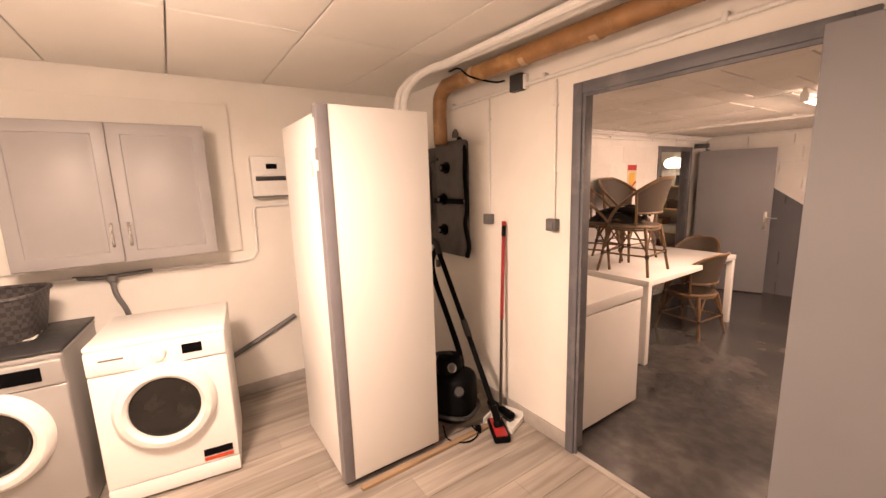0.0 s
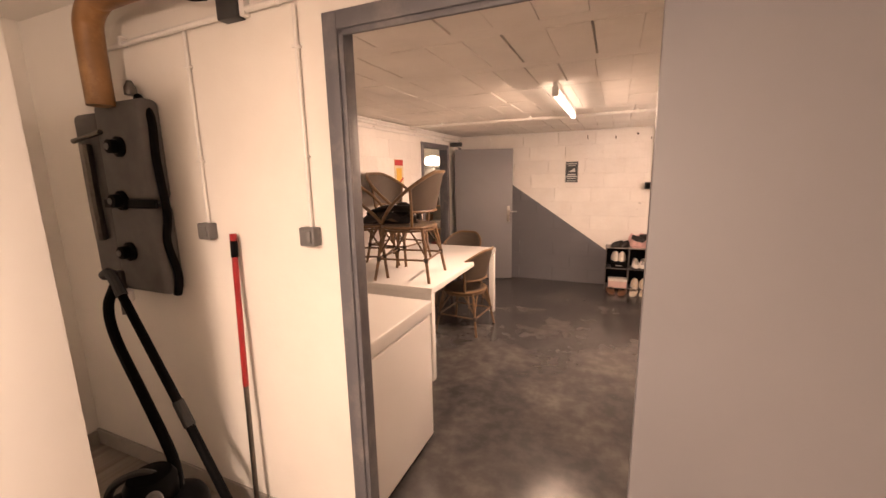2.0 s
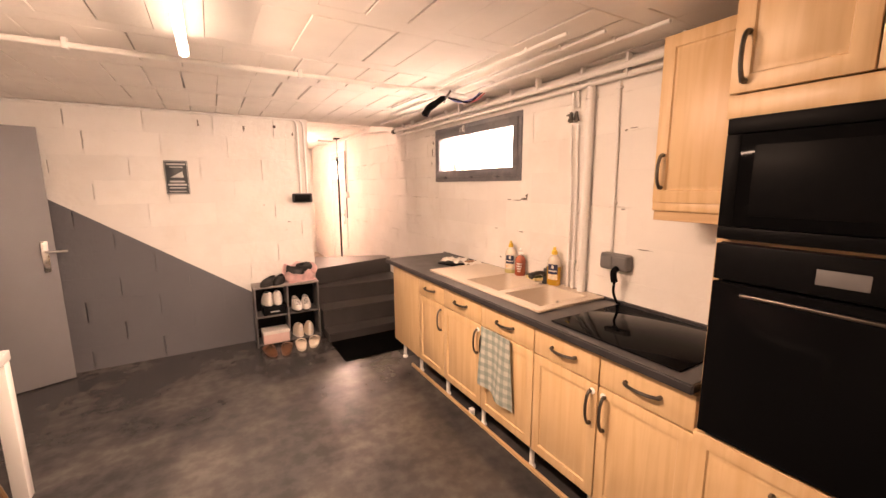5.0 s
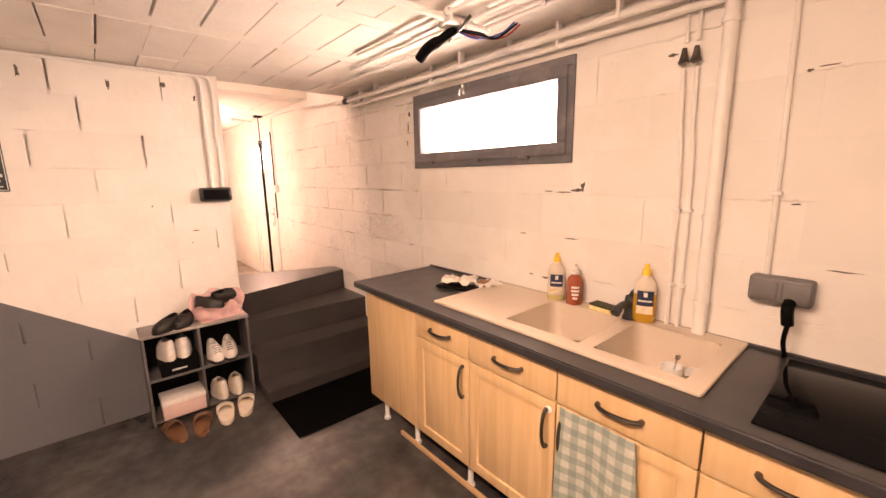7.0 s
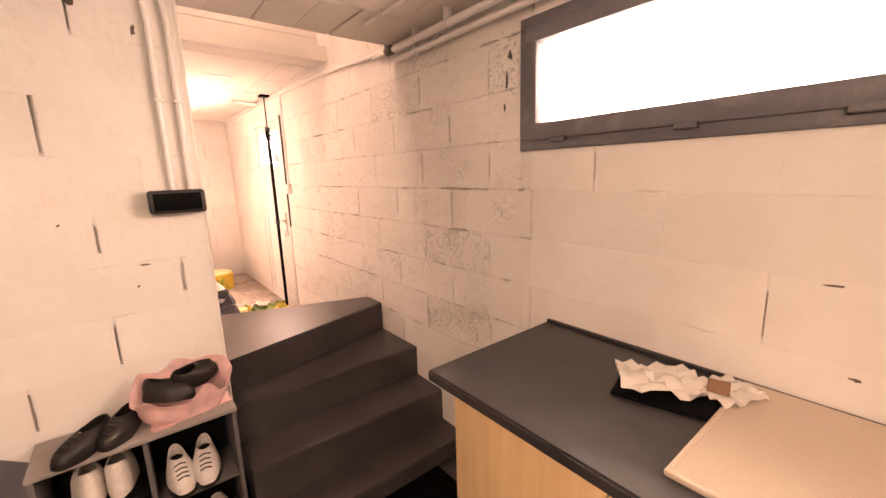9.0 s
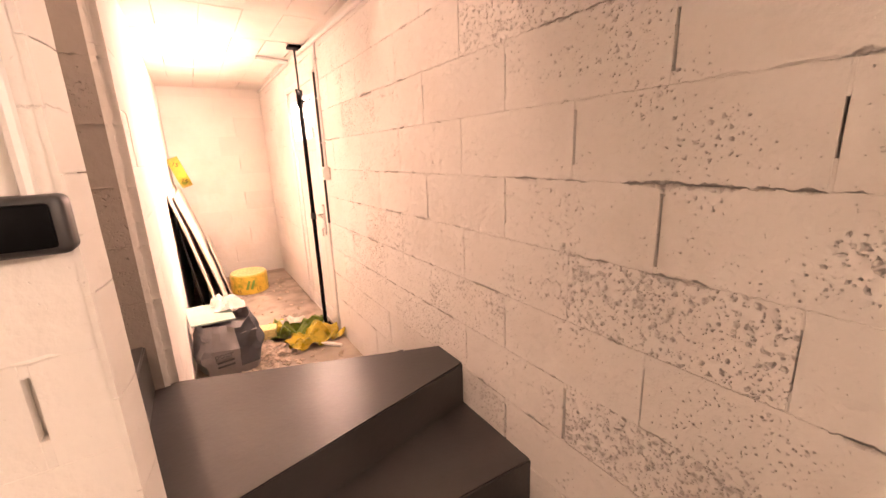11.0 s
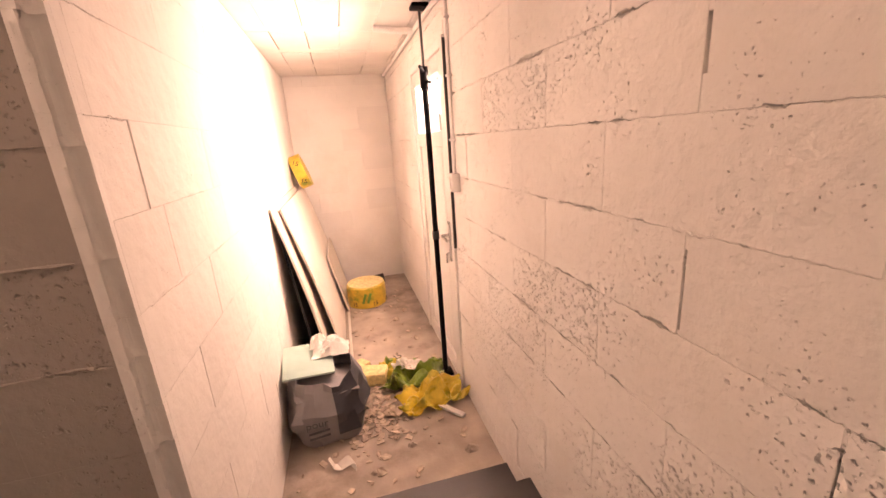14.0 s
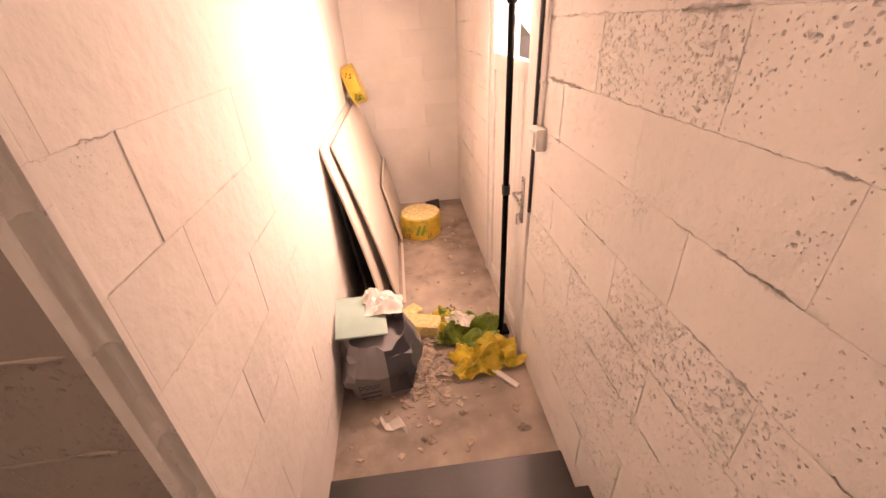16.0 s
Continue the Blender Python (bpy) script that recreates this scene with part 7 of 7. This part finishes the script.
rng = random.Random(21)
verts, faces = [], []
for k in range(420):
    if k < 300:
        x, y = rng.gauss(0.66, 0.11), rng.gauss(8.74, 0.16)
    else:
        x, y = rng.uniform(0.25, 1.15), rng.uniform(8.2, 10.9)
    if not (0.24 < x < 1.18 and 8.2 < y < 11.1):
        continue
    s = rng.uniform(0.006, 0.028)
    a0 = rng.uniform(0, 6.28)
    i0 = len(verts)
    z = 0.111
    n = rng.choice((4, 5))
    ring = [(x + s * rng.uniform(0.6, 1.2) * math.cos(a0 + 6.28 * j / n), y + s * rng.uniform(0.5, 1.1) * math.sin(a0 + 6.28 * j / n)) for j in range(n)]
    tilt = rng.uniform(0.1, 0.9) * s
    for j, (px, py) in enumerate(ring):
        verts.append((px, py, z + (tilt if j < 2 else 0)))
    for j, (px, py) in enumerate(ring):
        verts.append((px, py, z + 0.005 + (tilt if j < 2 else 0)))
    faces.append(tuple(range(i0 + n, i0 + 2 * n)))
    for j in range(n):
        faces.append((i0 + j, i0 + (j + 1) % n, i0 + n + (j + 1) % n, i0 + n + j))
me = bpy.data.meshes.new("debris")
me.from_pydata(verts, [], faces)
me.materials.append(material("plaster_chips", (0.50, 0.41, 0.33), 0.9, scale=30, vary=0.35))
tagged(new("plaster_chips", me), "scattered plaster chips and torn paper on the floor", "debris", "", "stuff")
curl = thing("paper_curl", pose(0.52, 8.36, 0.112, 0, 0, 30), "curled strip of torn paper on the floor", "paper")
part("curl", surface(lambda u, v: (0.09 * u * math.cos(u * 4), 0.05 * (v - 0.5) + 0.09 * u, 0.004 + 0.035 * abs(math.sin(u * 5)) * (0.5 + 0.5 * v)), 18, 3, 0.002), M_PAPER, curl)


# ---------- concrete blocks of the walls ----------
LENGTH = 0.506
BLOCKS = {}


def block_mesh(w, h, mat):
    key = (round(w, 3), round(h, 3), mat.name)
    if key not in BLOCKS:
        bm = box(0, w, 0, 0.03, 0, h, 0.0012 if mat is M_BLOCK else 0.0007, 1)
        me = bpy.data.meshes.new("block")
        bm.to_mesh(me)
        bm.free()
        me.materials.append(mat)
        BLOCKS[key] = me
    return BLOCKS[key]


def lay_blocks(wall, m, u0, u1, z0, z1, holes, mat, course, base, phase, open_share, seed, widths=(0.003, 0.005, 0.008), thin_from=99.0):
    """Blocks in running bond on the wall's face; m carries u, depth, z into the world; phase(k) is one upright joint of course k."""
    rng = random.Random(seed)
    fills = []
    k = math.floor((z0 - base) / course)
    while base + course * k < z1:
        c, d = base + course * k, base + course * (k + 1)
        u = phase(k) - LENGTH * math.ceil((phase(k) - u0) / LENGTH)
        while u < u1:
            gap = rng.choice(widths) if rng.random() < open_share else 0.0
            if u + LENGTH > thin_from:
                gap *= 0.5
            proud = rng.uniform(-0.0005, 0.0005)
            if rng.random() < 0.04:
                proud = 0.003
            a, b = max(u, u0), min(u + LENGTH, u1)
            for p, q, r, s in slab_with_holes(a, b, max(c, z0), min(d, z1), holes):
                if q - p < 0.012 or s - r < 0.012:
                    continue
                last = abs(q - b) < 1e-6 and b < u1 - 1e-6
                ob = new("block", block_mesh(q - p - (gap if last else 0.0), s - r, mat))
                ob.matrix_world = m @ pose(p, proud, r)
                ob.parent = wall
                if gap and last and s - r > 0.1:
                    lower, upper = rng.uniform(0.01, 0.30) * (s - r), rng.uniform(0.01, 0.30) * (s - r)
                    for za, zb in ((r, r + lower), (s - upper, s)):
                        fills.append(moved(box(q - gap - 0.001, q + 0.001, 0.0015, 0.03, za, zb), m))
            u += LENGTH
        k += 1
    if fills:
        ob = part("joint_filling", joined(*fills), mat, wall)
        ob["kind"] = "stuff"


def east_bond(k):
    return 6.50 if k % 2 else 6.768


def north_bond(k):
    upper = {7: -0.496, 8: -0.245, 9: -0.522, 10: -0.623}
    return upper.get(k, -0.41 if k % 2 else -0.655)


def corridor_bond(k):
    return {7: 8.30, 8: 8.163}.get(k, 8.10 if k % 2 else 8.37)


def end_bond(k):
    return 0.71 if k % 2 else 0.90


def plain_bond(k):
    return 0.2 + (LENGTH / 2 if k % 2 else 0)


EAST = Matrix(((0, 1, 0, RW), (1, 0, 0, 0), (0, 0, 1, 0), (0, 0, 0, 1)))
lay_blocks(wall_east, EAST, 1.89, 5.76, 0.0, 2.2, [WIN], M_BLOCK_SMOOTH, 0.20, 0.025, east_bond, 0.14, 1, (0.002, 0.004))
lay_blocks(wall_east, EAST, 5.76, 11.208, 0.0, 2.6, [WIN, CDOOR], M_BLOCK, 0.20, 0.025, east_bond, 0.85, 2, thin_from=7.4)
lay_blocks(wall_north, pose(0, BW, 0), LW, 0.2, 0.0, 2.2, [], M_BLOCK_DADO, 0.20, 0.0, north_bond, 0.9, 3, (0.007, 0.010, 0.013))
lay_blocks(wall_stair, pose(0, 7.58, 0), -1.6, 0.153, 0.2, 2.6, [], M_BLOCK_BARE, 0.215, -0.075, plain_bond, 0.0, 4)
WESTWARD = Matrix(((0, -1, 0, 0.2), (1, 0, 0, 0), (0, 0, 1, 0), (0, 0, 0, 1)))
lay_blocks(wall_corridor, WESTWARD, 7.624, 11.208, 0.0, 2.31, [], M_BLOCK_CORRIDOR, 0.20, 0.10, corridor_bond, 0.6, 5, (0.002, 0.004, 0.006))
lay_blocks(wall_end, pose(0, 11.18, 0), 0.201, RW - 0.001, 0.0, 2.31, [], M_BLOCK_END, 0.215, 0.06, end_bond, 0.9, 6, (0.005, 0.008))
WEST = Matrix(((0, -1, 0, LW), (1, 0, 0, 0), (0, 0, 1, 0), (0, 0, 0, 1)))
lay_blocks(wall_west, WEST, 1.89, BW, 0.0, 2.2, [DOOR2], M_BLOCK_SMOOTH, 0.20, 0.025, plain_bond, 0.03, 7)


def mortar_ridges(m, u0, u1, z0, z1, share, seed, holes, course, base):
    """Squeezed-out mortar along the bed joints, in short ragged runs."""
    r = random.Random(seed)
    bms = []
    k = 0
    while base + course * k < z1:
        z = base + course * k
        u = u0 + r.uniform(0, 0.1)
        while u < u1 and z > z0:
            run = r.uniform(0.05, 0.32)
            if r.random() < share and not any(h[0] - 0.02 < u + run and h[1] + 0.02 > u and h[2] < z < h[3] for h in holes):
                n = max(3, int(run / 0.035))
                pts, rad = [], []
                for i in range(n + 1):
                    pts.append((u + min(run, u1 - u) * i / n, 0.0015, z + r.uniform(-0.005, 0.005)))
                    rad.append(r.uniform(0.0015, 0.0065) if 0 < i < n else 0.001)
                bms.append(tube(pts, rad, 6))
            u += run + r.uniform(0.02, 0.2)
        k += 1
    bm = joined(*bms)
    return moved(bm, m)


for wall, m, a, b, za, zb, share, holes, mat, course, base in (
        (wall_east, EAST, 5.9, 7.3, 0.1, 2.3, 0.5, [CDOOR], M_BLOCK, 0.20, 0.025),
        (wall_east, EAST, 7.3, 8.75, 0.1, 2.3, 0.2, [CDOOR], M_BLOCK, 0.20, 0.025),
        (wall_east, EAST, 3.4, 5.9, 0.95, 2.15, 0.14, [WIN], M_BLOCK_SMOOTH, 0.20, 0.025),
        (wall_north, pose(0, BW, 0), -1.7, 0.15, 0.6, 2.15, 0.2, [], M_BLOCK_DADO, 0.20, 0.0),
        (wall_stair, pose(0, 7.58, 0), -1.0, 0.14, 0.7, 2.5, 0.45, [], M_BLOCK_BARE, 0.215, -0.075),
        (wall_corridor, WESTWARD, 7.65, 10.5, 0.2, 2.25, 0.2, [], M_BLOCK_CORRIDOR, 0.20, 0.10)):
    ob = part("mortar", mortar_ridges(m, a, b, za, zb, share, int(a * 10 + b), holes, course, base), mat, wall)
    ob["kind"] = "stuff"


def corner_strip(wall, x, y, dx0, dy0, dx1, dy1, z0, z1, seed, bow=0.012):
    """A rough rounded mortar edge down the end of a wall, broken at each course."""
    z = z0
    r = random.Random(seed)
    while z < z1:
        top = min(z + 0.197, z1)
        off = Vector((r.random() * 9, r.random() * 9, 0))

        def f(u, v):
            zz = z + (top - z) * v
            n1 = noise.noise(Vector((u * 2, zz * 14, 0)) + off)
            n2 = noise.noise(Vector((u * 6, zz * 45, 2)) + off)
            bulge = bow * math.sin(math.pi * u) + bow * (0.10 * n1 + 0.06 * n2)
            px, py = x + dx0 + (dx1 - dx0) * u + 0.10 * bow * n1, y + dy0 + (dy1 - dy0) * u + 0.10 * bow * n2
            ln = math.hypot(dx1 - dx0, dy1 - dy0)
            return (px + bulge * (dy1 - dy0) / ln, py - bulge * (dx1 - dx0) / ln, zz)
        part("mortar_edge", surface(f, 6, 10, 0.01), M_BLOCK_DADO, wall)
        z += 0.20


def grooved_edge(wall, z0, z1, seed):
    """The open end of the hollow blocks at the corridor mouth: a ridge, a round groove and a lip, course by course."""
    r = random.Random(seed)
    k = math.floor((z0 + 0.075) / 0.215)
    while -0.075 + 0.215 * k < z1:
        a, b = max(z0, -0.075 + 0.215 * k), min(z1, -0.075 + 0.215 * (k + 1))
        k += 1
        if b - a < 0.02:
            continue
        off = Vector((r.random() * 9, r.random() * 9, r.random() * 9))
        shift = r.uniform(-0.0015, 0.0015)
        bm = bmesh.new()
        rows = []
        nz = 12
        for i in range(nz + 1):
            z = a + (b - a) * i / nz
            end = 1 - min(1.0, min(i, nz - i) / 0.9)
            ring = []
            for j in range(15):
                u = j / 14
                px, py = 0.153 + 0.047 * u, 7.580 + 0.043 * u
                # depth below the slanting chord, towards the inside of the wall
                if u < 0.30:
                    dep = -0.011 * math.sin(math.pi * min(1, u / 0.30) * 0.62)
                elif u < 0.84:
                    dep = -0.010 + 0.036 * math.sin(math.pi * (u - 0.30) / 0.54) ** 0.6
                else:
                    dep = -0.010 * (1 - (u - 0.84) / 0.16)
                rough = 0.0030 * noise.noise(Vector((u * 5, z * 60, 0)) + off) + 0.0022 * noise.noise(Vector((u * 12, z * 150, 3)) + off)
                dep += rough * (2.6 if u < 0.3 else 0.5) + shift - 0.020 * end * (0.30 < u < 0.84)
                inside = 0.0 if j in (0, 14) else dep
                ring.append(bm.verts.new((px - 0.68 * inside, py + 0.73 * inside, z)))
            ring += [bm.verts.new((0.172, 7.70, z)), bm.verts.new((0.150, 7.70, z))]
            rows.append(ring)
        m = len(rows[0])
        for p, q in zip(rows, rows[1:]):
            for j in range(m):
                bm.faces.new((p[j], p[(j + 1) % m], q[(j + 1) % m], q[j]))
        bm.faces.new(rows[0])
        bm.faces.new(rows[-1])
        part("block_end", bm, M_BLOCK_CORRIDOR, wall)


grooved_edge(wall_corridor, 0.2, 2.31, 3)
corner_strip(wall_north, 0.2, BW, -0.012, -0.004, 0.004, 0.095, 0.1, 2.3, 4, 0.003)

M_CHIP = material("broken_concrete", (0.13, 0.11, 0.09), 0.95, scale=60, vary=0.4, bump=0.5, fine=200)


def chip(wall, m, u, z, w, h, seed):
    """A small ragged place where paint and block face have broken away."""
    r = random.Random(seed)
    n2 = 11
    ring = []
    for k in range(n2):
        a = 2 * math.pi * k / n2
        q = r.uniform(0.35, 1.0)
        ring.append((u + 0.5 * w * q * math.cos(a), z + 0.5 * h * q * math.sin(a)))
    bm = bmesh.new()
    back = [bm.verts.new((x, 0.004, y)) for x, y in ring]
    face = [bm.verts.new((x, -0.0012, y)) for x, y in ring]
    bm.faces.new(back)
    bm.faces.new(face)
    for k in range(n2):
        bm.faces.new((back[k], back[(k + 1) % n2], face[(k + 1) % n2], face[k]))
    part("chip", moved(bm, m), M_CHIP, wall)


NORTH = pose(0, BW, 0)
for i, (u, z, w, h) in enumerate(((-0.11, 2.112, 0.035, 0.05), (0.055, 2.046, 0.02, 0.06), (-0.377, 2.08, 0.02, 0.09), (-0.741, 2.10, 0.025, 0.09), (-0.249, 1.364, 0.015, 0.015), (-0.03, 1.186, 0.05, 0.008), (-0.06, 1.105, 0.012, 0.015))):
    chip(wall_north, NORTH, u, z, w, h, i)
for i, (u, z, w, h) in enumerate(((4.52, 1.465, 0.03, 0.06), (4.55, 1.448, 0.10, 0.02), (4.63, 1.437, 0.12, 0.012), (4.71, 1.44, 0.07, 0.010), (5.885, 1.86, 0.025, 0.10), (5.90, 1.76, 0.02, 0.06), (5.87, 1.95, 0.03, 0.05), (3.725, 1.836, 0.09, 0.008), (3.77, 1.83, 0.03, 0.012), (3.756, 1.415, 0.05, 0.009), (3.626, 1.21, 0.12, 0.008), (4.175, 1.963, 0.05, 0.014), (4.71, 0.99, 0.06, 0.014), (4.80, 0.995, 0.03, 0.010), (4.857, 1.213, 0.05, 0.008), (4.57, 1.212, 0.10, 0.007))):
    chip(wall_east, EAST, u, z, w, h, 40 + i)
